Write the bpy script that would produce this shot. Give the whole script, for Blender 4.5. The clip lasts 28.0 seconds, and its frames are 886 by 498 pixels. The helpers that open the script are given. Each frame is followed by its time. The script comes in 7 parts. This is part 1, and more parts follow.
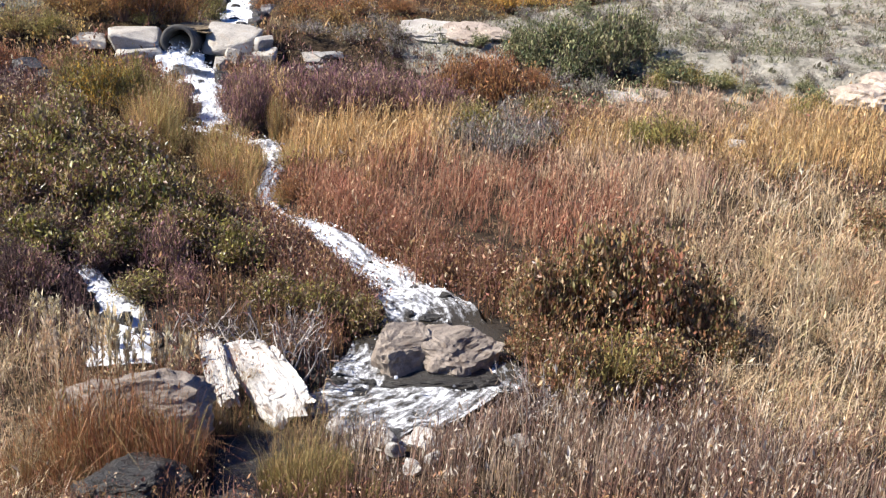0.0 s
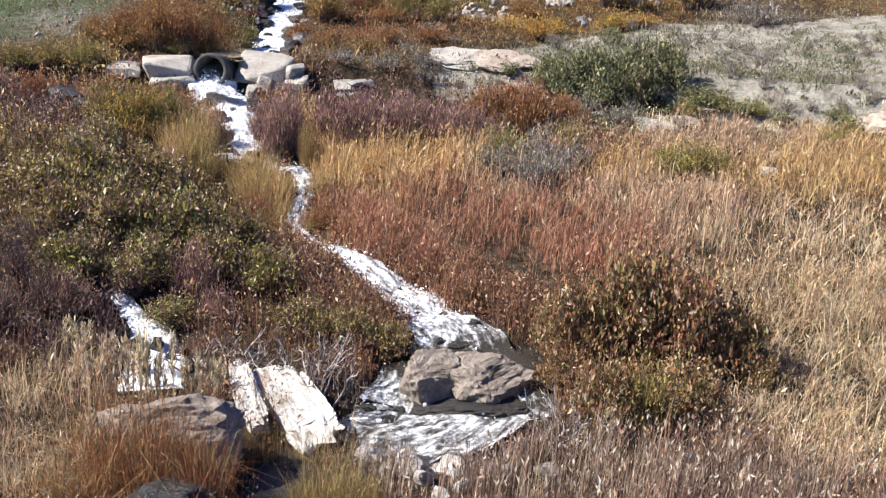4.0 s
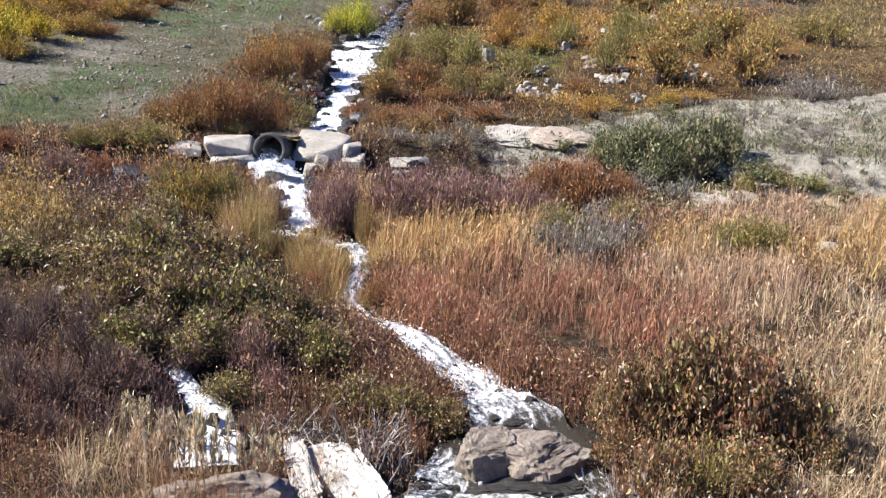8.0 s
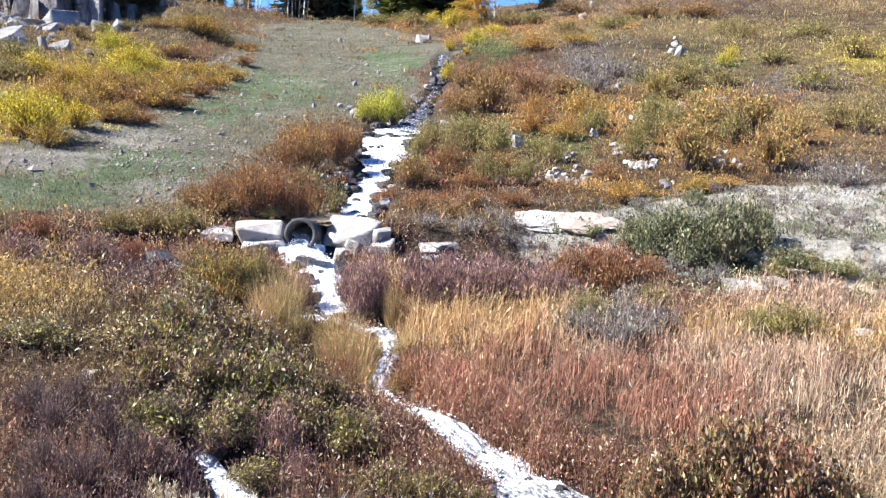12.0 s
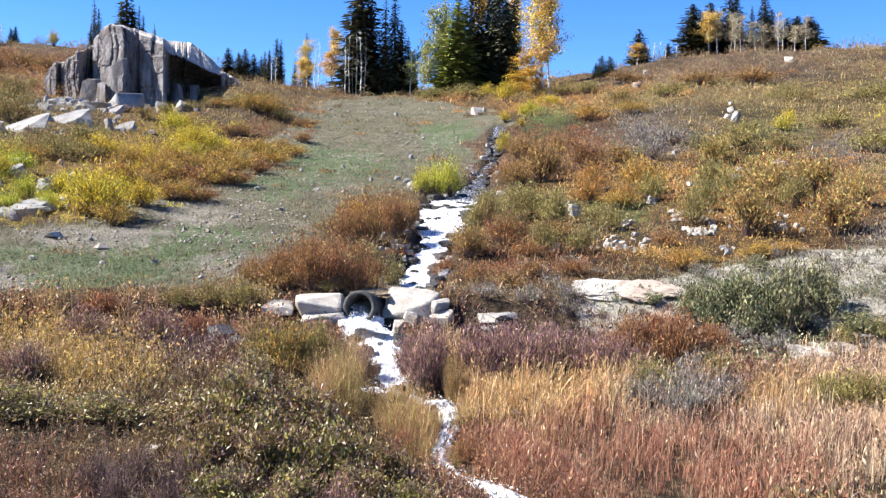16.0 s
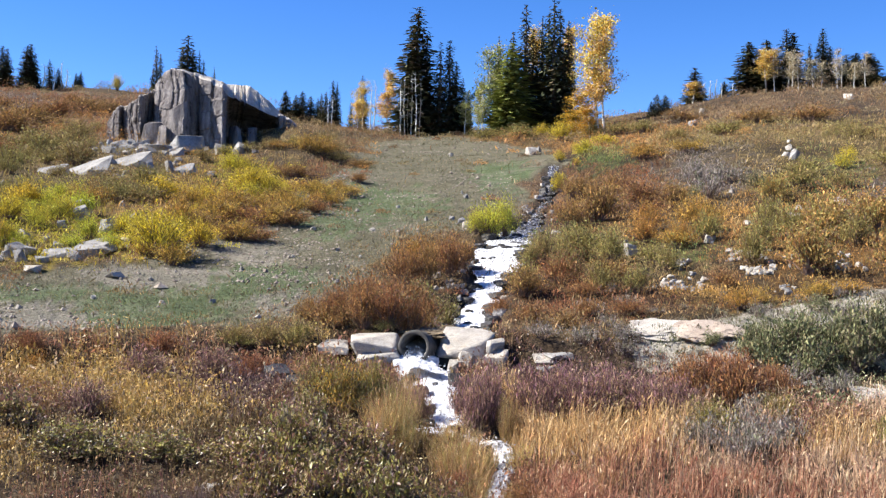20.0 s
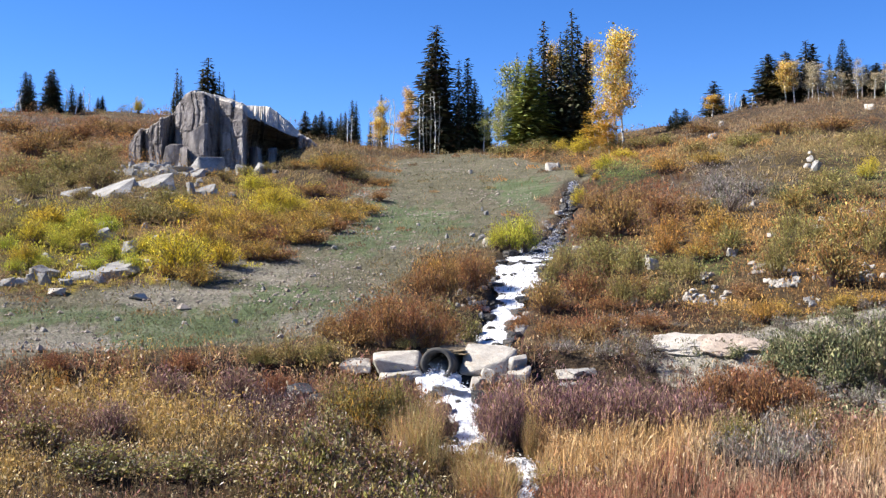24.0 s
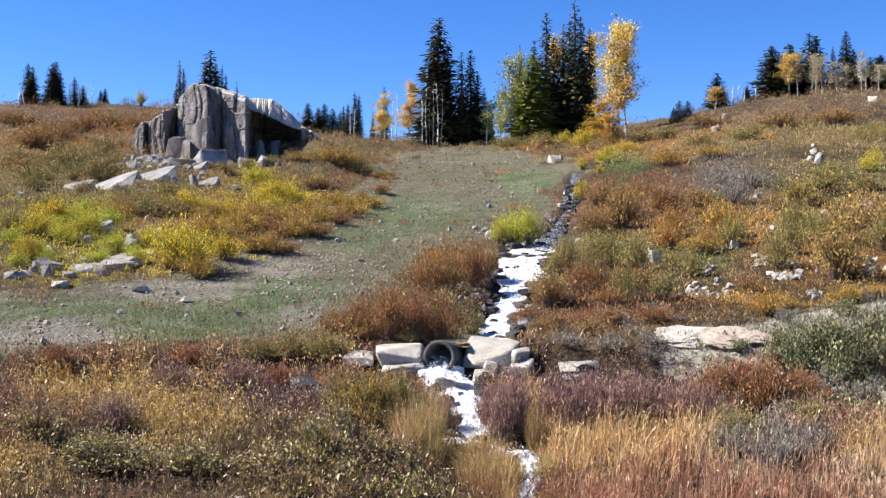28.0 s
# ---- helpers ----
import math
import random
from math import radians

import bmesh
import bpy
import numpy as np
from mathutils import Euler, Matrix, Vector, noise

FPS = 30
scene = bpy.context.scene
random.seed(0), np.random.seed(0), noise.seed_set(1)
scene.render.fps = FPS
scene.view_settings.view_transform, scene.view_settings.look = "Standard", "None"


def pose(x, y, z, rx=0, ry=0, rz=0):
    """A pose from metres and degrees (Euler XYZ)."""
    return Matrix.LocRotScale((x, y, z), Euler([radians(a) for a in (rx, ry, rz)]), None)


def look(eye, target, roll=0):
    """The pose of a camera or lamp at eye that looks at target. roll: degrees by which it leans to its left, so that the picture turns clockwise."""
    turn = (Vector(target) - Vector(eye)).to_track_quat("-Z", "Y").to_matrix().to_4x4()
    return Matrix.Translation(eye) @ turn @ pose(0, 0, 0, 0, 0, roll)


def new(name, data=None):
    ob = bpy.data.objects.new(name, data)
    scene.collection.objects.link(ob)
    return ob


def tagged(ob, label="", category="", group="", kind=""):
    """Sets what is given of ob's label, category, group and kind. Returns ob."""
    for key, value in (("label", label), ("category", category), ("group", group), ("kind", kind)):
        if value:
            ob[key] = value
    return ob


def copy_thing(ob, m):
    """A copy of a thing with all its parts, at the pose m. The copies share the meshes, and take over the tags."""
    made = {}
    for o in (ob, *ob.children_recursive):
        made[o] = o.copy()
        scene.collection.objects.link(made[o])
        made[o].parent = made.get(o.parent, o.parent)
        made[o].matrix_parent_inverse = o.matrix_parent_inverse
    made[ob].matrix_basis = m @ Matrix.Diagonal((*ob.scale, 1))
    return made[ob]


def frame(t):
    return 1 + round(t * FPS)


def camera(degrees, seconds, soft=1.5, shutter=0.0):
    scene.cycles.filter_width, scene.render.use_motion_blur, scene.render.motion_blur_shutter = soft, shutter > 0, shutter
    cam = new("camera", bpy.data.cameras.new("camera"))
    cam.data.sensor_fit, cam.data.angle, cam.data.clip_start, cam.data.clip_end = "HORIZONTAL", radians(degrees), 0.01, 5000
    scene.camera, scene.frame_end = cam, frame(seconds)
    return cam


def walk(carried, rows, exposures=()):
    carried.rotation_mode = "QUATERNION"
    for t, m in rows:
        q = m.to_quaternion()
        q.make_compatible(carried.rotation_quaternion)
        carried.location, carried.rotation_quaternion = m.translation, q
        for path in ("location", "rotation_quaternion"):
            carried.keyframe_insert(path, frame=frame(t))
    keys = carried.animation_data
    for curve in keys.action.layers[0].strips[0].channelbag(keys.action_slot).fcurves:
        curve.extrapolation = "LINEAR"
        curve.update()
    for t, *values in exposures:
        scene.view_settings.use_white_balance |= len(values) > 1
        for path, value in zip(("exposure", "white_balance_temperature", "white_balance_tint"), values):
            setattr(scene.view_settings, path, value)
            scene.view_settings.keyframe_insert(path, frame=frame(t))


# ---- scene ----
import itertools
from collections import defaultdict

EYE = (0.0, 0.0, 4.6)
cam = camera(46.0, 28.0, 1.35)
# seconds, heading, tilt and lean in degrees
ROWS = [(0, 14.46, -15.47, 3.22), (0.5, 14.23, -15.44, 3.14), (1, 14.20, -15.23, 3.11), (1.5, 13.87, -14.97, 2.92), (2, 13.94, -14.78, 3.11),
    (2.5, 14.07, -14.90, 3.15), (3, 13.77, -14.83, 3.12), (3.5, 13.20, -14.48, 3.05), (5.5, 11.77, -12.87, 2.98), (6, 11.54, -12.44, 3.23), (6.5, 10.92, -12.21, 3.03),
    (7, 10.48, -11.54, 2.74), (7.5, 9.98, -10.64, 2.38), (8, 9.43, -10.05, 2.21), (8.5, 9.07, -9.55, 2.32), (9, 8.91, -8.89, 2.56), (9.5, 8.69, -8.34, 2.48),
    (10, 8.37, -7.71, 2.25), (10.5, 7.84, -6.86, 2.18), (11, 7.47, -6.31, 2.00), (11.5, 7.67, -5.85, 2.16), (13.5, 7.30, -3.88, 1.96), (14, 6.99, -3.14, 1.87),
    (14.5, 6.11, -2.74, 1.47), (15, 5.34, -2.27, 1.28), (15.5, 4.91, -1.92, 1.21), (16, 4.34, -1.66, 0.92), (16.5, 3.64, -1.24, 0.82), (17, 3.32, -0.91, 0.79),
    (17.5, 2.77, -0.82, 1.04), (18, 2.55, -0.40, 1.04), (18.5, 1.76, -0.41, 0.75), (19, 1.71, -0.07, 0.90), (19.5, 1.62, 0.42, 1.00), (20, 1.30, 0.47, 0.82),
    (20.5, 1.21, 0.54, 0.69), (21, 0.83, 0.61, 0.33), (21.5, 0.56, 0.78, 0.15), (22, 0.17, 0.97, 0.11), (22.5, -0.05, 1.05, 0.00), (24.5, 0.35, 1.58, 0.09),
    (25, 0.53, 1.71, 0.19), (25.5, 0.41, 1.51, 0.20), (26, 0.46, 1.55, 0.26), (26.5, 0.35, 1.36, 0.20), (27, 0.17, 1.25, 0.10), (27.5, 0.25, 1.12, 0.05),
    (28, -0.00, 1.00, 0.00)]


def turned(heading, tilt, lean):
    h, p = radians(heading), radians(tilt)
    way = Vector((math.sin(h) * math.cos(p), math.cos(h) * math.cos(p), math.sin(p)))
    return look(EYE, Vector(EYE) + way, lean)


walk(cam, [(t, turned(h, p, l)) for t, h, p, l in ROWS],
     [(0, 1.3, 6450, 10), (6, 1.3, 6450, 10), (9, 1.39, 6300, 10), (11, 1.72, 6000, 10), (14, 1.87, 6100, 10), (17, 1.6, 6400, 10), (20, 1.48, 6500, 10), (28, 1.44, 6500, 10)])

# ---- sky and sun ----
SUN_AZ, SUN_EL = -86.0, 43.0
world = bpy.data.worlds.new("sky")
scene.world = world
world.use_nodes = True
wt = world.node_tree
sky = wt.nodes.new("ShaderNodeTexSky")
sky.sky_type, sky.sun_disc = "NISHITA", False
sky.sun_elevation, sky.sun_rotation = radians(SUN_EL), radians(SUN_AZ)
sky.altitude, sky.air_density, sky.dust_density, sky.ozone_density = 3000, 1.0, 0.0, 4.0
deep = wt.nodes.new("ShaderNodeHueSaturation")
deep.inputs["Hue"].default_value, deep.inputs["Saturation"].default_value = 0.512, 1.26
wt.links.new(sky.outputs[0], deep.inputs["Color"])
wt.links.new(deep.outputs[0], wt.nodes["Background"].inputs[0])
wt.nodes["Background"].inputs[1].default_value = 0.078
sun = new("sun", bpy.data.lights.new("sun", "SUN"))
sun.data.energy, sun.data.angle, sun.data.color = 5.0, radians(0.5), (1.0, 0.95, 0.87)
a, e = radians(SUN_AZ), radians(SUN_EL)
sun.matrix_world = look((math.sin(a) * math.cos(e) * 60, math.cos(a) * math.cos(e) * 60, math.sin(e) * 60), (0, 0, 0))


# ---- materials ----
class Nodes:
    """A node material with a Principled shader and short ways to add nodes."""

    def __init__(self, name):
        self.mat = bpy.data.materials.new(name)
        self.mat.use_nodes = True
        self.tree = self.mat.node_tree
        self.bsdf = self.tree.nodes["Principled BSDF"]
        self.out = self.tree.nodes["Material Output"]

    def add(self, kind, **values):
        node = self.tree.nodes.new(kind)
        for key, value in values.items():
            node.inputs[key.replace("_", " ")].default_value = value
        return node

    def link(self, a, b):
        self.tree.links.new(a, b)

    def noise(self, scale, detail=5.0, rough=0.6, vector=None):
        n = self.add("ShaderNodeTexNoise", Scale=scale, Detail=detail, Roughness=rough)
        if vector is None:
            vector = self.add("ShaderNodeTexCoord").outputs["Object"]
        self.link(vector, n.inputs["Vector"])
        return n.outputs["Fac"]

    def ramp(self, fac, stops):
        n = self.tree.nodes.new("ShaderNodeValToRGB")
        while len(n.color_ramp.elements) < len(stops):
            n.color_ramp.elements.new(0.5)
        for el, (p, c) in zip(n.color_ramp.elements, stops):
            el.position, el.color = p, (*c, 1) if len(c) == 3 else c
        self.link(fac, n.inputs[0])
        return n.outputs[0]

    def mix(self, fac, a, b, kind="MIX"):
        n = self.tree.nodes.new("ShaderNodeMix")
        n.data_type, n.blend_type = "RGBA", kind
        for value, slot in ((fac, 0), (a, 6), (b, 7)):
            if isinstance(value, (int, float)):
                n.inputs[slot].default_value = value
            elif isinstance(value, tuple):
                n.inputs[slot].default_value = (*value, 1)
            else:
                self.link(value, n.inputs[slot])
        return n.outputs[2]

    def math(self, kind, a, b=0.0):
        n = self.tree.nodes.new("ShaderNodeMath")
        n.operation = kind
        for k, value in enumerate((a, b)):
            if isinstance(value, (int, float)):
                n.inputs[k].default_value = value
            else:
                self.link(value, n.inputs[k])
        return n.outputs[0]

    def bump(self, fac, strength, distance):
        n = self.add("ShaderNodeBump", Strength=strength, Distance=distance)
        self.link(fac, n.inputs["Height"])
        self.link(n.outputs[0], self.bsdf.inputs["Normal"])

    def finish(self, colour=None, rough=0.7, spec=0.3, metal=0.0):
        if colour is not None:
            self.link(colour, self.bsdf.inputs["Base Color"])
        self.bsdf.inputs["Roughness"].default_value = rough
        self.bsdf.inputs["Specular IOR Level"].default_value = spec
        self.bsdf.inputs["Metallic"].default_value = metal
        return self.mat


def leaf_material(name, through_light=0.35, rough=0.55, spec=0.25, spread=0.75):
    """Leaves and blades: colour from the mesh's tint, varied leaf by leaf and plant by plant."""
    n = Nodes(name)
    tint = n.tree.nodes.new("ShaderNodeAttribute")
    tint.attribute_name = "tint"
    island = n.tree.nodes.new("ShaderNodeNewGeometry").outputs["Random Per Island"]
    value = n.math("ADD", n.math("MULTIPLY", island, spread), 1.0 - spread * 0.5)
    who = n.tree.nodes.new("ShaderNodeObjectInfo").outputs["Random"]
    hsv = n.tree.nodes.new("ShaderNodeHueSaturation")
    n.link(n.math("ADD", n.math("MULTIPLY", who, 0.03), 0.485), hsv.inputs["Hue"])
    n.link(value, hsv.inputs["Value"])
    n.link(tint.outputs["Color"], hsv.inputs["Color"])
    n.finish(hsv.outputs[0], rough, spec)
    trans = n.tree.nodes.new("ShaderNodeBsdfTranslucent")
    n.link(hsv.outputs[0], trans.inputs[0])
    both = n.tree.nodes.new("ShaderNodeMixShader")
    both.inputs[0].default_value = through_light
    n.link(n.bsdf.outputs[0], both.inputs[1])
    n.link(trans.outputs[0], both.inputs[2])
    n.link(both.outputs[0], n.out.inputs[0])
    return n.mat


LEAF = leaf_material("leaves", 0.2, 0.6, 0.12, 1.1)
GLOSSY_LEAF = leaf_material("waxy leaves", 0.3, 0.4, 0.5, 1.3)
NEEDLE = leaf_material("needles", 0.1, 0.7, 0.06, 0.6)
GRASS = leaf_material("dry grass", 0.25, 0.6, 0.15, 0.9)


def bark_material(name, dark, light, scale=6.0):
    n = Nodes(name)
    f = n.noise(scale, 6)
    n.bump(n.noise(scale * 6), 0.6, 0.01)
    return n.finish(n.ramp(f, ((0.3, dark), (0.7, light))), 0.85)


TWIG = bark_material("twig bark", (0.09, 0.055, 0.045), (0.22, 0.15, 0.12), 9)
GREY_TWIG = bark_material("bleached twig bark", (0.2, 0.17, 0.15), (0.5, 0.45, 0.4), 9)
SPRUCE_BARK = bark_material("spruce bark", (0.05, 0.04, 0.03), (0.16, 0.12, 0.1), 5)


def aspen_bark():
    n = Nodes("aspen bark")
    scars = n.ramp(n.noise(3.2, 3), ((0.36, (0.05, 0.045, 0.04)), (0.44, (0.62, 0.6, 0.52)), (0.8, (0.75, 0.73, 0.66))))
    return n.finish(scars, 0.75)


ASPEN_BARK = aspen_bark()


def granite(name, dark, mid, light, stain=(0.2, 0.13, 0.08), stains=0.5, rough=0.85, spec=0.3, grain=60.0):
    n = Nodes(name)
    big = n.ramp(n.noise(1.3, 6, 0.65), ((0.3, dark), (0.5, mid), (0.72, light)))
    fine = n.ramp(n.noise(grain, 3, 0.7), ((0.3, (0.55, 0.55, 0.55)), (0.5, (1, 1, 1)), (0.7, (1.25, 1.22, 1.2))))
    col = n.mix(1.0, big, fine, "MULTIPLY")
    where = n.ramp(n.noise(2.7, 4), ((0.52, (0, 0, 0)), (0.66, (stains, stains, stains))))
    col = n.mix(where, col, stain)
    cracks = n.noise(7, 8, 0.7)
    n.bump(cracks, 0.7, 0.06)
    return n.finish(col, rough, spec)


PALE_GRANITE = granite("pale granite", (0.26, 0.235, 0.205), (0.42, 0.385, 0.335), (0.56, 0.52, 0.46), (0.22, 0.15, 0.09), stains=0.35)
WHITE_GRANITE = granite("white sunlit granite", (0.3, 0.27, 0.24), (0.56, 0.53, 0.49), (0.68, 0.66, 0.62), (0.16, 0.11, 0.08), 0.85)
GREY_GRANITE = granite("grey granite", (0.2, 0.19, 0.185), (0.33, 0.315, 0.3), (0.46, 0.44, 0.41), (0.12, 0.1, 0.09), 0.6, grain=30)


def cliff_granite():
    """Jointed granite with dark streaks that run down its faces."""
    n = Nodes("weathered cliff granite")
    tall = n.add("ShaderNodeMapping", Scale=(1.0, 1.0, 0.22))
    n.link(n.add("ShaderNodeTexCoord").outputs["Object"], tall.inputs[0])
    streak = n.noise(1.5, 8, 0.72, tall.outputs[0])
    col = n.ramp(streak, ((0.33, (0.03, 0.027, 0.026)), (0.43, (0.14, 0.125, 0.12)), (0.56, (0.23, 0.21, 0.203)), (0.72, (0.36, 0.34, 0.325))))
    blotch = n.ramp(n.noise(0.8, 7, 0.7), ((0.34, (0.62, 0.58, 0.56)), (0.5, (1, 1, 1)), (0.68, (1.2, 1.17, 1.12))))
    n.bump(n.math("ADD", n.math("MULTIPLY", streak, 0.6), n.noise(3.5, 9, 0.72)), 0.8, 0.14)
    return n.finish(n.mix(1.0, col, blotch, "MULTIPLY"), 0.9, 0.2)


LIGHT_GRANITE = granite("light grey granite", (0.14, 0.135, 0.13), (0.26, 0.25, 0.235), (0.4, 0.385, 0.36), (0.1, 0.09, 0.08), 0.6, grain=25)
CLIFF_GRANITE = cliff_granite()
BANK_ROCK = granite("crumbling sandy bank rock", (0.22, 0.17, 0.135), (0.4, 0.33, 0.27), (0.54, 0.46, 0.39), (0.2, 0.16, 0.11), 0.6, 0.95, 0.15)
TAN_GRANITE = granite("tan granite", (0.12, 0.095, 0.075), (0.27, 0.225, 0.185), (0.42, 0.37, 0.31), (0.1, 0.065, 0.042), 0.7)
WET_ROCK = granite("wet dark rock", (0.016, 0.015, 0.014), (0.03, 0.027, 0.024), (0.065, 0.058, 0.05), (0.03, 0.026, 0.022), 0.5, 0.42, 0.35)


# ---- meshes ----
def mesh_of(name, verts, faces, mats, tint=None, smooth=False):
    """A mesh from arrays: verts (n, 3), faces a list of (m, k) index arrays, mats a material, tint (n, 3) base colours."""
    me = bpy.data.meshes.new(name)
    faces = [f for f in faces if len(f)]
    me.vertices.add(len(verts))
    me.vertices.foreach_set("co", np.asarray(verts, np.float32).ravel())
    loops = np.concatenate([np.asarray(f).ravel() for f in faces]).astype(np.int32)
    sizes = np.concatenate([np.full(len(f), np.asarray(f).shape[1]) for f in faces])
    starts = np.concatenate([[0], np.cumsum(sizes)[:-1]]).astype(np.int32)
    me.loops.add(len(loops))
    me.loops.foreach_set("vertex_index", loops)
    me.polygons.add(len(sizes))
    me.polygons.foreach_set("loop_start", starts)
    me.polygons.foreach_set("use_smooth", np.full(len(sizes), smooth))
    if tint is not None:
        att = me.attributes.new("tint", "FLOAT_COLOR", "POINT")
        att.data.foreach_set("color", np.concatenate([tint, np.ones((len(tint), 1))], 1).astype(np.float32).ravel())
    me.materials.append(mats)
    me.update(calc_edges=True)
    me.validate()
    return me


def part(name, data, parent, label=""):
    ob = new(name, data)
    ob.parent = parent
    if label:
        ob["label"] = label
    return ob


def unit(v):
    return v / np.maximum(np.linalg.norm(v, axis=-1, keepdims=True), 1e-9)


def rng_of(seed):
    return np.random.default_rng(seed)


def colours(rng, n, palette):
    """n base colours picked from a palette of (weight, rgb) with a little spread."""
    w = np.array([p[0] for p in palette], float)
    c = np.array([p[1] for p in palette], float)
    return c[rng.choice(len(c), n, p=w / w.sum())] * rng.uniform(0.8, 1.2, (n, 1)) * 0.71


def leaf_quads(rng, at, size, tint, upright=0.0, narrow=0.55):
    """Pointed leaves as folded quads at the places given."""
    n = len(at)
    axis = rng.normal(size=(n, 3))
    axis[:, 2] += upright * 2
    axis = unit(axis)
    side = unit(np.cross(axis, rng.normal(size=(n, 3))))
    s = (size * np.clip(rng.lognormal(-0.12, 0.4, n), 0.35, 2.2))[:, None]
    up = np.cross(axis, side)
    v = np.stack([at, at + axis * s * 0.5 + side * s * narrow * 0.5 + up * s * 0.08, at + axis * s, at + axis * s * 0.5 - side * s * narrow * 0.5 + up * s * 0.08], 1)
    return v.reshape(-1, 3), np.arange(4 * n).reshape(-1, 4), np.repeat(tint, 4, 0)


def blades(rng, base, height, width, tint, lean=0.25, wind=(0.1, 0.0)):
    """Grass blades of a quad and a tip each, bent over."""
    n = len(base)
    a = rng.uniform(0, 2 * np.pi, n)
    side = np.stack([np.cos(a), np.sin(a), np.zeros(n)], 1)
    b = rng.uniform(0, 2 * np.pi, n)
    k = np.abs(rng.normal(0, lean, n))
    out = np.stack([np.cos(b) * k + wind[0], np.sin(b) * k + wind[1], np.zeros(n)], 1)
    h, w = height[:, None], width[:, None] if np.ndim(width) else width
    upv = np.array([0, 0, 1.0])
    mid = base + (upv * 0.6 + out * 0.35) * h
    tip = base + (upv * (1 - 0.25 * k[:, None]) + out) * h
    v = np.stack([base - side * w / 2, base + side * w / 2, mid + side * w * 0.4, mid - side * w * 0.4, tip], 1).reshape(-1, 3)
    i = np.arange(n)[:, None] * 5
    return v, [i + [[0, 1, 2, 3]], i + [[3, 2, 4]]], np.repeat(tint, 5, 0)


def tube(points, radii, sides=5):
    """A tapered tube along points: verts and quads."""
    p, r = np.asarray(points, float), np.asarray(radii, float)
    d = unit(np.gradient(p, axis=0))
    ref = np.where(np.abs(d[:, 2:3]) > 0.9, [[1.0, 0, 0]], [[0, 0, 1.0]])
    u = unit(np.cross(d, ref))
    w = np.cross(d, u)
    a = np.arange(sides) * 2 * np.pi / sides
    v = p[:, None] + r[:, None, None] * (u[:, None] * np.cos(a)[None, :, None] + w[:, None] * np.sin(a)[None, :, None])
    n = len(p)
    i, j = np.meshgrid(np.arange(n - 1), np.arange(sides), indexing="ij")
    q = np.stack([i * sides + j, i * sides + (j + 1) % sides, (i + 1) * sides + (j + 1) % sides, (i + 1) * sides + j], -1).reshape(-1, 4)
    return v.reshape(-1, 3), q


class Pile:
    """Collects verts, faces and tints of many pieces that belong to one mesh."""

    def __init__(self):
        self.v, self.f, self.t, self.n = [], defaultdict(list), [], 0

    def put(self, v, faces, tint=None):
        for f in faces if isinstance(faces, list) else [faces]:
            self.f[np.asarray(f).shape[1]].append(np.asarray(f) + self.n)
        self.v.append(v)
        self.n += len(v)
        if tint is not None:
            self.t.append(tint)

    def mesh(self, name, mat, smooth=False):
        tint = np.concatenate(self.t) if self.t else None
        return mesh_of(name, np.concatenate(self.v), [np.concatenate(f) for f in self.f.values()], mat, tint, smooth)


# ---- the lie of the land ----
def smooth(a, b, x):
    t = np.clip((x - a) / (b - a), 0, 1)
    return t * t * (3 - 2 * t)


R_KEYS = [0, 2, 3.5, 5, 6.5, 8, 9.5, 11, 12.5, 14, 16, 18, 21, 24, 25.0, 25.7, 28.5]
Z_KEYS = [3.0, 2.85, 2.2, 1.2, 0.5, 0.12, 0.02, 0.04, 0.15, 0.4, 0.8, 1.1, 1.5, 1.85, 2.0, 2.8, 2.85]


# bearing of the skyline and how far off the slope ends there
CREST = ([-23, -19, -16, -14.5, -11.5, -8, -5.3, -2.5, 2, 5, 8, 11, 13, 16, 19, 23], [185, 192, 196, 204, 192, 184, 148, 141, 137, 136, 141, 144, 141, 146, 148, 156])


def hill(x, y):
    """Height of the open hillside, without the stream's bed."""
    x, y = np.asarray(x, float), np.asarray(y, float)
    r = np.hypot(x, y)
    az = np.degrees(np.arctan2(x, y))
    right = smooth(5, 20, az) * (1 - smooth(70, 120, az))
    left = smooth(-5, -15, az) * (1 - smooth(-70, -120, az))
    front = 1 - smooth(75, 150, np.abs(az))
    slope = 0.172 + 0.038 * right + 0.011 * left
    crest = np.interp(az, CREST[0], CREST[1])
    low = (np.interp(r * 0.985, R_KEYS, Z_KEYS) + np.interp(r, R_KEYS, Z_KEYS) + np.interp(r * 1.015, R_KEYS, Z_KEYS)) / 3
    over = np.maximum(r - crest, 0)
    up = slope * (np.minimum(r, crest) - 28.5) + 0.03 * over - 0.0009 * np.minimum(over, 400) ** 2 * 0.35
    z = np.where(r > 28.5, 2.85 + np.maximum(up, -12), low)
    # the shoulder beside the outcrop
    z = z + 2.1 * np.exp(-((az + 6.9) / 2.4) ** 2 - ((r - 88) / 10) ** 2)
    return z * front + (1 - front) * np.minimum(z, 3.0 - 0.02 * r)


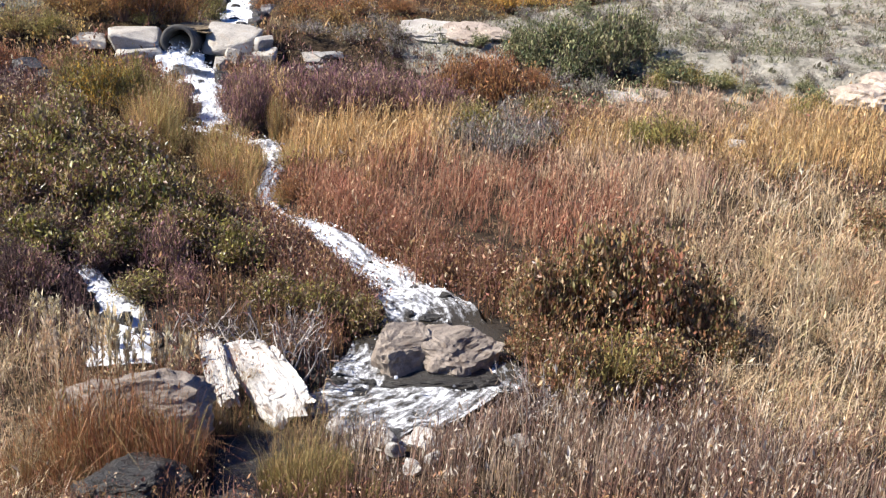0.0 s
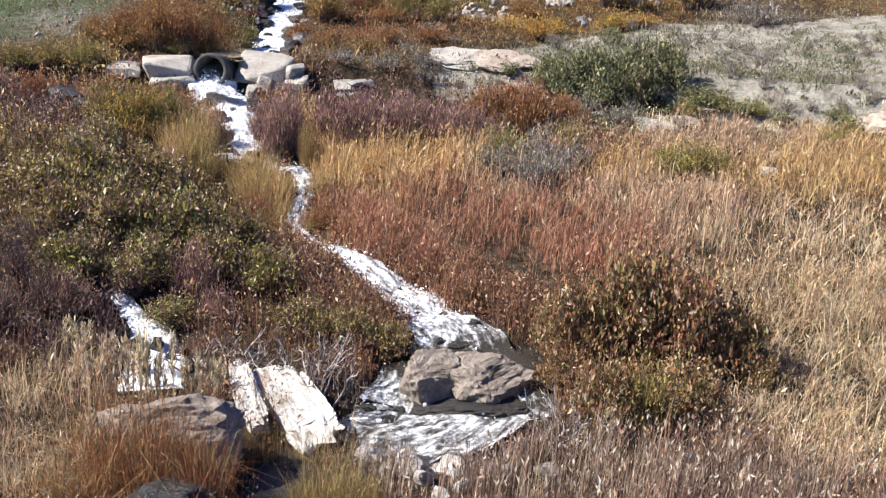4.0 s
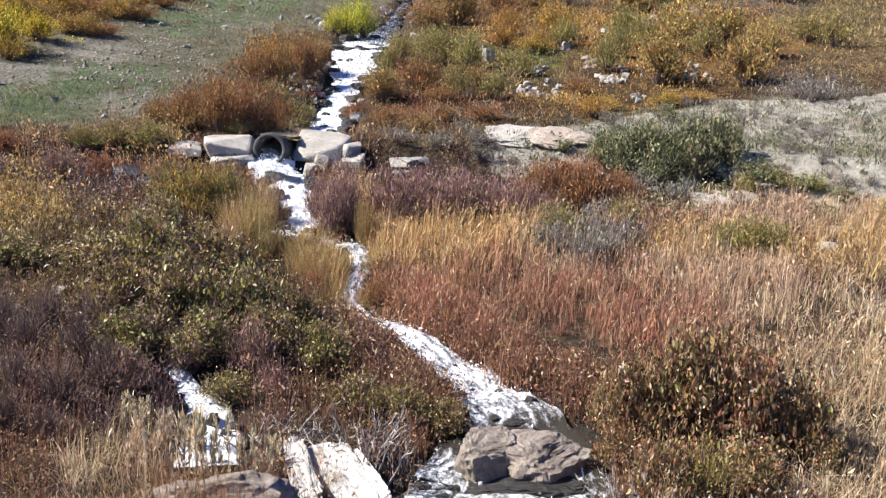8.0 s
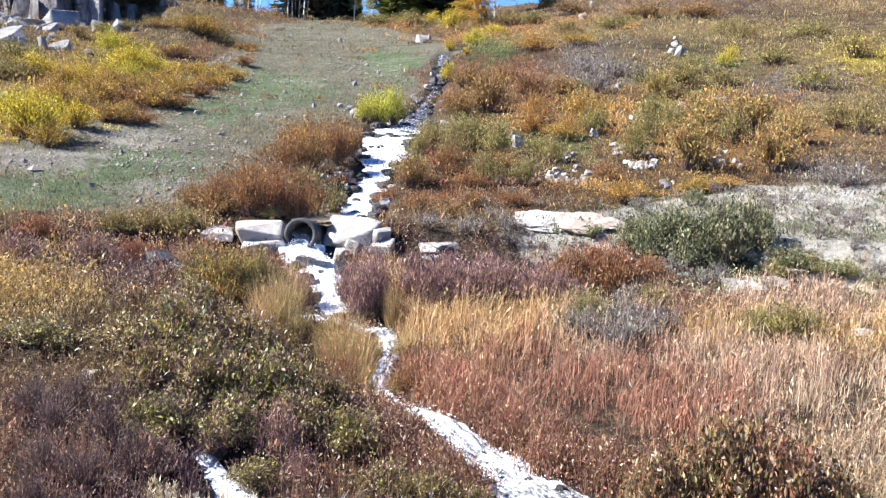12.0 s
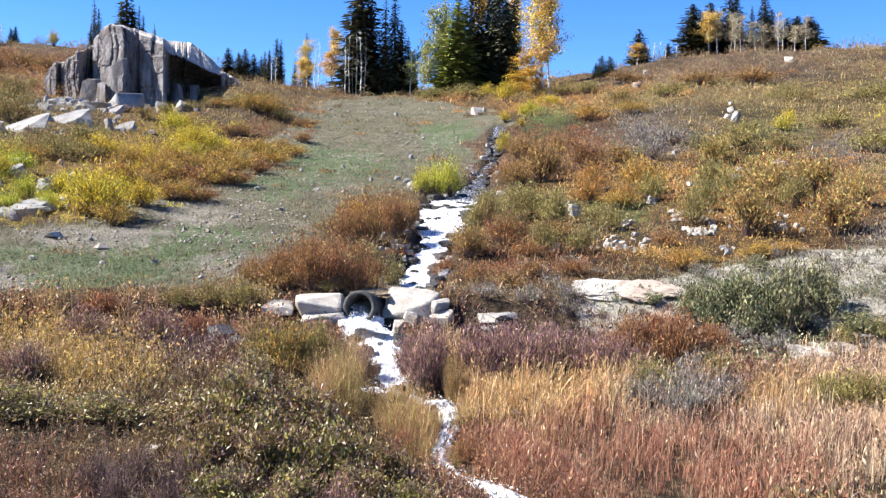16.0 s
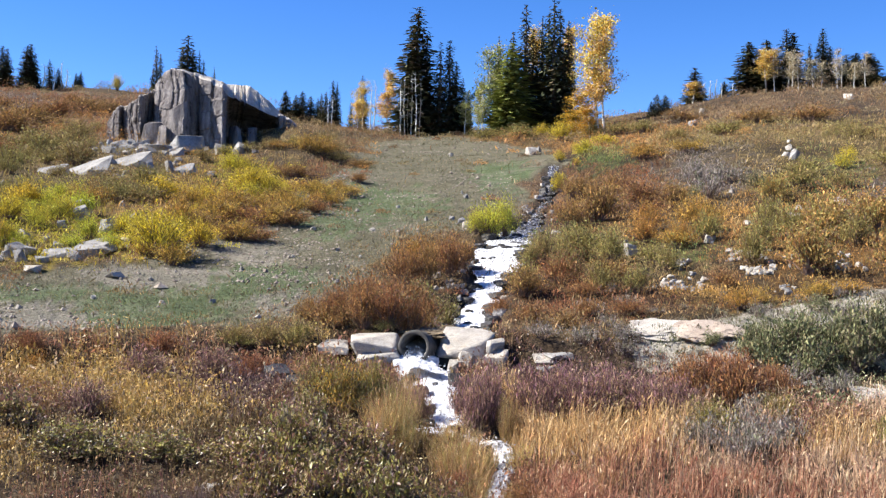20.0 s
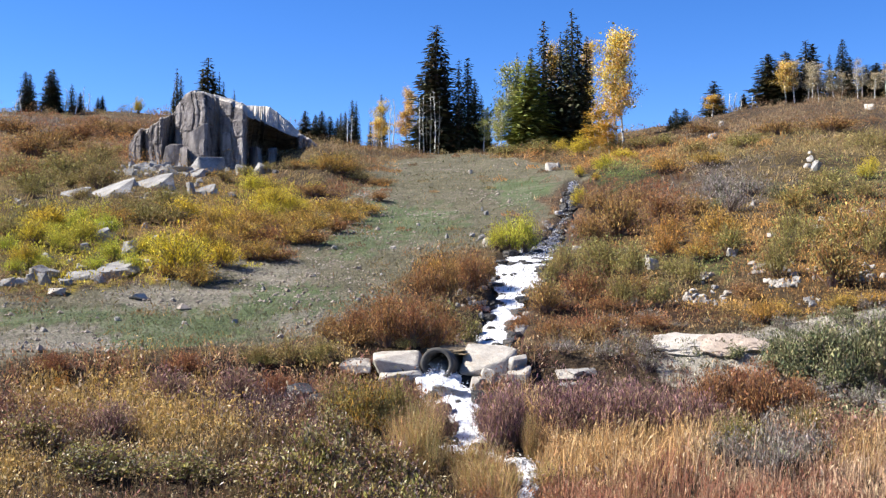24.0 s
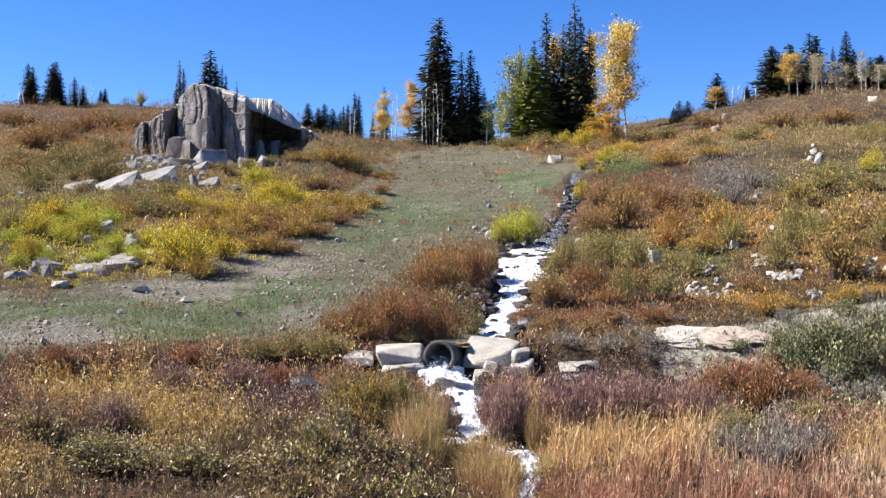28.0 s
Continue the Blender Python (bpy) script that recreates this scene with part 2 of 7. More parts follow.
# the stream, from the spring to the outflow: x, y, half width, depth of its bed
UPPER = [(9.8, 76.49, 0.30, 0.25), (8.42, 67.04, 0.29, 0.25), (7.26, 60, 0.23, 0.3), (6.04, 53.8, 0.25, 0.35), (5.07, 48.41, 0.58, 0.35), (4.23, 44.68, 1.14, 0.35), (3.73, 42.47, 1.22, 0.35), (3.21, 39.86, 1.00, 0.35), (2.68, 37.09, 0.69, 0.4), (2.31, 34.6, 0.52, 0.45), (2.01, 32.5, 0.45, 0.5), (1.56, 30.71, 0.61, 0.55), (1.2, 28.6, 0.72, 0.4), (1.1, 27.5, 0.75, 0.32), (1, 26.6, 0.60, 0.3)]
MIDDLE = [(-0.08, 25.04, 0.52, 0.05), (0.17, 24.32, 0.63, 0.14), (0.46, 22.5, 0.45, 0.14), (0.58, 21.13, 0.35, 0.14), (0.41, 20.08, 0.40, 0.14), (0.99, 19.09, 0.22, 0.14), (1.54, 19.02, 0.20, 0.14), (1.52, 17.57, 0.14, 0.14)]
LOWER = [(1.47, 17.5, 0.14, 0.14), (1.2, 16.36, 0.17, 0.14), (1.48, 15.67, 0.15, 0.12), (1.86, 15.27, 0.3, 0.12), (2.23, 14.55, 0.31, 0.12), (2.58, 13.88, 0.34, 0.12),
    (2.88, 13.17, 0.39, 0.12), (3.14, 12.66, 0.66, 0.12), (3.18, 11.92, 0.96, 0.22), (2.75, 11.17, 1.17, 0.24), (2.45, 10.5, 1.11, 0.25), (1.6, 10.11, 0.67, 0.28),
    (0.65, 9.5, 0.34, 0.3), (0.44, 8.49, 0.31, 0.3)]
SIDE = [(-1.39, 14.09, 0.10, 0.15), (-1.11, 13.66, 0.14, 0.2), (-0.83, 13.09, 0.24, 0.2), (-0.75, 12.36, 0.37, 0.2), (-0.67, 11.44, 0.45, 0.2)]
YELLOW_SHRUBS = [(-8.01, 38.17, 1.05, 1.01), (-12.19, 49.73, 1.52, 1.11), (-15.8, 40.42, 1.17, 0.94), (-10.19, 49.15, 1.22, 0.98), (-8.27, 58.01, 1.43, 1.08), (-52.69, 181.72, 1.34, 2.68),
    (13.77, 102.68, 1.57, 1.91), (13.45, 115.22, 1.26, 1.51), (5.67, 129.48, 1.41, 1.41), (-16.77, 44.76, 1.42, 1.03), (15.79, 89.62, 1.48, 0.99), (23.75, 58.14, 0.85, 0.82),
    (-11.93, 66.13, 1.09, 1.45), (12.37, 78.63, 1.12, 1.29), (8.38, 63.05, 0.62, 1.24), (-9.08, 36.28, 1.51, 1.61), (-14.44, 36.23, 0.63, 0.95), (-9.49, 57.83, 1.74, 1.43),
    (25.02, 60.43, 0.71, 1.06), (10.34, 77.51, 0.55, 0.85), (11.09, 74.1, 0.41, 0.57)]
YELLOW_SHRUBS += [(-14.34, 42.43, 0.73, 0.97), (-14.58, 40.55, 0.47, 0.7), (-10.29, 39.27, 0.77, 0.79), (-9.42, 39.18, 0.55, 0.65), (-14.46, 35.9, 0.42, 0.54), (-14.17, 36.66, 0.43, 0.64),
    (-11.45, 40.51, 0.46, 0.68), (-9.93, 64.07, 1.06, 0.92), (-11.46, 67.33, 0.93, 1.11)]
YELLOW_SHRUBS += [(-10.54, 39.41, 0.77, 0.88), (-9.88, 40.20, 0.78, 0.90), (-9.36, 41.25, 0.69, 0.78), (-9.81, 47.77, 0.79, 0.79), (-9.28, 51.31, 0.85, 0.85), (-9.01, 54.68, 0.90, 0.90), (-8.85, 60.73, 1.00, 0.93), (-8.01, 61.85, 0.85, 0.74), (-10.51, 61.77, 1.02, 1.02), (-9.45, 44.28, 0.74, 0.74)]
LIME_SHRUBS = [(2.43, 44.42, 0.55, 1.06), (3.72, 45.43, 0.71, 1.9), (2.95, 44.99, 0.98, 1.67), (-14.32, 41.70, 0.84, 1.10), (-14.50, 39.73, 0.57, 0.82), (-13.96, 43.39, 0.74, 1.23), (-12.11, 38.64, 0.66, 0.96), (-14.34, 36.59, 0.53, 0.77), (-14.36, 35.18, 0.41, 0.62), (-13.63, 36.01, 0.42, 0.63), (-15.84, 46.12, 0.66, 0.90), (-10.88, 36.93, 0.52, 0.75), (-15.72, 44.37, 0.59, 0.92), (-15.90, 42.61, 0.54, 0.74), (-12.05, 36.56, 0.48, 0.63), (-16.02, 38.71, 0.57, 0.68)]
GOLD_SHRUBS = [(-6.29, 44.15, 1.32, 0.96), (-5.88, 48.65, 1.32, 0.95), (-4.94, 55.78, 1.36, 0.91), (-6.99, 39.99, 1.2, 0.88), (-8.25, 35.25, 0.98, 0.78), (-4.5, 62.24, 1.52, 0.88),
    (-8.41, 44, 1.45, 1.09), (-9.59, 41.92, 1.28, 1.16), (-14.73, 46.73, 1.32, 1.06), (8.69, 39.86, 1.1, 1.1), (10.98, 40.95, 1.26, 1.37), (9.42, 38.26, 0.85, 0.85),
    (9.65, 29.88, 0.76, 0.51), (11.6, 30.04, 0.7, 0.52), (12.5, 30.11, 0.62, 0.53), (-1.56, 20.78, 0.74, 1.02), (-1.16, 21.47, 0.53, 0.82), (0.12, 36.4, 1.18, 1.28),
    (1.31, 36.78, 0.7, 1.09), (9.33, 42.59, 1.06, 1.29), (11.12, 41.12, 1.03, 1.38), (9.71, 38.6, 0.75, 0.97), (-5.93, 59.71, 2.11, 1.3), (-7.08, 53.74, 1.32, 1.02)]
GOLD_SHRUBS += [(-8.73, 48.42, 1.46, 1.2), (-10.36, 47.48, 1.18, 1.05), (9.07, 29.22, 0.74, 0.74), (-8.29, 23.01, 0.33, 0.6), (15.32, 71.58, 2.18, 1.19), (18.04, 70.12, 1.77, 0.98),
    (-8.34, 79.56, 1.95, 1.48), (-7.53, 80.05, 1.53, 0.78), (-10.96, 79.85, 1.31, 0.7)]
GOLD_SHRUBS += [(-7.15, 61.65, 0.84, 0.74), (-6.38, 63.93, 0.87, 0.77), (-8.64, 43.84, 0.73, 0.73), (-8.15, 45.76, 0.76, 0.76), (-8.69, 36.99, 0.62, 0.62), (-9.48, 36.18, 0.61, 0.61), (-7.69, 49.97, 0.82, 0.71), (-7.11, 53.76, 0.88, 0.71)]
RUST_SHRUBS = [(-34.5, 91.94, 3.73, 1.81), (-38.06, 116.54, 4, 1.87), (-44.48, 109.08, 3.84, 1.92), (-5.33, 44.08, 1.08, 0.72), (-4.92, 49.56, 1.08, 0.7), (-6.18, 40.33, 0.99, 0.62),
    (-33.6, 85.86, 3, 1.8), (-35.91, 103.13, 3.26, 1.78), (-36.79, 122.81, 3.14, 1.67), (-27.08, 67.36, 2.16, 1.18), (-8.6, 41.52, 1.03, 0.78), (-7.19, 43.81, 1.08, 0.81),
    (12.87, 52.24, 1.31, 1.16), (9.02, 60.53, 1.32, 1.32), (33.32, 88.54, 3.09, 1.54), (29.45, 91.37, 3.13, 1.36), (26.93, 106.86, 3, 1.32), (-4.4, 78.28, 1.49, 0.76),
    (-8.29, 68.5, 1.68, 0.9), (9.38, 31.85, 0.72, 0.61), (5.04, 31.6, 0.78, 0.59), (2.4, 30.51, 0.58, 0.66), (-2.18, 26.23, 0.93, 0.71), (-1.27, 27.99, 1.06, 0.98)]
RUST_SHRUBS += [(-1.49, 29.32, 1.27, 1.19), (-0.51, 28, 0.98, 1.29), (0.09, 27.62, 0.67, 1.05), (8.21, 48.1, 1.71, 2.11), (10.92, 51.05, 1.55, 1.69), (6.65, 46.32, 1.14, 1.52),
    (4.44, 33.51, 1.09, 1), (3.17, 31.64, 0.94, 1.03), (6.17, 34.05, 1.12, 0.84), (15.56, 38.15, 0.89, 1.56), (10.88, 58.19, 1.44, 1.44), (-2.82, 27.16, 0.49, 0.81),
    (-2.07, 26.64, 0.72, 1.13), (-1.33, 26.15, 0.7, 1.22), (-0.69, 26.05, 0.62, 1.29), (-0.17, 26.16, 0.55, 1.33), (0.16, 26.82, 0.4, 1.21), (-0.44, 33.59, 0.8, 1.42),
    (0.29, 33.79, 0.81, 1.57), (1.02, 34.88, 0.73, 1.47), (1.5, 36.57, 0.54, 1.13)]
RUST_SHRUBS += [(-5.04, 64.55, 0.88, 0.77), (-3.97, 67.20, 0.91, 0.73), (-5.62, 56.34, 0.77, 0.68), (-6.15, 50.68, 0.69, 0.61), (-6.65, 46.50, 0.64, 0.56), (-6.95, 42.22, 0.58, 0.56), (-7.43, 39.91, 0.55, 0.57), (-33.80, 86.07, 1.51, 1.21), (-36.92, 102.48, 1.78, 1.31), (-38.53, 121.59, 1.74, 1.39)]
RUST_SHRUBS += [(3.81, 27.04, 0.67, 0.53), (5.81, 28.94, 0.64, 0.58), (4.73, 29.08, 0.72, 0.57), (3.09, 28.50, 0.70, 0.62)]
OLIVE_SHRUBS = [(-20.54, 62.93, 2.15, 1.65), (-14.16, 54.18, 1.66, 1.21), (-24.59, 68.52, 2.56, 1.81), (-28.53, 70.01, 2.46, 1.64), (-15.05, 51.23, 1.59, 1.15), (8.82, 17.84, 0.71, 0.72),
    (8.43, 18.12, 0.44, 0.52), (9.33, 17.83, 0.38, 0.48), (4.45, 9.66, 0.62, 0.84), (4.17, 9.94, 0.28, 0.51), (12.21, 36.83, 0.73, 1.26), (20.4, 38.54, 1.29, 1.18),
    (20.81, 37.17, 0.92, 1.38), (24.77, 49.33, 1.79, 1.19), (31.81, 58.74, 2.17, 1.45), (26.71, 58.16, 2.08, 1.21), (29.82, 70.56, 2.29, 1.25), (34.18, 68.55, 2.49, 1.25),
    (21.3, 57.16, 1.49, 1.16), (21.38, 52.41, 1.22, 0.92), (5.96, 37.73, 1.13, 1.24), (-3.61, 25.22, 0.76, 0.55), (-2.85, 25.38, 0.55, 0.5), (-4.36, 25.1, 0.55, 0.44)]
OLIVE_SHRUBS += [(0.11, 25.94, 0.28, 0.42), (-0.82, 25.93, 0.35, 0.34), (7.18, 114.57, 2.49, 1.5), (10.82, 113.69, 2.79, 1.86), (19.24, 99.97, 2.21, 1.44), (20.98, 97.98, 1.91, 1.2),
    (16.71, 101.03, 1.67, 1.33), (-22.95, 58.67, 1.87, 1.36), (-17.62, 46.36, 1.47, 0.96), (-26.84, 72.6, 2.52, 1.43), (-25.88, 79.28, 2.04, 1.81), (-7.87, 83.63, 1.82, 1.09),
    (19.35, 52.98, 1.68, 1.22), (29.81, 72.94, 1.93, 1.28), (24.18, 81.91, 2.55, 1.21), (20.3, 82.34, 2.3, 1.1), (8.1, 36.1, 0.8, 0.8), (4.54, 38.94, 0.74, 0.85),
    (-17, 41.23, 0.96, 0.87), (-12.64, 48.38, 1.35, 0.92), (5.57, 37.39, 1.12, 1.12), (3.87, 36.6, 0.6, 0.79), (13.57, 40.17, 0.92, 1.37), (-3.03, 25.1, 0.62, 0.44)]
OLIVE_SHRUBS += [(-4.24, 25.04, 0.55, 0.3), (-11.25, 68.48, 1.31, 0.98), (-6.21, 79.76, 1.3, 0.87), (-23.37, 70.42, 1.81, 1.81), (-13.85, 48.04, 1.49, 1.08)]
OLIVE_SHRUBS += [(8.31, 18.15, 0.38, 0.57), (8.87, 17.99, 0.52, 0.64), (9.49, 18.19, 0.28, 0.47), (10.63, 22.32, 0.40, 0.43), (11.40, 22.17, 0.54, 0.52), (12.06, 21.80, 0.41, 0.43), (12.41, 19.22, 0.37, 0.50), (13.08, 19.66, 0.32, 0.49), (-2.03, 21.29, 0.67, 0.98), (-1.38, 20.84, 0.63, 0.96), (-0.87, 21.08, 0.52, 1.04)]
OLIVE_SHRUBS += [(-23.57, 74.42, 0.85, 1.02), (-22.88, 69.86, 0.80, 0.96), (-27.56, 89.30, 0.76, 0.81), (-14.99, 60.92, 0.68, 0.75), (-14.82, 71.21, 0.99, 0.87), (-14.24, 76.36, 1.06, 0.84), (-13.06, 79.25, 1.09, 0.87), (-11.43, 79.86, 1.10, 0.88), (-9.74, 80.16, 1.10, 0.79), (-15.43, 57.64, 0.65, 0.65), (-22.25, 62.77, 1.09, 0.94), (-24.50, 65.11, 1.13, 0.98), (-19.33, 56.24, 0.81, 0.77), (-21.51, 54.81, 0.96, 0.83)]
OLIVE_SHRUBS += [(3.31, 32.31, 0.70, 1.06), (4.76, 33.86, 0.83, 1.30), (5.55, 32.01, 0.70, 1.06), (6.71, 36.49, 0.90, 1.21), (4.39, 37.04, 0.81, 1.21), (6.72, 31.78, 0.62, 0.88), (5.70, 39.19, 0.86, 1.07), (8.31, 34.82, 0.68, 0.97), (11.11, 34.66, 0.79, 1.18), (12.68, 33.26, 0.77, 1.16), (15.24, 36.33, 0.96, 1.28), (13.98, 38.96, 0.90, 1.12), (10.84, 39.22, 0.88, 1.10)]
OLIVE_SHRUBS += [(5.49, 19.32, 0.61, 0.66), (6.97, 19.91, 0.52, 0.65)]
AMBER_SHRUBS = [(15.06, 32.26, 1.25, 1.54), (14.9, 37.77, 1.64, 1.53), (16.94, 38.43, 1.7, 1.59), (17.14, 35.48, 1.06, 1.28), (-6.99, 81.3, 1.77, 1.15), (12.23, 32.58, 1.31, 1.69),
    (15.47, 39.48, 1.37, 1.6), (17.15, 49.94, 1.43, 1.43)]
GREEN_SHRUBS = [(11.14, 22.34, 0.74, 0.54), (11.82, 21.85, 0.54, 0.4), (12.34, 21.07, 0.4, 0.37), (13.6, 21, 0.41, 0.35), (11.37, 20.04, 0.5, 0.3), (7, 24.65, 0.35, 0.36),
    (9.35, 23.12, 0.54, 0.41), (7.97, 24.03, 0.48, 0.82), (8.65, 23.75, 0.75, 1.23), (9.43, 23.48, 0.62, 1.16), (13.58, 51.23, 0.57, 1), (-6.07, 53.05, 0.66, 0.81),
    (17.66, 54.4, 0.93, 0.93), (11.02, 28.55, 0.5, 0.5), (8.9, 23.92, 0.62, 0.97), (9.88, 23.46, 0.69, 1.24), (10.63, 23.2, 0.55, 1.04), (10.98, 22.64, 0.61, 0.48),
    (7.88, 24.27, 0.41, 0.69), (13.32, 20.16, 0.46, 0.52), (8.34, 23.89, 0.41, 0.55)]
GREEN_SHRUBS += [(7.99, 23.62, 0.61, 0.95), (8.85, 23.15, 0.67, 1.08), (9.72, 23.10, 0.68, 1.09), (7.72, 24.00, 0.55, 0.82), (10.42, 23.48, 0.63, 1.12)]
GREY_SHRUBS = [(15.97, 29.56, 1.09, 0.91), (15.64, 29.96, 0.55, 0.66), (14.74, 53.2, 1.49, 1.79), (15.74, 59.35, 1.16, 1.33), (12.88, 27.76, 0.33, 0.33), (14.08, 27.17, 0.41, 0.4),
    (14.63, 26.07, 0.4, 0.39), (15.19, 57.84, 1.29, 1.62), (16.81, 56.97, 1.45, 1.45), (4.69, 29.37, 0.72, 0.48), (6.08, 29.99, 0.58, 0.41), (5.58, 17.7, 0.66, 0.87),
    (6.35, 18.1, 0.37, 0.53), (4.95, 24.75, 0.41, 0.55), (12.84, 27.56, 0.33, 0.41), (14.08, 22.54, 0.29, 0.36), (12.12, 23.32, 0.36, 0.5), (14, 25.46, 0.39, 0.47),
    (12.76, 21.66, 0.41, 0.34), (17.31, 25.71, 0.33, 0.33), (17.06, 24.02, 0.4, 0.4)]
GREY_SHRUBS += [(5.07, 18.47, 0.58, 0.65), (5.83, 18.26, 0.53, 0.58), (6.64, 18.91, 0.33, 0.44), (13.82, 20.20, 0.33, 0.45)]
GREY_SHRUBS += [(8.11, 22.50, 0.59, 0.65), (8.86, 21.91, 0.58, 0.64), (4.95, 25.31, 0.63, 0.50), (3.98, 25.25, 0.62, 0.50), (3.05, 25.52, 0.63, 0.50), (4.87, 27.17, 0.52, 0.45), (9.26, 28.33, 0.48, 0.45)]
GREY_SHRUBS += [(6.00, 18.93, 0.65, 0.76), (6.69, 18.52, 0.59, 0.65), (6.73, 20.53, 0.53, 0.54)]
SAND_TUFTS = [(13.13, 28.96, 0.38, 0.44), (14.69, 20.25, 0.17, 0.33), (12.09, 27.89, 0.32, 0.18), (10.12, 23.28, 0.17, 0.18), (11.79, 23.93, 0.15, 0.3),
    (11.71, 26.05, 0.21, 0.33), (16.16, 26.69, 0.17, 0.4), (9.49, 22.91, 0.26, 0.3), (14.44, 20.48, 0.25, 0.24), (14.43, 21.02, 0.16, 0.35), (8.85, 23.66, 0.15, 0.25),
    (12.46, 22.02, 0.15, 0.16), (9.66, 23.62, 0.27, 0.33), (10.71, 23.19, 0.22, 0.31), (11.39, 21.78, 0.29, 0.25), (13.75, 26.03, 0.33, 0.23),
    (14.19, 26.66, 0.18, 0.21), (14.58, 20.31, 0.12, 0.15), (10.1, 21.66, 0.26, 0.32), (10.3, 23.59, 0.14, 0.3), (13.2, 21.44, 0.28, 0.29), (14.93, 20.7, 0.23, 0.25),
    (14.54, 20.31, 0.26, 0.19), (18.39, 26.92, 0.36, 0.23)]
SAND_TUFTS += [(8.83, 22.19, 0.12, 0.32), (16.54, 23.21, 0.16, 0.2), (14.37, 23.87, 0.15, 0.15), (14.56, 21.08, 0.15, 0.34), (11.68, 22.64, 0.27, 0.23),
    (10.6, 23.72, 0.13, 0.33), (16.52, 25.28, 0.27, 0.39), (12.99, 21.15, 0.22, 0.15), (13.84, 21.06, 0.14, 0.31), (12.34, 28.22, 0.21, 0.21),
    (10.03, 24.03, 0.21, 0.2), (13.81, 21.23, 0.18, 0.31)]
SAND_TUFTS_B = [(11.46, 25.96, 0.29, 0.18), (18.28, 25.04, 0.32, 0.18), (6.76, 26.35, 0.21, 0.21), (9.08, 25.77, 0.2, 0.34), (14.54, 21.72, 0.31, 0.35),
    (11.55, 27.34, 0.29, 0.36), (16.92, 28.33, 0.19, 0.28), (12.01, 28.58, 0.35, 0.29), (12.09, 29.84, 0.29, 0.39), (17.92, 26.99, 0.22, 0.42),
    (9.2, 25.41, 0.29, 0.16), (13.4, 27.96, 0.26, 0.41), (11.48, 23.28, 0.18, 0.14), (5.69, 24.55, 0.16, 0.26), (7.52, 29.45, 0.17, 0.18), (7.9, 24.35, 0.15, 0.32),
    (5.32, 25.12, 0.33, 0.17), (12.53, 22.44, 0.24, 0.29), (13.94, 28.13, 0.17, 0.41), (9.11, 24.16, 0.28, 0.29), (11.46, 27.68, 0.26, 0.37), (6.62, 28.99, 0.34, 0.23),
    (11.39, 28.18, 0.21, 0.42), (14.34, 22.19, 0.23, 0.24)]
SAND_TUFTS_B += [(5.97, 26.23, 0.33, 0.31), (14.29, 26.6, 0.33, 0.37), (12.77, 22.74, 0.3, 0.3), (7.69, 24.31, 0.33, 0.31), (8.52, 24.03, 0.3, 0.32),
    (8.85, 30.13, 0.16, 0.44), (11.36, 22.94, 0.28, 0.16), (9.49, 24.31, 0.28, 0.3), (6.68, 24.44, 0.23, 0.2), (8.49, 24.21, 0.24, 0.18), (7.96, 24.18, 0.21, 0.28),
    (16.87, 23.12, 0.31, 0.29)]
PURPLE_SHRUBS = [(1.4, 20.25, 0.5, 1.16), (2.23, 20.46, 0.62, 1.12), (2.93, 20.67, 0.57, 1.03), (3.69, 20.45, 0.62, 1.02), (4.4, 20.04, 0.56, 0.9),
    (5.13, 20.22, 0.51, 0.8), (-1.95, 21.59, 0.47, 0.71), (-1.82, 13.28, 0.46, 0.61), (-1.06, 14.06, 0.44, 0.56), (-0.26, 13.88, 0.43, 0.7), (0.03, 13.22, 0.34, 0.45),
    (-2.29, 19.04, 0.47, 0.63), (-5.97, 22.9, 0.71, 0.77), (-6.31, 20.09, 0.69, 0.69), (-4.62, 23.55, 0.65, 0.65)]
PURPLE_SHRUBS += [(0.04, 20.56, 0.39, 0.84), (1.12, 19.76, 0.52, 1.14), (0.87, 21.20, 0.35, 0.81), (2.44, 20.14, 0.53, 0.93), (3.15, 20.13, 0.59, 0.98), (3.98, 20.34, 0.60, 0.93), (4.72, 20.56, 0.55, 0.83), (2.97, 21.73, 0.54, 0.72), (3.85, 21.97, 0.55, 0.67)]
RED_SHRUBS = [(5.51, 21.28, 0.72, 0.96), (6.48, 21.23, 0.79, 1.03), (7.42, 21.41, 0.55, 0.74), (1.7, 16.21, 0.41, 0.41), (0.66, 16.49, 0.41, 0.41),
    (-5.99, 24.48, 0.82, 0.55), (-3.74, 23.65, 0.65, 0.59), (-8.74, 23.72, 0.62, 0.48)]
RED_SHRUBS += [(5.74, 21.60, 0.61, 0.98), (6.62, 21.56, 0.68, 1.06), (7.40, 21.80, 0.44, 0.75), (6.61, 22.93, 0.65, 0.78)]
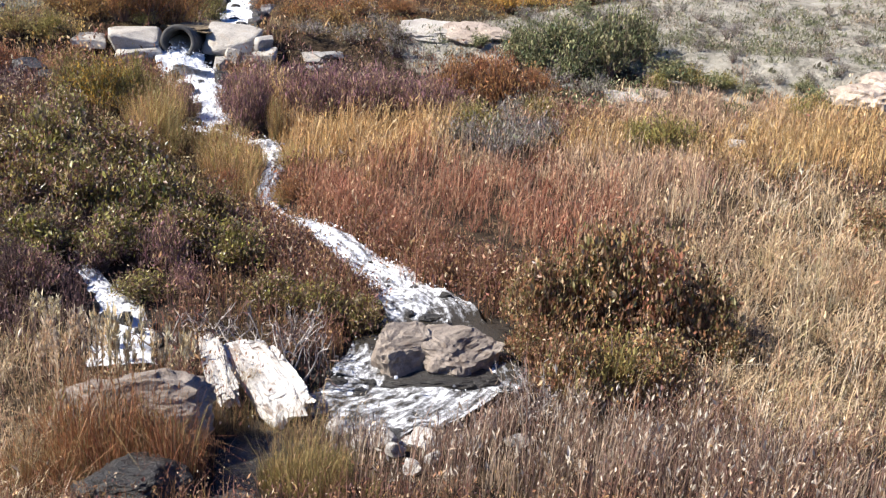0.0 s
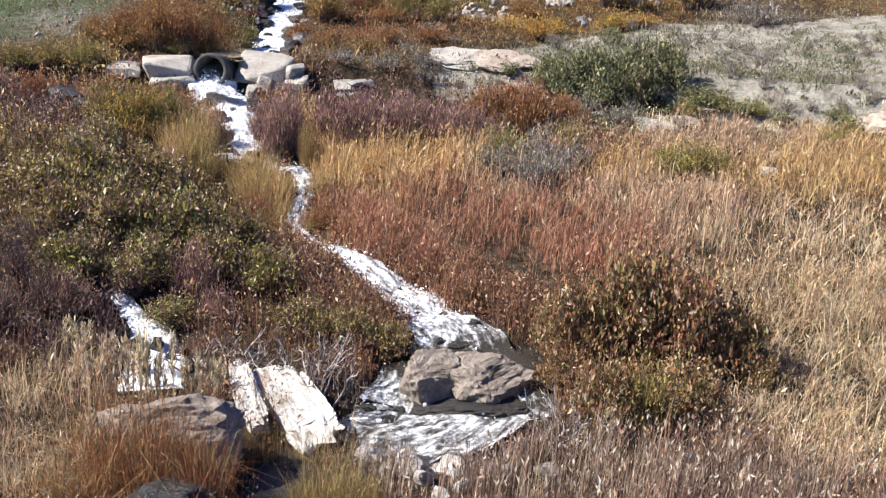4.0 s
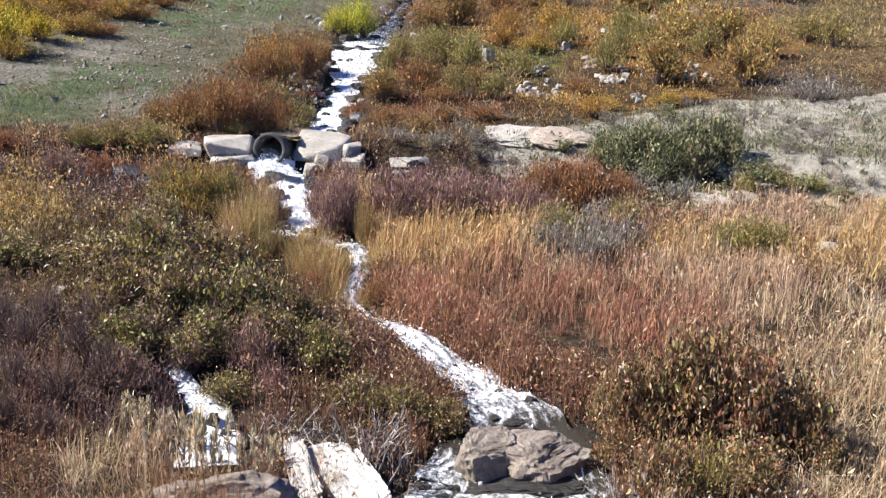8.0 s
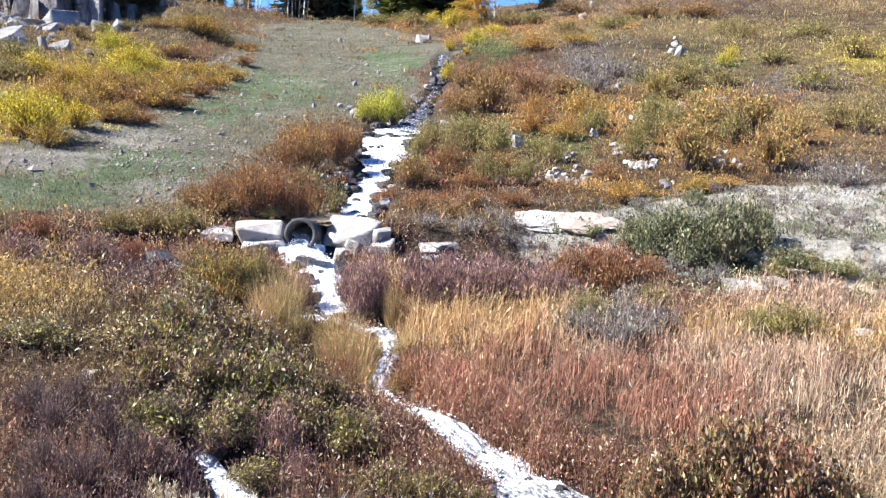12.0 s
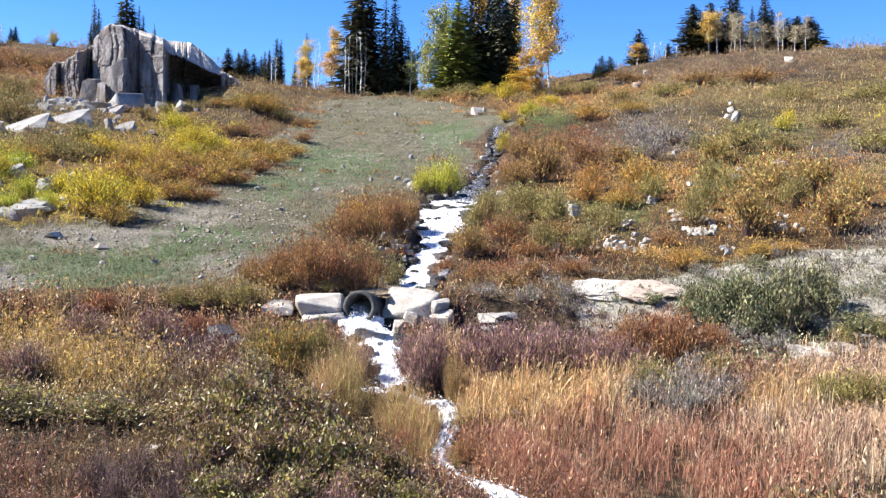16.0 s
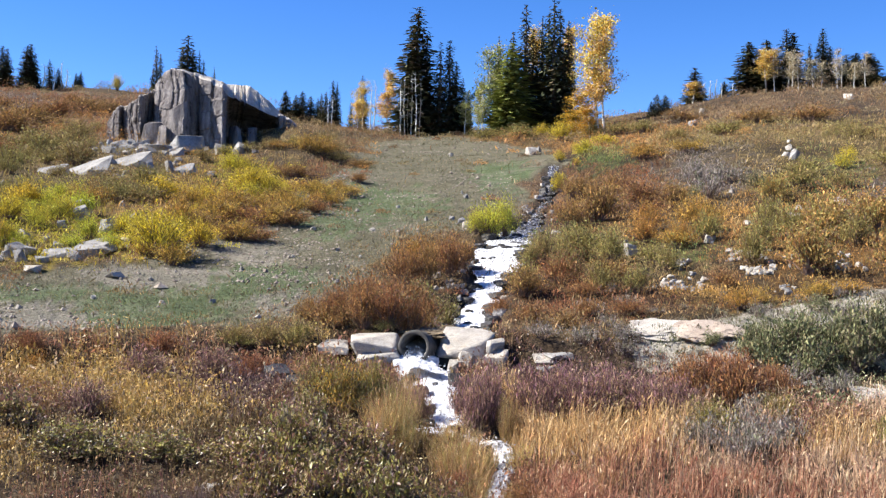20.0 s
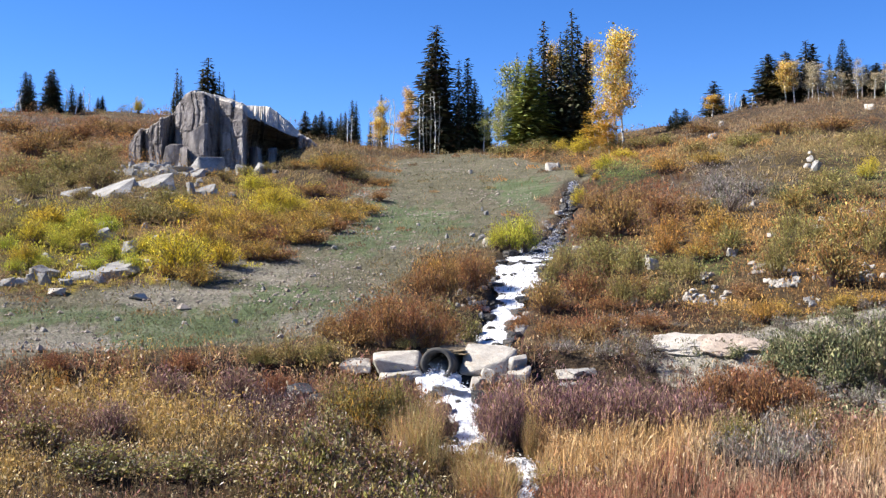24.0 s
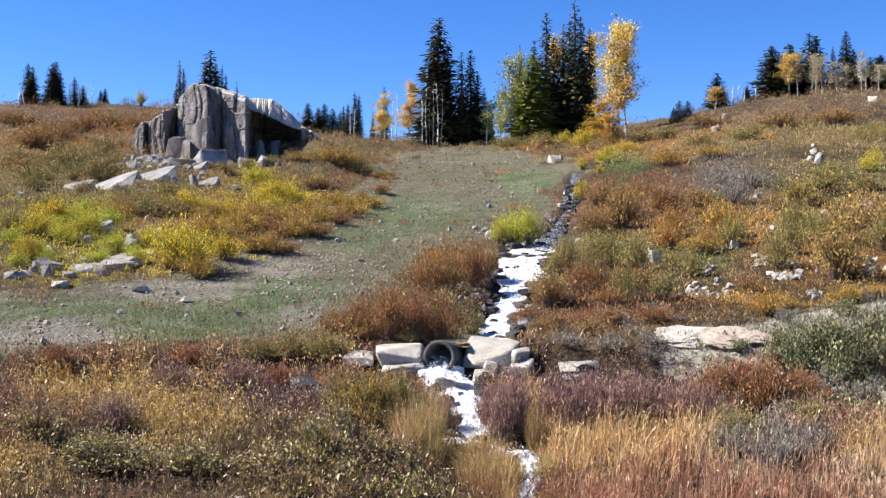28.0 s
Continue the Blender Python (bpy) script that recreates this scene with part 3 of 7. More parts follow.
LEAFY_SHRUBS = [(-2.04, 17.42, 0.87, 1.06), (-0.92, 17.48, 0.72, 0.77), (-2.23, 15.56, 0.7, 0.96), (-1.36, 15.24, 0.77, 1.02), (-0.43, 15.25, 0.72, 0.94),
    (0.37, 15.24, 0.51, 0.68), (-1.93, 14.21, 0.64, 0.72), (-0.92, 14.21, 0.6, 0.72), (-0.04, 14.36, 0.6, 0.73), (0.71, 14, 0.55, 0.71), (-0.53, 13.25, 0.45, 0.45),
    (1.62, 12.5, 0.47, 0.54), (2.18, 12.37, 0.4, 0.5), (1.08, 12.85, 0.48, 0.51), (-1.63, 21.1, 0.63, 0.92), (-2.02, 19.39, 0.59, 0.75), (-5.78, 17.79, 0.92, 0.62),
    (-4.31, 17.66, 0.8, 0.52), (-2.86, 17.51, 0.88, 0.61), (-1.69, 17.06, 0.66, 0.57), (-7.34, 18.84, 0.77, 0.77)]
LEAFY_SHRUBS += [(-0.55, 27.32, 0.67, 0.89), (0.32, 26.54, 0.65, 0.86), (0.84, 29.04, 0.47, 0.95), (0.03, 30.06, 0.65, 0.81), (-1.04, 28.81, 0.63, 0.78)]
BROWN_SHRUBS = [(4.31, 11.52, 0.53, 1.06), (4.94, 11.42, 0.64, 1.35), (5.58, 11.16, 0.64, 1.36), (6.14, 10.91, 0.54, 1), (4.03, 9.74, 0.46, 0.81),
    (5.03, 9.76, 0.55, 0.77), (4.25, 12.16, 0.33, 0.66), (9.95, 13.11, 0.41, 0.55), (6.34, 10.56, 0.32, 0.49), (4.03, 11.16, 0.34, 0.55), (5.52, 11.92, 0.6, 1.12)]
GOLD_TUFTS = [(-0.41, 19.2, 0.53, 1.21), (0.75, 17.12, 0.57, 0.76), (1.66, 19.55, 0.24, 0.86), (-0.73, 19.37, 0.37, 0.95), (0.48, 17.33, 0.38, 0.57),
    (-0.49, 18.33, 0.55, 1.11), (0.07, 18.82, 0.31, 0.62), (1.65, 19.37, 0.16, 0.85), (0.71, 17.51, 0.53, 0.72), (0.44, 17.77, 0.29, 0.59), (-0.21, 18.34, 0.35, 0.6),
    (1.08, 17.51, 0.34, 0.58), (0.87, 16.24, 0.36, 0.54), (1.6, 15.18, 0.26, 0.34), (1.53, 16.23, 0.23, 0.45), (-0.1, 21.56, 0.35, 0.94), (0.18, 20.84, 0.28, 0.68),
    (0.78, 18.7, 0.41, 0.66), (0.48, 18.59, 0.36, 0.61), (1.17, 17.92, 0.3, 0.49), (1.84, 17.89, 0.3, 0.59), (1.05, 16.87, 0.37, 0.56)]
GOLD_TUFTS += [(-0.41, 18.89, 0.36, 1.25), (-0.64, 18.62, 0.36, 0.92), (1.67, 19.70, 0.18, 0.72), (-0.22, 20.16, 0.33, 0.88), (0.71, 18.72, 0.36, 0.62), (0.93, 18.04, 0.30, 0.60)]
REED_TUFTS = [(-1.2, 11.48, 0.47, 0.74), (-0.89, 11.25, 0.49, 0.79), (-0.52, 11.11, 0.49, 0.97), (-0.32, 11.28, 0.39, 0.59), (-0.1, 11.04, 0.39, 0.52),
    (-1.44, 12.09, 0.42, 0.56), (-1.41, 11.21, 0.46, 0.72)]
RUST_TUFTS = [(-1, 9, 0.41, 0.71), (-0.7, 8.83, 0.43, 0.81), (-0.41, 8.75, 0.4, 0.8), (-0.17, 8.84, 0.32, 0.64), (-0.9, 9.26, 0.39, 0.73), (-0.57, 9.1, 0.41, 0.83),
    (-0.3, 9.1, 0.33, 0.71), (-1.26, 8.59, 0.4, 0.48), (-1.09, 8.73, 0.32, 0.43), (-0.02, 8.98, 0.22, 0.43)]
GREEN_TUFTS = [(0.97, 8.4, 0.36, 0.65), (1.25, 8.25, 0.31, 0.56), (0.86, 8.8, 0.24, 0.38), (1.08, 8.05, 0.35, 0.6), (1.37, 8, 0.25, 0.45)]
THICKET = [(-3.27, 14.30, 0.49, 0.66), (-2.56, 14.04, 0.48, 0.72), (-3.13, 13.06, 0.46, 0.69), (-2.54, 12.82, 0.45, 0.67), (-2.08, 13.29, 0.42, 0.69), (-1.80, 14.42, 0.41, 0.65), (-2.51, 15.07, 0.47, 0.60), (-3.71, 14.93, 0.47, 0.60), (-3.19, 15.18, 0.48, 0.61), (-1.23, 13.95, 0.36, 0.55), (-2.07, 15.29, 0.43, 0.52), (-3.06, 12.23, 0.36, 0.58), (-2.56, 11.96, 0.35, 0.49), (-1.54, 14.78, 0.38, 0.50)]
BARE_TWIGS = [(1.07, 11.13, 0.49, 0.78), (1.47, 11.24, 0.36, 0.66), (0.73, 11.78, 0.41, 0.61), (3.51, 9.53, 0.27, 0.78), (-0.04, 11.84, 0.41, 0.55),
    (0.35, 12.11, 0.35, 0.56), (1.27, 11.87, 0.41, 0.62), (3.2, 9.64, 0.18, 0.54), (3.55, 9.46, 0.33, 0.72), (3.73, 9.36, 0.27, 0.66)]
FIELD_STONES = [(7.67, 37.83, 0.25, 0.42), (12.14, 58.96, 0.46, 0.26), (9.35, 88.31, 0.58, 0.67), (10.21, 90.42, 0.3, 0.49), (22.49, 62.48, 0.43, 0.5),
    (19.31, 46.99, 0.36, 0.38), (2.7, 60.94, 0.23, 0.26), (2.5, 62.55, 0.14, 0.27), (0.29, 48.4, 0.13, 0.21), (2.57, 87.96, 0.24, 0.29), (-4.42, 43.37, 0.12, 0.14),
    (-5.79, 46.84, 0.1, 0.13), (-12, 40.87, 0.41, 0.37), (-13.92, 43.42, 0.34, 0.74), (-11.12, 35.92, 0.41, 0.28), (-11.9, 32.49, 0.28, 0.17),
    (-9.41, 32.67, 0.33, 0.17), (-13.62, 36.12, 0.25, 0.29), (-12.84, 34.06, 0.26, 0.35), (-13.56, 33.78, 0.22, 0.2), (-21.15, 52.28, 0.27, 0.37),
    (-11.34, 34.8, 0.3, 0.24), (-1.99, 43.95, 0.12, 0.14), (-1.18, 55.99, 0.12, 0.15)]
FIELD_STONES += [(-3.04, 39.08, 0.1, 0.11), (-4.56, 37.73, 0.08, 0.1), (-5.94, 35.1, 0.1, 0.12), (-5.89, 30.03, 0.1, 0.1), (-4.35, 28.41, 0.11, 0.11),
    (-7.27, 29.72, 0.08, 0.08), (-9.1, 29.42, 0.1, 0.1), (-10.55, 27.81, 0.11, 0.1), (-2.62, 33.7, 0.09, 0.09), (-2.13, 37.94, 0.08, 0.1), (-2.86, 30.47, 0.12, 0.12),
    (-4.54, 31.88, 0.08, 0.09), (10.78, 38.73, 0.2, 0.3), (15.74, 43.44, 0.27, 0.35), (5.85, 32.27, 0.23, 0.28), (-13.83, 35.4, 0.18, 0.21), (16.4, 54.59, 0.25, 0.28),
    (25.87, 98.46, 0.5, 0.55), (31.7, 116.98, 0.33, 0.53), (46.71, 112.71, 0.67, 0.67)]
# heaps of rubble: x, y, spread across and along the view, how many
HEAPS = [(8.1, 32.5, 0.42, 0.6, 26), (8.9, 35.4, 0.16, 0.4, 8), (11.4, 35.3, 0.52, 0.8, 30), (11.0, 33.2, 0.25, 0.4, 10), (13.9, 33.7, 0.26, 0.8, 14), (10.9, 30.8, 0.21, 0.3, 8),
    (7.8, 38.8, 0.2, 0.9, 5), (19.7, 48.2, 0.2, 0.8, 5), (15.8, 43.7, 0.18, 0.7, 6), (23.5, 65.3, 0.27, 1.6, 4), (10.8, 38.6, 0.13, 0.4, 4), (5.9, 32.6, 0.14, 0.2, 5),
    (13.1, 41.7, 0.14, 0.5, 3), (16.9, 45.9, 0.16, 0.7, 4), (2.0, 47.3, 0.26, 1.2, 8), (0.9, 33.5, 0.26, 1.0, 12),
    (-21.5, 76.0, 1.7, 2.6, 34), (-19.0, 72.0, 1.6, 2.0, 16), (-17.0, 79.0, 3.0, 1.2, 24), (-12.6, 39.0, 1.3, 2.4, 10), (-17.5, 62.0, 2.0, 2.5, 14)]
TALUS = [(-17.51, 77.09, 1.33, 1.16), (-15.1, 79.07, 0.79, 0.79), (-13.85, 79.3, 0.57, 0.87), (-13.3, 79.39, 0.39, 0.55), (-17.19, 73.41, 0.7, 0.3), (-18.87, 75.34, 1.06, 0.46),
    (-15.4, 64.69, 0.29, 0.72), (-16.33, 78.83, 0.4, 0.55), (-22.85, 77.19, 0.44, 0.55), (-21.52, 74.31, 0.55, 0.53), (-21.33, 71.8, 0.49, 0.44), (-21.93, 77.46, 0.36, 0.47),
    (-21.42, 77.6, 0.43, 0.4), (-20.53, 76.33, 0.6, 0.46), (-20.44, 77.86, 0.48, 0.4), (-20.26, 72.41, 0.49, 0.44), (-18.98, 73.07, 0.7, 0.37), (-19.45, 65.96, 0.37, 0.4),
    (-16.67, 64.88, 0.25, 0.46), (-16.16, 61.23, 0.28, 0.37), (-23.47, 77, 0.26, 0.4), (-17.55, 78.56, 0.44, 0.31), (-15.74, 61.24, 0.21, 0.43), (-12.82, 64.25, 0.25, 0.26)]
TALUS += [(-13.64, 42.55, 0.36, 0.57), (-14.6, 45.06, 0.23, 0.37), (-11.96, 40.15, 0.34, 0.33), (-12.37, 42, 0.19, 0.21), (-11.28, 35.97, 0.67, 0.29), (-11.5, 35.17, 0.4, 0.22),
    (-14.07, 37.34, 0.28, 0.39), (-13.58, 35.38, 0.31, 0.3), (-13.02, 35.17, 0.22, 0.26), (-21.05, 52, 0.24, 0.33), (-20.29, 51.35, 0.15, 0.22), (-13.47, 34.46, 0.18, 0.22),
    (-14.4, 35.27, 0.21, 0.19), (-13.81, 40.61, 0.21, 0.21), (-13.39, 37.69, 0.15, 0.23), (-13.05, 46.16, 0.16, 0.19), (-11.92, 43.68, 0.15, 0.18), (-13.83, 33.45, 0.25, 0.21),
    (-12.21, 33.97, 0.25, 0.18), (-12.66, 36.89, 0.21, 0.19), (-12.21, 39.14, 0.2, 0.2), (-11.61, 38.17, 0.22, 0.16)]
CULVERT_STONES = [(-1.0, 25.22, 0.66, 0.42), (-0.94, 25.0, 0.57, 0.28), (1.12, 25.35, 0.72, 0.4), (1.47, 24.98, 0.31, 0.38), (1.13, 24.93, 0.23, 0.32),
    (1.86, 25.09, 0.3, 0.41), (1.89, 24.85, 0.3, 0.3), (0.88, 24.74, 0.19, 0.27), (-2.06, 25.2, 0.41, 0.16), (0.85, 23.78, 0.19, 0.26), (3.03, 24.88, 0.3, 0.09),
    (0.06, 25.62, 0.5, 0.22)]
BED_STONES = [(2.52, 11.2, 0.46, 0.74), (3.1, 11.3, 0.64, 0.6), (1.7, 10.99, 0.15, 0.16), (3.1, 12.56, 0.26, 0.1), (0.34, 9.99, 0.39, 0.89), (0.9, 9.8, 0.53, 0.94),
    (-0.49, 9.59, 0.8, 0.8), (-0.44, 8.23, 0.51, 0.43), (0.37, 8.03, 0.27, 0.26), (1.97, 9.66, 0.26, 0.08), (3.19, 8.93, 0.16, 0.1), (2.39, 9.67, 0.18, 0.09),
    (2.86, 10.86, 0.74, 0.26), (1.91, 10.71, 0.19, 0.14)]
WHITE_STONES = [(1.76, 9.58, 0.14, 0.17), (1.93, 9.36, 0.15, 0.19), (2.14, 9.43, 0.12, 0.15), (2.28, 9.12, 0.15, 0.19), (1.92, 8.88, 0.11, 0.14), (2.25, 8.64, 0.09, 0.12), (1.49, 9.91, 0.18, 0.22), (1.59, 9.05, 0.09, 0.12), (2.01, 8.41, 0.11, 0.14), (2.68, 9.34, 0.12, 0.15), (2.75, 8.93, 0.09, 0.12)]
SLAB_TUFTS = [(0.58, 9.99, 0.10, 0.36), (0.73, 9.78, 0.11, 0.35), (0.52, 10.56, 0.08, 0.25), (0.99, 9.55, 0.19, 0.35), (1.23, 9.66, 0.19, 0.41), (0.32, 9.95, 0.08, 0.30), (1.45, 10.03, 0.16, 0.30), (0.67, 10.69, 0.07, 0.23)]
FLAT_STONES = [(10.33, 17.94, 0.42, 0.18), (11.21, 19.02, 0.3, 0.12), (11.01, 22.38, 0.41, 0.16), (9.66, 21.46, 0.45, 0.13), (1.32, 19.01, 0.31, 0.1),
    (-1.22, 18.92, 0.12, 0.15), (-0.8, 17.88, 0.11, 0.12), (-2.95, 23.07, 0.38, 0.38), (3.04, 24.47, 0.33, 0.16), (-3.27, 16.52, 0.23, 0.13), (9.47, 22.09, 0.33, 0.16),
    (10.07, 22.25, 0.27, 0.13), (-3.24, 23.68, 0.32, 0.29), (-2.73, 22.68, 0.31, 0.2), (3.43, 24.9, 0.41, 0.19), (8.71, 22.92, 0.27, 0.13)]
BEDROCK = [(14.33, 19.7, 0.79, 0.99), (14.11, 20.32, 0.4, 0.54), (15.05, 20.14, 0.61, 0.82)]
LEDGES = [(6.15, 25.75, 0.95, 0.36), (6.95, 25.5, 0.8, 0.34), (7.5, 25.1, 0.45, 0.3), (9.54, 21.48, 0.51, 0.18), (10.39, 21.88, 0.39, 0.16)]
BROOK_STONES = [(0.01, 23.8, 0.14, 0.18), (0.39, 23.54, 0.12, 0.15), (0.19, 22.26, 0.1, 0.12), (0.77, 21.57, 0.13, 0.16), (0.17, 19.98, 0.14, 0.17),
    (0.69, 20.15, 0.11, 0.13), (1.22, 18.82, 0.12, 0.14), (1.35, 17.85, 0.08, 0.1), (1.63, 15.47, 0.1, 0.12), (1.89, 14.8, 0.08, 0.1), (2.11, 13.98, 0.09, 0.11),
    (2.42, 14.66, 0.08, 0.1), (2.64, 13.34, 0.1, 0.12), (2.57, 14.11, 0.08, 0.1), (2.84, 12.58, 0.11, 0.13), (3.06, 13.29, 0.09, 0.11), (3.41, 12.92, 0.12, 0.15),
    (2.62, 12.39, 0.08, 0.1), (1.71, 11.84, 0.1, 0.12), (1.45, 11.11, 0.1, 0.13), (3.7, 11.44, 0.09, 0.11), (1.8, 10.02, 0.09, 0.11), (2.8, 10.12, 0.07, 0.09),
    (3.23, 10.28, 0.09, 0.11)]
BROOK_STONES += [(1.62, 10.47, 0.07, 0.09), (-1.13, 13.41, 0.1, 0.12), (-0.54, 13.25, 0.11, 0.14), (-0.98, 12.96, 0.09, 0.12), (-0.43, 12.65, 0.1, 0.13),
    (-1.13, 12.07, 0.09, 0.11), (-0.27, 12.18, 0.1, 0.13), (-0.69, 12.84, 0.08, 0.1), (1.99, 11.18, 0.12, 0.15), (1.83, 11.37, 0.11, 0.13), (2.04, 10.89, 0.11, 0.14),
    (1.63, 11.22, 0.09, 0.12), (-0.18, 23.8, 0.26, 0.28), (0.07, 22.66, 0.22, 0.27), (0.79, 22.17, 0.22, 0.24), (0.25, 21.26, 0.2, 0.23), (0.84, 21, 0.19, 0.21),
    (0.17, 20.22, 0.22, 0.24), (0.71, 19.97, 0.22, 0.2), (-3.03, 23.08, 0.38, 0.43), (-2.61, 22.53, 0.31, 0.32), (3.55, 10.58, 0.16, 0.1), (3.26, 9.92, 0.18, 0.1),
    (2.7, 9.71, 0.18, 0.08)]
BROOK_STONES += [(2.09, 9.68, 0.21, 0.09), (1.74, 9.68, 0.15, 0.08), (3.86, 10.94, 0.13, 0.11), (2.3, 12.02, 0.14, 0.15), (1.67, 11.76, 0.12, 0.12)]
BROOK_STONES += [(-0.94, 12.70, 0.12, 0.25), (-0.71, 12.72, 0.12, 0.23), (-0.80, 12.40, 0.07, 0.17), (-1.12, 13.00, 0.10, 0.19), (-0.54, 12.44, 0.07, 0.16)]
TALUS_SLABS = [(-19.11, 59.6, 1.7, 0.34, -12.0, (24, -14)), (-18.3, 66.2, 1.45, 0.4, 4.0, (22, -12)), (-14.65, 65.1, 0.8, 0.3, 14.0, (26, -12)),
    (-11.33, 36.7, 0.8, 0.26, 8.0, (16, -8)), (-18.64, 75.5, 1.5, 0.3, 4.0, (16, -4)), (-12.1, 35.3, 0.6, 0.22, 6.0, (12, 0)), (-20.1, 57.5, 0.9, 0.3, 10.0, (20, -8))]

# the stretches of water that lie open to the south
OPEN_WATER = (UPPER, MIDDLE[:5], LOWER, SIDE)
COURSES = (UPPER + [(0.55, 26.6, 0.36, 0.75)] + MIDDLE + LOWER, SIDE)


def to_course(x, y, course):
    """Distance past the water's edge, depth of the bed and run along the course of the nearest point."""
    c = np.array(course)
    best, depth = np.full(np.shape(x), 1e9), np.zeros(np.shape(x))
    for a, b in zip(c[:-1], c[1:]):
        ab = b[:2] - a[:2]
        t = np.clip(((x - a[0]) * ab[0] + (y - a[1]) * ab[1]) / (ab @ ab), 0, 1)
        h = a[2] + t * (b[2] - a[2])
        d = np.hypot(x - a[0] - t * ab[0], y - a[1] - t * ab[1]) - h
        near = d < best
        best, depth = np.where(near, d, best), np.where(near, a[3] + t * (b[3] - a[3]), depth)
    return best, depth


def water_gap(x, y):
    """Distance to the nearest water's edge."""
    return np.minimum(*[to_course(x, y, c)[0] for c in COURSES])


def waves(x, y, s, seed):
    """A smooth random field from a few crossed sines, about -1 to 1."""
    rng = rng_of(seed)
    z = np.zeros(np.shape(x))
    for k in range(7):
        a, f, p = rng.uniform(0, 6.28), s * 1.5 ** (k - 2) * rng.uniform(0.8, 1.2), rng.uniform(0, 6.28)
        z = z + np.sin((np.cos(a) * x + np.sin(a) * y) * f + p + 1.3 * np.sin((np.sin(a) * x - np.cos(a) * y) * f * 0.6)) * 0.75 ** k
    return z / 2.2


def ground(x, y):
    """Height of the ground, with the stream's bed cut in and its small unevenness."""
    x, y = np.asarray(x, float), np.asarray(y, float)
    z = hill(x, y)
    r = np.hypot(x, y)
    z = z + waves(x, y, 1.6, 1) * 0.05 * smooth(3, 9, r) + waves(x, y, 0.22, 2) * 0.45 * smooth(30, 60, r)
    for c in COURSES:
        d, depth = to_course(x, y, c)
        z = z - depth * (1 - smooth(-0.05, 0.25 + depth * 0.6, d))
    return z


# polar zones: bearings, near edge and far edge
TRACK = ([-25.5, -22.9, -20.2, -14.6, -10.2, -5.7, -2.6, -0.1, 2.0, 3.6, 5.1, 6.2], [25.5, 25.6, 26.0, 26.4, 26.6, 31.4, 35.8, 46.6, 46.6, 47.4, 53.6, 69.8], [33.6, 33.8, 34.2, 36.4, 42.6, 53.4, 93.8, 122.2, 119.6, 111.6, 101.2, 92.0])
SAND = ([12.0, 13.4, 16.0, 20.3, 26.3, 31.9, 36.2], [25.2, 24.9, 24.9, 25.0, 24.6, 24.0, 23.8], [25.6, 28.2, 29.2, 31.0, 33.2, 35.4, 39.6])
TRACK_PATCHES = {'green': [(-14.2, 30.5, 4.0, 2.2), (-8.5, 33.5, 3.0, 2.5), (-3.2, 57.5, 3.6, 9.3), (-5.1, 47, 1.9, 4.4), (-15.5, 28.1, 2.3, 2.3), (-21.3, 31.6, 3.7, 1), (4.5, 73.1, 1.5, 7.7),
    (-15.5, 27.5, 2.2, 1.9)], 'gravel': [(-20, 28, 3.7, 1.9), (-13.8, 34.3, 3.4, 1.9), (-9.3, 39, 1.9, 2.2), (-6.9, 30.6, 1.9, 1.6)]}
PATCHES = {'gold': [(10, 19.4, 4.6, 2.2), (34, 21.1, 5.6, 2.1), (24.8, 19.7, 3.7, 0.9), (6.6, 20.9, 3.4, 2.4)],
           'goldherb': [(-13.8, 21.2, 4, 3), (-8.1, 26.5, 3.4, 1.2), (-14.6, 22, 2.8, 2.9), (-16.3, 23.5, 2.5, 1.6), (-8.1, 25.3, 2.2, 0.4), (-19.9, 24.2, 1.9, 1.2),
    (-21.8, 18.5, 3.1, 1.1)],
           'red': [(16.4, 16.4, 5.9, 1.7), (20.6, 15.9, 4, 1.3), (8.2, 16.4, 2.5, 0.9), (12.2, 17.2, 1.9, 1.6)],
           'rustherb': [(-10.8, 24.7, 3.4, 0.9), (-20.2, 25.3, 4, 0.4), (-5.7, 23.2, 1.9, 1.8), (5.4, 16, 2.8, 1.1)],
           'pink': [(24.7, 17.6, 5.3, 1.7), (27.5, 23, 4.9, 1.7), (15.5, 22, 4.6, 1.8), (15.3, 18, 3.1, 0.9)],
           'tan': [(33.4, 16, 6.2, 2.3), (36, 12.7, 4.3, 2.4), (-8.8, 9.6, 3.4, 1.5), (-9.2, 10.9, 2.2, 0.8), (31.1, 13, 3.7, 1.9)],
           'purple': [(9.5, 22.9, 5.3, 2.1), (-2.2, 14.6, 7.7, 1), (-11.1, 22.6, 4.9, 1.9), (-6.7, 12.8, 3.4, 1.1)],
           'dull': [(-5, 17, 8, 2.6), (-13.1, 18.7, 10.8, 1.8)],
           'green': [(23.6, 24.6, 2.8, 0.6), (22.1, 23.2, 1.9, 1), (23, 23.4, 1.9, 1)],
           'stalk': [(27.4, 9.2, 14.2, 0.9), (14.4, 8.8, 6.8, 0.8)]}
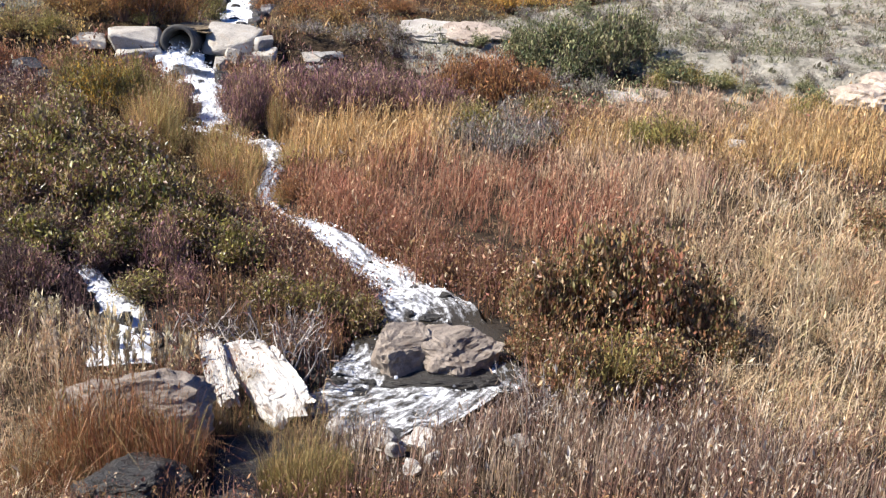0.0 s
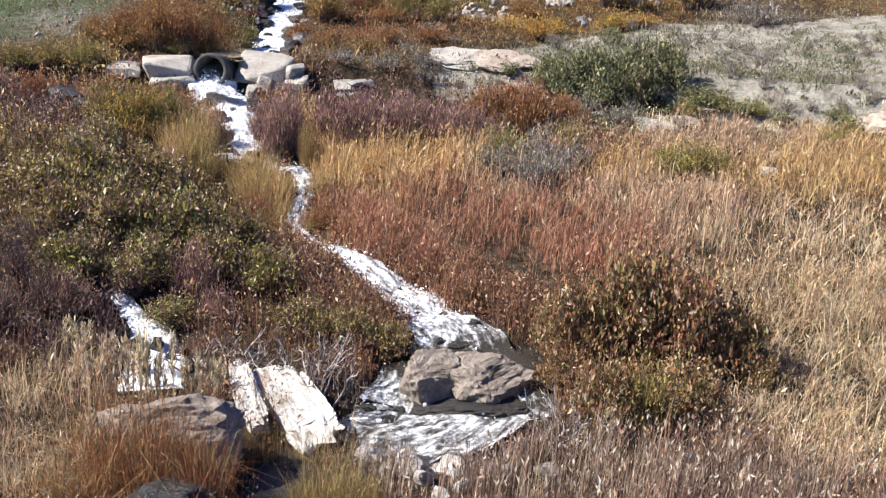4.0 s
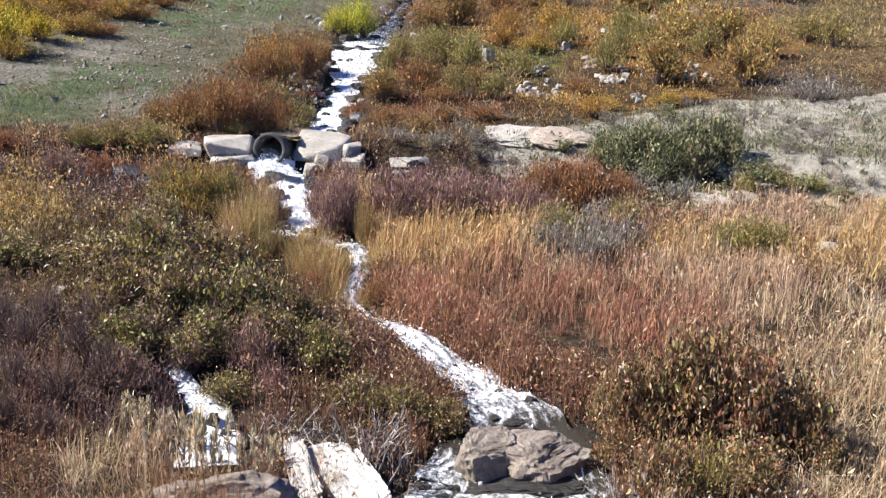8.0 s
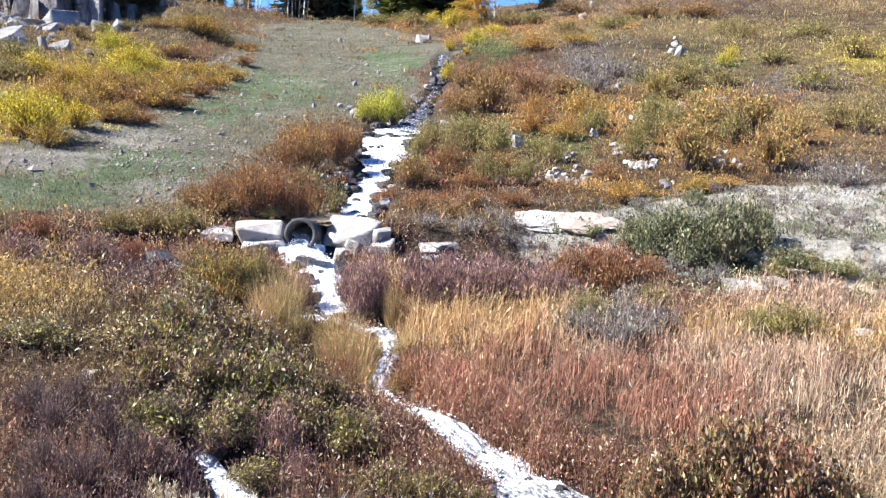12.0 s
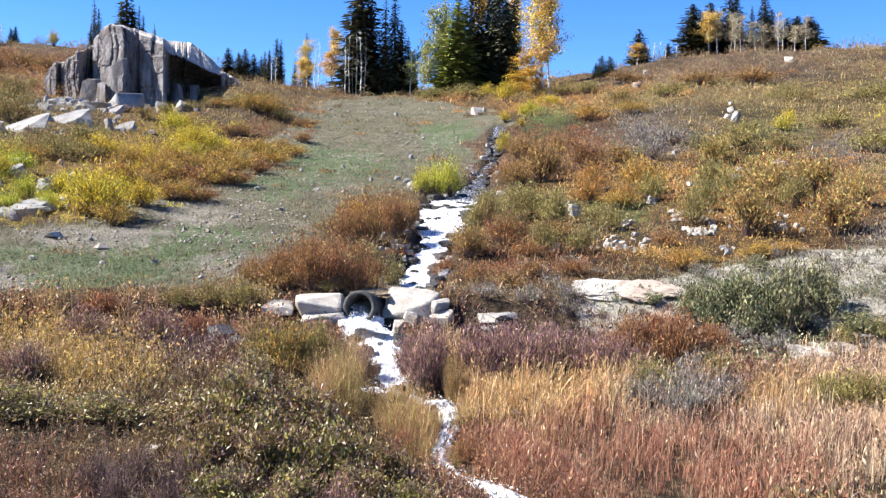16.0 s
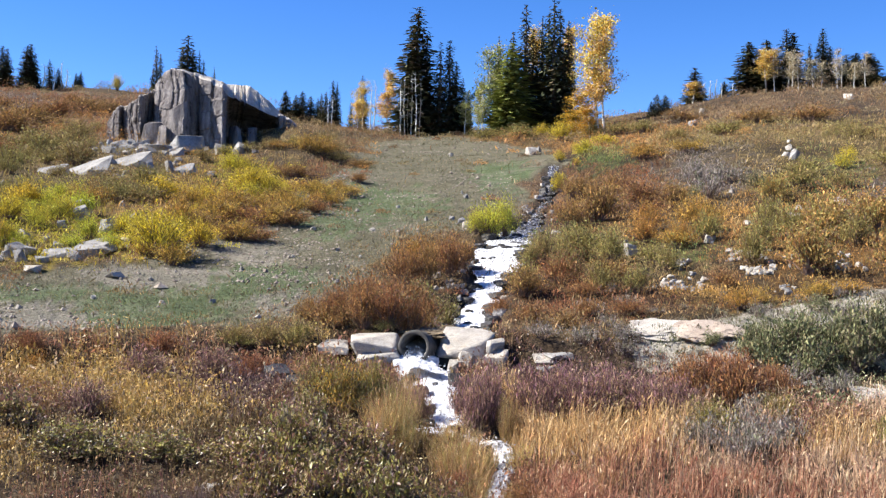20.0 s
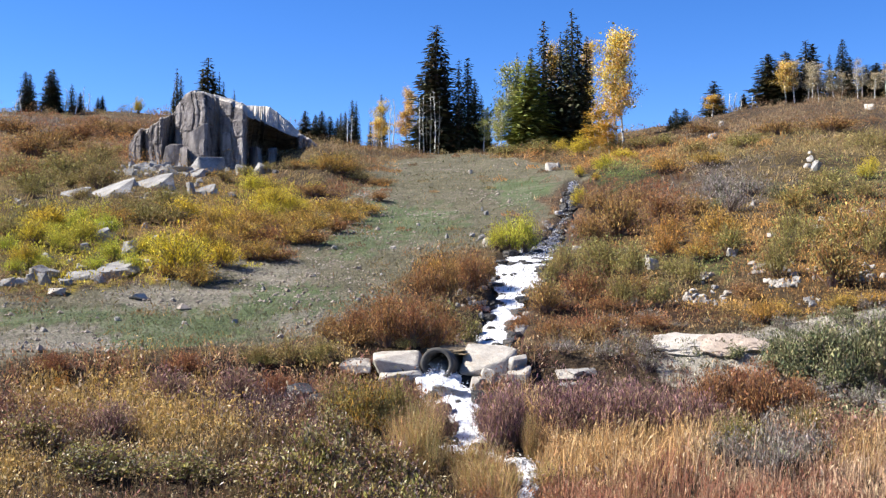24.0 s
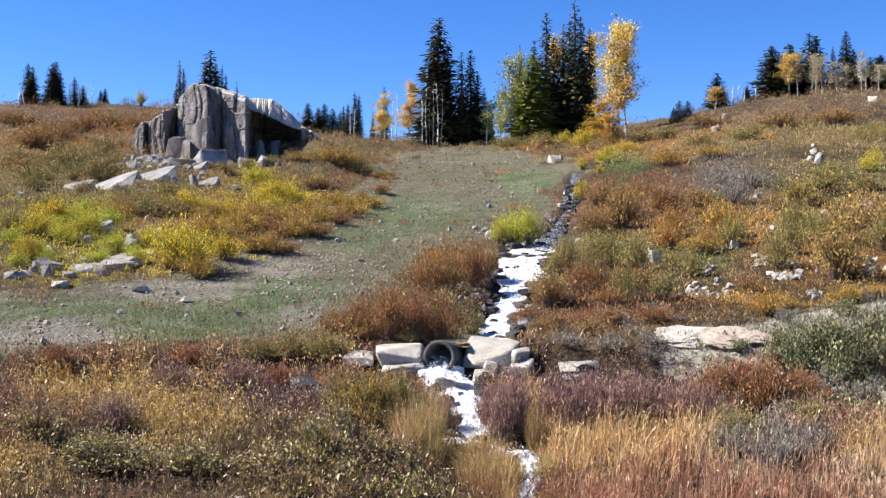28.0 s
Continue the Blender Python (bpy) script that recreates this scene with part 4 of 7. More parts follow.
COVER = {'green': [(9.0, 39.5, 2.6, 3.2), (20.7, 55.8, 2.0, 5.9), (19.1, 45.3, 1.4, 4.6), (21.5, 63.5, 1.7, 6.0), (14.2, 37.8, 1.4, 1.7), (10.3, 77.6, 1.7, 7.8)],
         'lime': [(-19.0, 48.5, 1.9, 5.9), (-21.7, 40.2, 1.2, 2.3), (-17.7, 42.2, 1.0, 3.0), (-20.6, 48.0, 1.4, 3.8)],
         'yellow': [(-14.7, 43.8, 1.7, 4.1), (-8.9, 67.5, 1.7, 5.7), (29.5, 71, 2.2, 9.2), (-13.8, 41.9, 3.7, 6.5), (-19.4, 45.6, 3.4, 10), (-9.6, 64.4, 2.8, 12)],
         'amber': [(-6.9, 64.4, 1.9, 6.4), (-13.8, 38.5, 2.7, 1.9), (-21.4, 100.8, 2.2, 15.0), (-2.9, 84.6, 1.0, 7.6),
    (22.9, 44.8, 4.3, 10), (20.6, 45.8, 4.3, 12.6), (12.7, 89.8, 6.8, 11.6), (3.6, 100.9, 1.9, 16.1), (-19.7, 106.1, 4.9, 36.3)],
         'rust': [(9.0, 30.4, 3.4, 1.8), (13.5, 31.6, 2.6, 1.2), (-4.5, 68.4, 1.7, 7.2), (-10.9, 42.7, 2.0, 3.2), (-20.6, 133.7, 3.2, 31.7), (-17.0, 149.4, 2.7, 22.6), (-5.1, 78.5, 1.4, 4.5),
    (10, 58.5, 4.6, 14.7), (-5.1, 68, 3.4, 8), (6.6, 34.5, 4, 4.7), (-8.7, 47, 2.2, 6.8), (-16.7, 109.4, 2.8, 25.2)],
         'gold': [(17.0, 31.8, 3.0, 1.3), (-12.3, 50.0, 2.2, 5.4), (-10.6, 55.9, 1.5, 5.5),
    (13.5, 48.1, 4, 8.1), (-10.2, 65.8, 3.4, 12.6), (-14.6, 49.3, 4.3, 7.1)],
         'olive': [(-19.2, 73.0, 2.4, 10.2), (-13.8, 61.0, 2.2, 6.4), (-21.4, 66.9, 1.9, 9.2),
    (26, 79.6, 5.3, 15.6), (28.4, 47.8, 2.8, 6.4), (21, 68.5, 2.8, 11.9), (9.1, 39.7, 5.6, 5.9), (-18.9, 69, 5.6, 19.2), (-6.6, 78.2, 3.7, 6),
    (19, 65.9, 4.3, 11.1), (17, 86.8, 6.2, 14.8)],
         'grey': [(28.4, 34.7, 2.8, 1.7), (25.3, 55.7, 2.5, 4.3), (15.6, 64.4, 3.4, 9.8), (-21.9, 135.3, 3.4, 25.5)],
         'brown': [(-6.9, 78.2, 3.1, 4.8),
    (18.4, 130.8, 5.6, 49), (6.7, 67, 1.2, 13.8), (5.1, 55.3, 1.9, 23.9)]}
SPRUCES = [(-68.26, 171.2, 6.82, 0.8), (-68.33, 173.25, 6.49, 0.71), (-64.08, 170.73, 7.09, 1.09), (-64.27, 172.73, 7.32, 1), (-63.68, 172.95, 5.1, 0.49), (-60.95, 185.23, 3.08, 0.37),
    (-60.22, 185.47, 3.27, 0.42), (-62.16, 175.56, 4.93, 0.6), (-61.2, 176.93, 3.57, 0.46), (-27.49, 108.58, 8.26, 0.39), (-27.34, 109.64, 7.53, 0.43), (-27.81, 108.49, 5.99, 0.36),
    (-25.72, 115.16, 9.68, 1.21), (-26.03, 114.07, 8.36, 0.7), (-25.39, 116.26, 8.17, 0.71), (-24.51, 115.43, 8.11, 0.26), (-24.09, 115.51, 7.14, 0.45), (-22.55, 113.79, 6.51, 0.31),
    (-19.3, 148.75, 4.17, 0.69), (-18.1, 150.92, 3.67, 0.58), (-16.99, 149.03, 4.57, 0.69), (-15.89, 150.16, 3.97, 0.61), (-14.84, 150.27, 3.68, 0.53), (-14.08, 147.33, 4.47, 0.36)]
SPRUCES += [(-13.26, 145.4, 4.84, 0.47), (-12.32, 145.48, 6.52, 0.51), (-11.77, 145.52, 6.29, 0.43), (-9.4, 139.68, 3.89, 0.3), (-7.78, 137.78, 7.32, 0.45), (-0.49, 128, 16.03, 1.8),
    (-1.12, 129, 13.43, 1.4), (0.56, 129, 12.37, 1.19), (2.28, 126.98, 11.59, 0.76), (3.41, 127.95, 11.83, 0.9), (4.27, 128.93, 9.2, 0.77), (5.11, 128.9, 7.08, 0.49),
    (5.92, 129.87, 5.67, 0.35), (9.73, 131.64, 12.5, 0.5), (11.42, 130.5, 13.07, 0.71), (12.77, 128.37, 16.21, 1.05), (13.88, 130.26, 13.31, 0.92), (14.88, 129.15, 14.93, 0.7),
    (16.09, 126.98, 17.64, 1.18), (15.59, 128.05, 15.14, 0.98), (17.1, 128.87, 15.74, 0.92), (17.98, 127.74, 14.14, 0.77), (17.3, 126.83, 10.7, 0.83), (36.83, 139.8, 5.01, 1.02)]
SPRUCES += [(40.53, 138.77, 2.25, 0.39), (44.62, 141.35, 7.35, 1.53), (45.94, 141.9, 5.2, 0.97), (48, 144.1, 8.01, 1.4), (51.07, 144.99, 9.4, 1.24), (51.9, 144.7, 8.72, 1.08),
    (54.61, 145.65, 7.23, 0.5), (55.55, 143.33, 8.66, 0.92), (57.08, 144.7, 6.43, 0.84), (59.8, 145.58, 5.32, 1.11), (60.94, 145.1, 5.22, 1.28), (62.6, 144.4, 5, 1.45),
    (49.64, 145.49, 6.72, 1)]
LIGHT_SPRUCES = [(10.89, 124.52, 11.48, 1.76), (10.14, 123.58, 10.04, 1.34)]
YELLOW_ASPENS = [(18.44, 110.09, 13.77, 1.93), (19.09, 109.06, 11.9, 1.38), (14.44, 132.21, 13.97, 1.22), (18.75, 131.67, 14.05, 1.08), (-7.67, 135.78, 6.8, 0.96), (-8.13, 133.75, 4.17, 0.8),
    (-4, 133.94, 8.43, 0.94), (-4.33, 132.93, 5.87, 1.22), (36.21, 138.07, 3.08, 1.16), (46.13, 138.94, 6.36, 1.35)]
PALE_ASPENS = [(8.33, 126.73, 11.05, 1.51), (9.23, 127.67, 11.63, 1.18), (7.26, 123.79, 7.05, 0.94), (5.33, 125.89, 5.56, 0.89), (6.84, 124.81, 6.04, 0.74)]
RIDGE_ASPENS = [(47.14, 138.6, 6.15, 1.03), (48.95, 137.97, 5.73, 1.03), (49.11, 136.95, 5.4, 0.87), (49.69, 136.74, 5.35, 0.87), (51.45, 136.08, 4.33, 1.18), (52.8, 136.55, 3.78, 0.87),
    (54.2, 135.01, 5.58, 0.7), (55.11, 135.63, 4.49, 0.87), (55.85, 133.35, 3.69, 0.86), (57.74, 134.53, 4.7, 0.8)]
ORANGE_ASPENS = [(17.3, 110.66, 5.37, 1.15), (16.33, 109.79, 3.12, 1.02), (15.6, 108.89, 1.63, 1.01), (16.36, 101.16, 3.49, 0.83)]
BARE_ASPENS = [(-6.37, 131.85, 6.22, 0.5), (-5.92, 132.87, 6.95, 0.5), (-2.53, 125.97, 7.29, 0.48), (-2.05, 125.98, 7.64, 0.48), (-1.65, 126.99, 6.96, 0.48), (-1.16, 125.99, 7.98, 0.55),
    (-0.68, 125, 8.31, 0.54), (-0.14, 126, 7.64, 0.41), (-12.86, 144.43, 4.15, 0.39), (-12.31, 144.48, 4.55, 0.39), (-61.69, 171.61, 4.46, 0.79), (-60.2, 172.14, 4.08, 0.79),
    (-60.94, 177.85, 4.74, 0.71), (-60.48, 179.06, 3.61, 0.61), (-67.42, 167.34, 3.59, 0.68), (-68.05, 167.09, 2.63, 0.68), (37.85, 138.58, 2.91, 0.55), (38.55, 138.38, 3, 0.55),
    (39.24, 138.19, 2.79, 0.55), (39.94, 137.99, 2.21, 0.47), (41.58, 138.47, 1.92, 0.47)]
PINES = [(29.56, 130.28, 2.86, 1.09), (30.78, 130.94, 2.48, 1.24), (28.89, 130.43, 2.08, 0.72)]


def in_zone(zone, x, y, soft=0.06):
    az, r = np.degrees(np.arctan2(x, y)) + 1.2 * waves(x, y, 0.5, 51), np.hypot(x, y) * (1 + 0.035 * waves(x, y, 0.6, 52))
    near, far = np.interp(az, zone[0], zone[1]), np.interp(az, zone[0], zone[2])
    inside = smooth(near * (1 - soft), near * (1 + soft * 0.3), r) * (1 - smooth(far * (1 - soft), far * (1 + soft), r))
    return inside * smooth(zone[0][0] - 2, zone[0][0], az) * (1 - smooth(zone[0][-1], zone[0][-1] + 1.5, az))


def patch_of(patches, x, y, seed):
    """For each place the number of the patch kind that rules there, or -1."""
    az, r = np.degrees(np.arctan2(x, y)), np.hypot(x, y)
    best, who = np.full(np.shape(x), 0.0), np.full(np.shape(x), -1)
    rng = rng_of(seed)
    for k, kind in enumerate(patches):
        for pa, pr, wa, wr in patches[kind]:
            s = 1.25 - ((az - pa) / wa) ** 2 - ((r - pr) / wr) ** 2 + rng.normal(0, 0.6, np.shape(x))
            take = s > best
            best, who = np.where(take, s, best), np.where(take, k, who)
    return who


COVER_KINDS = {
    "green": ((3, (0.3, 0.375, 0.112)), (2, (0.425, 0.45, 0.15)), (1, (0.5, 0.4, 0.15))),
    "lime": ((4, (0.74, 0.72, 0.09)), (2, (0.54, 0.56, 0.1)), (1, (0.78, 0.66, 0.12)), (1, (0.36, 0.3, 0.1))),
    "yellow": ((4, (0.85, 0.66, 0.08)), (2, (0.66, 0.55, 0.1)), (1, (0.52, 0.34, 0.1))),
    "amber": ((3, (0.675, 0.362, 0.105)), (2, (0.537, 0.275, 0.105)), (1, (0.537, 0.413, 0.15))),
    "rust": ((3, (0.425, 0.188, 0.0863)), (2, (0.488, 0.275, 0.117)), (1, (0.3, 0.213, 0.0863))),
    "gold": ((3, (0.737, 0.463, 0.117)), (2, (0.613, 0.4, 0.15)), (1, (0.463, 0.3, 0.125))),
    "olive": ((3, (0.4, 0.312, 0.117)), (2, (0.55, 0.4, 0.188)), (1, (0.4, 0.237, 0.105))),
    "grey": ((3, (0.41, 0.33, 0.27)), (2, (0.5, 0.41, 0.31)), (1, (0.32, 0.27, 0.18))),
    "brown": ((3, (0.33, 0.2, 0.12)), (2, (0.42, 0.29, 0.16)), (1, (0.47, 0.38, 0.23))),
    "mixed": ((2, (0.42, 0.27, 0.12)), (2, (0.35, 0.28, 0.12)), (1, (0.38, 0.18, 0.084)), (2, (0.52, 0.38, 0.19)), (1, (0.23, 0.14, 0.084))),
}


def sheet():
    """The ground as one sheet round the camera, finer where it is seen."""
    az = np.radians(np.concatenate([np.arange(-180, -40, 7), np.arange(-40, -28, 1.0), np.arange(-28, 42, 0.28), np.arange(42, 52, 1.0), np.arange(52, 180, 8)]))
    r = np.concatenate([[0.05, 1, 2, 3, 4], np.geomspace(5, 30, 170), np.geomspace(30.4, 260, 130), np.geomspace(275, 4500, 22)])
    A, R = np.meshgrid(az, r)
    x, y = np.sin(A) * R, np.cos(A) * R
    z = ground(x, y)
    n, m = A.shape
    i, j = np.meshgrid(np.arange(n - 1), np.arange(m), indexing="ij")
    k = (j + 1) % m
    q = np.stack([i * m + j, i * m + k, (i + 1) * m + k, (i + 1) * m + j], -1).reshape(-1, 4)
    x, y, z = x.ravel(), y.ravel(), z.ravel()
    track, sand = in_zone(TRACK, x, y), in_zone(SAND, x, y)
    wet = 1 - smooth(0.05, 0.5, water_gap(x, y))
    verts = np.stack([x, y, z], 1)
    me = mesh_of("ground", verts, [q, np.arange(m)[None, ::-1]], GROUND, np.stack([track, sand, wet], 1), True)
    near = np.hypot(x, y) < 25.6
    kinds = list(COVER) + ["mixed"]
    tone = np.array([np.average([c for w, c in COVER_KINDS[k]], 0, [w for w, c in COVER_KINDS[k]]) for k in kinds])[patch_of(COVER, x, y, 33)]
    # slope soil: the plants' colour, darkened for the shade in the gaps between them
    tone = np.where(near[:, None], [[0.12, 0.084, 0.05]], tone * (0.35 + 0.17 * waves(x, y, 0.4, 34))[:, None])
    turf = np.array([(0.092, 0.135, 0.048), (0.26, 0.235, 0.185), (0.135, 0.12, 0.07)])[patch_of(TRACK_PATCHES, x, y, 35)]
    tone = np.where(track[:, None] > 0.4, turf, tone)
    att = me.attributes.new("growth", "FLOAT_COLOR", "POINT")
    att.data.foreach_set("color", np.concatenate([np.clip(tone, 0.02, 0.7), np.ones((len(x), 1))], 1).astype(np.float32).ravel())
    return me


def ground_material():
    n = Nodes("hillside soil")
    zone = n.tree.nodes.new("ShaderNodeAttribute")
    zone.attribute_name = "tint"
    sep = n.tree.nodes.new("ShaderNodeSeparateColor")
    n.link(zone.outputs["Color"], sep.inputs[0])
    growth = n.tree.nodes.new("ShaderNodeAttribute")
    growth.attribute_name = "growth"
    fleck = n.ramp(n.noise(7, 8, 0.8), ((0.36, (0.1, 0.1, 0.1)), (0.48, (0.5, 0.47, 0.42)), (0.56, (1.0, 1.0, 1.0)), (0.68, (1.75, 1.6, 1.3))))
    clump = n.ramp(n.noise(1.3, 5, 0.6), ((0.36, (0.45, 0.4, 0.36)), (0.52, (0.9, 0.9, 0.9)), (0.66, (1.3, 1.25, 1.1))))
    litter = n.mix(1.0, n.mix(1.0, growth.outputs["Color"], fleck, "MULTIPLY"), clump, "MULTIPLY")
    turf = n.mix(n.math("MULTIPLY", n.noise(0.5, 6, 0.6), 0.75), growth.outputs["Color"], n.ramp(n.noise(0.8, 6, 0.65), ((0.38, (0.05, 0.05, 0.03)), (0.5, (0.115, 0.11, 0.07)), (0.62, (0.22, 0.19, 0.15)))))
    specks = n.ramp(n.noise(9, 6, 0.75), ((0.35, (0.5, 0.5, 0.5)), (0.55, (1, 1, 1)), (0.72, (1.7, 1.65, 1.6))))
    turf = n.mix(1.0, turf, specks, "MULTIPLY")
    sand = n.ramp(n.noise(2.2, 8, 0.7), ((0.34, (0.15, 0.135, 0.1)), (0.46, (0.33, 0.3, 0.24)), (0.66, (0.5, 0.46, 0.385))))
    edge = n.noise(0.9, 6, 0.7)
    edge2 = n.noise(1.7, 6, 0.7)
    f1 = n.ramp(n.math("ADD", sep.outputs[0], n.math("MULTIPLY", edge, 0.7)), ((0.75, (0, 0, 0)), (0.95, (1, 1, 1))))
    f2 = n.ramp(n.math("ADD", sep.outputs[1], n.math("MULTIPLY", edge2, 0.9)), ((0.85, (0, 0, 0)), (1.05, (1, 1, 1))))
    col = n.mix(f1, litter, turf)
    col = n.mix(f2, col, sand)
    col = n.mix(sep.outputs[2], col, (0.045, 0.035, 0.028))
    n.bump(n.math("ADD", n.noise(6, 8, 0.75), n.math("MULTIPLY", n.noise(1.3, 4), 1.5)), 1.0, 0.2)
    return n.finish(col, 0.9, 0.2)


GROUND = ground_material()
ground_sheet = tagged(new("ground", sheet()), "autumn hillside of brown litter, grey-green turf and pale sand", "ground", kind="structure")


# ---- the stream ----
def water_material():
    n = Nodes("running water")
    flow = n.tree.nodes.new("ShaderNodeAttribute")
    flow.attribute_name = "tint"
    sep = n.tree.nodes.new("ShaderNodeSeparateColor")
    n.link(flow.outputs["Color"], sep.inputs[0])
    along = n.tree.nodes.new("ShaderNodeCombineXYZ")
    n.link(n.math("MULTIPLY", sep.outputs[1], 3.2), along.inputs[0])
    n.link(n.math("MULTIPLY", sep.outputs[2], 10.0), along.inputs[1])
    streak = n.noise(1.0, 6, 0.65, along.outputs[0])
    fine = n.noise(13, 8, 0.75)
    churn = n.math("ADD", n.math("MULTIPLY", streak, 0.58), n.math("MULTIPLY", fine, 0.42))
    foam = n.ramp(n.math("ADD", churn, sep.outputs[0]), ((0.87, (0, 0, 0)), (0.97, (0.45, 0.45, 0.45)), (1.1, (1, 1, 1))))
    col = n.mix(foam, (0.04, 0.035, 0.028), (0.7, 0.71, 0.73))
    n.bump(churn, 0.7, 0.07)
    n.finish(col, 0.1, 0.32)
    n.link(n.math("ADD", n.math("MULTIPLY", foam, 0.5), 0.08), n.bsdf.inputs["Roughness"])
    return n.mat


WATER = water_material()


def spread_course(course, step):
    c = np.array(course)
    run = np.concatenate([[0], np.cumsum(np.hypot(*np.diff(c[:, :2], axis=0).T))])
    s = np.arange(0, run[-1], step)
    out = np.stack([np.interp(s, run, c[:, k]) for k in range(4)], 1)
    kernel = np.ones(5) / 5
    for k in range(3):
        padded = np.pad(out[:, k], 2, "edge")
        out[:, k] = np.convolve(padded, kernel, "valid")
    return out, s


def ribbon(name, course, foam, seed, lift=0.1, step=0.07, wide=1.05, treads=0.0, heights=None):
    """Running water along a course; foam: its amount at each point of the course."""
    c, s = spread_course(course, step)
    d = unit(np.gradient(c[:, :2], axis=0))
    side = np.stack([d[:, 1], -d[:, 0]], 1)
    m = 15
    v = np.linspace(-1, 1, m)
    c[:, 2] *= 1 + 0.12 * waves(s, s * 0.3, 2.2, seed + 9) if heights is None else 1
    ragged = 1 + 0.22 * np.where(v[None] < 0, waves(s, s * 0.7, 3.0, seed + 11)[:, None], waves(s, s * 0.7, 3.0, seed + 12)[:, None]) * np.abs(v)[None]
    x = c[:, None, 0] + side[:, None, 0] * c[:, None, 2] * wide * v * ragged
    y = c[:, None, 1] + side[:, None, 1] * c[:, None, 2] * wide * v * ragged
    bed = ground(c[:, 0], c[:, 1])
    bed = bed if heights is None else np.interp(s, np.linspace(0, s[-1], len(heights)), heights)
    bed = np.minimum.accumulate(np.convolve(np.pad(bed, 4, "edge"), np.ones(9) / 9, "valid") + 0.02)
    drop = np.clip(-np.gradient(bed, s), 0, 1)
    full = np.array(course)
    run = np.concatenate([[0], np.cumsum(np.hypot(*np.diff(full[:, :2], axis=0).T))])
    rough = np.interp(s, run, foam)
    z = bed[:, None] + lift - 0.05 * v[None] ** 2 + 0 * x
    z = z + (waves(x, y, 4.0, seed) * 0.09 + waves(x, y, 13.0, seed + 1) * 0.06) * (0.15 + rough[:, None])
    if treads:
        turn = s[:, None] / treads + 0.45 * waves(x, y, 1.3, seed + 2)
        part_of = turn - np.floor(turn)
        z = z + drop[:, None] * treads * (part_of - 0.5 - smooth(0.6, 1.0, part_of)) * 0.28
    n = len(s)
    i, j = np.meshgrid(np.arange(n - 1), np.arange(m - 1), indexing="ij")
    q = np.stack([i * m + j, i * m + j + 1, (i + 1) * m + j + 1, (i + 1) * m + j], -1).reshape(-1, 4)
    tint = np.stack([np.repeat(rough[:, None], m, 1), np.repeat(s[:, None], m, 1), c[:, 2:3] * v[None] + 3], -1).reshape(-1, 3)
    verts = np.stack([x, y, z], -1).reshape(-1, 3)
    return mesh_of(name, verts, [q], WATER, tint, True), verts, tint[:, 0]


FALL = UPPER + [(0.85, 26.2, 0.4, 0.4)]
RUN = [(0.75, 27.3, 0.3, 0.75), (0.3, 26.0, 0.26, 0.6)] + MIDDLE + LOWER
SPRAY = Nodes("white spray").finish(None, 0.4, 0.4)
SPRAY.node_tree.nodes["Principled BSDF"].inputs["Base Color"].default_value = (0.72, 0.73, 0.75, 1)

for name, course, foam, lift, seed, label in (
    ("cascade", FALL, np.interp(np.linspace(0, 1, len(FALL)), [0, 0.2, 0.3, 0.4, 0.6, 1], [0.38, 0.38, 0.36, 0.49, 0.52, 0.56]), 0.18, 21, "white cascade tumbling over dark rocks down the slope"),
    ("stream", RUN, [0.36, 0.4, 0.55, 0.56, 0.52, 0.52, 0.55, 0.47, 0.47, 0.47, 0.47, 0.5, 0.5, 0.5, 0.5, 0.49, 0.49, 0.45, 0.22, 0.43, 0.45, 0.42, 0.1, -0.2], 0.14, 31, "white stream running from the culvert to a dark pool"),
    ("side_stream", SIDE, [0.46, 0.52, 0.54, 0.56, 0.58], 0.12, 41, "small white side stream spilling over a rock"),
):
    me, verts, rough = ribbon(name, course, foam, seed, lift, treads={"cascade": 1.1, "stream": 0.9}.get(name, 0.7))
    tagged(new(name, me), label, "stream", kind="structure")
    rng = rng_of(seed + 5)
    pick = rng.choice(len(verts), 1700 if name != "side_stream" else 220, p=np.maximum(rough, 0.01) ** 3 / (np.maximum(rough, 0.01) ** 3).sum())
    spot = verts[pick] + rng.normal(0, 1, (len(pick), 3)) * [0.05, 0.05, 0.0] + np.abs(rng.normal(0, 0.045, (len(pick), 1))) * [0, 0, 1]
    v, f, t = leaf_quads(rng, spot, np.full(len(spot), 0.028), np.ones((len(spot), 3)), 0.0, 0.9)
    tagged(new("spray", mesh_of("spray", v, [f], SPRAY)), "white flecks of spray over the rapids", "spray", kind="stuff")


OUTFALL = [(0.36, 26.5, 0.2, 0), (0.12, 25.6, 0.22, 0), (-0.09, 24.85, 0.25, 0), (-0.03, 24.55, 0.36, 0), (0.1, 24.2, 0.44, 0), (0.18, 23.9, 0.48, 0)]
me, verts, rough = ribbon("outfall", OUTFALL, [0.5, 0.55, 0.6, 0.65, 0.65, 0.6], 46, 0.0, heights=[2.46, 2.4, 2.36, 2.24, 2.05, 1.95])
rng = rng_of(47)
spot = verts[rng.integers(len(verts) // 2, len(verts), 700)] + rng.normal(0, 1, (700, 3)) * [0.07, 0.1, 0.02] + np.abs(rng.normal(0, 0.06, (700, 1))) * [0, 0, 1]
v, f, t = leaf_quads(rng, spot, np.full(700, 0.035), np.ones((700, 3)), 0.0, 0.9)
tagged(new("spray", mesh_of("spray", v, [f], SPRAY)), "white flecks of spray at the culvert mouth", "spray", kind="stuff")
tagged(new("outfall", me), "white water gushing from the culvert mouth", "stream", kind="structure")


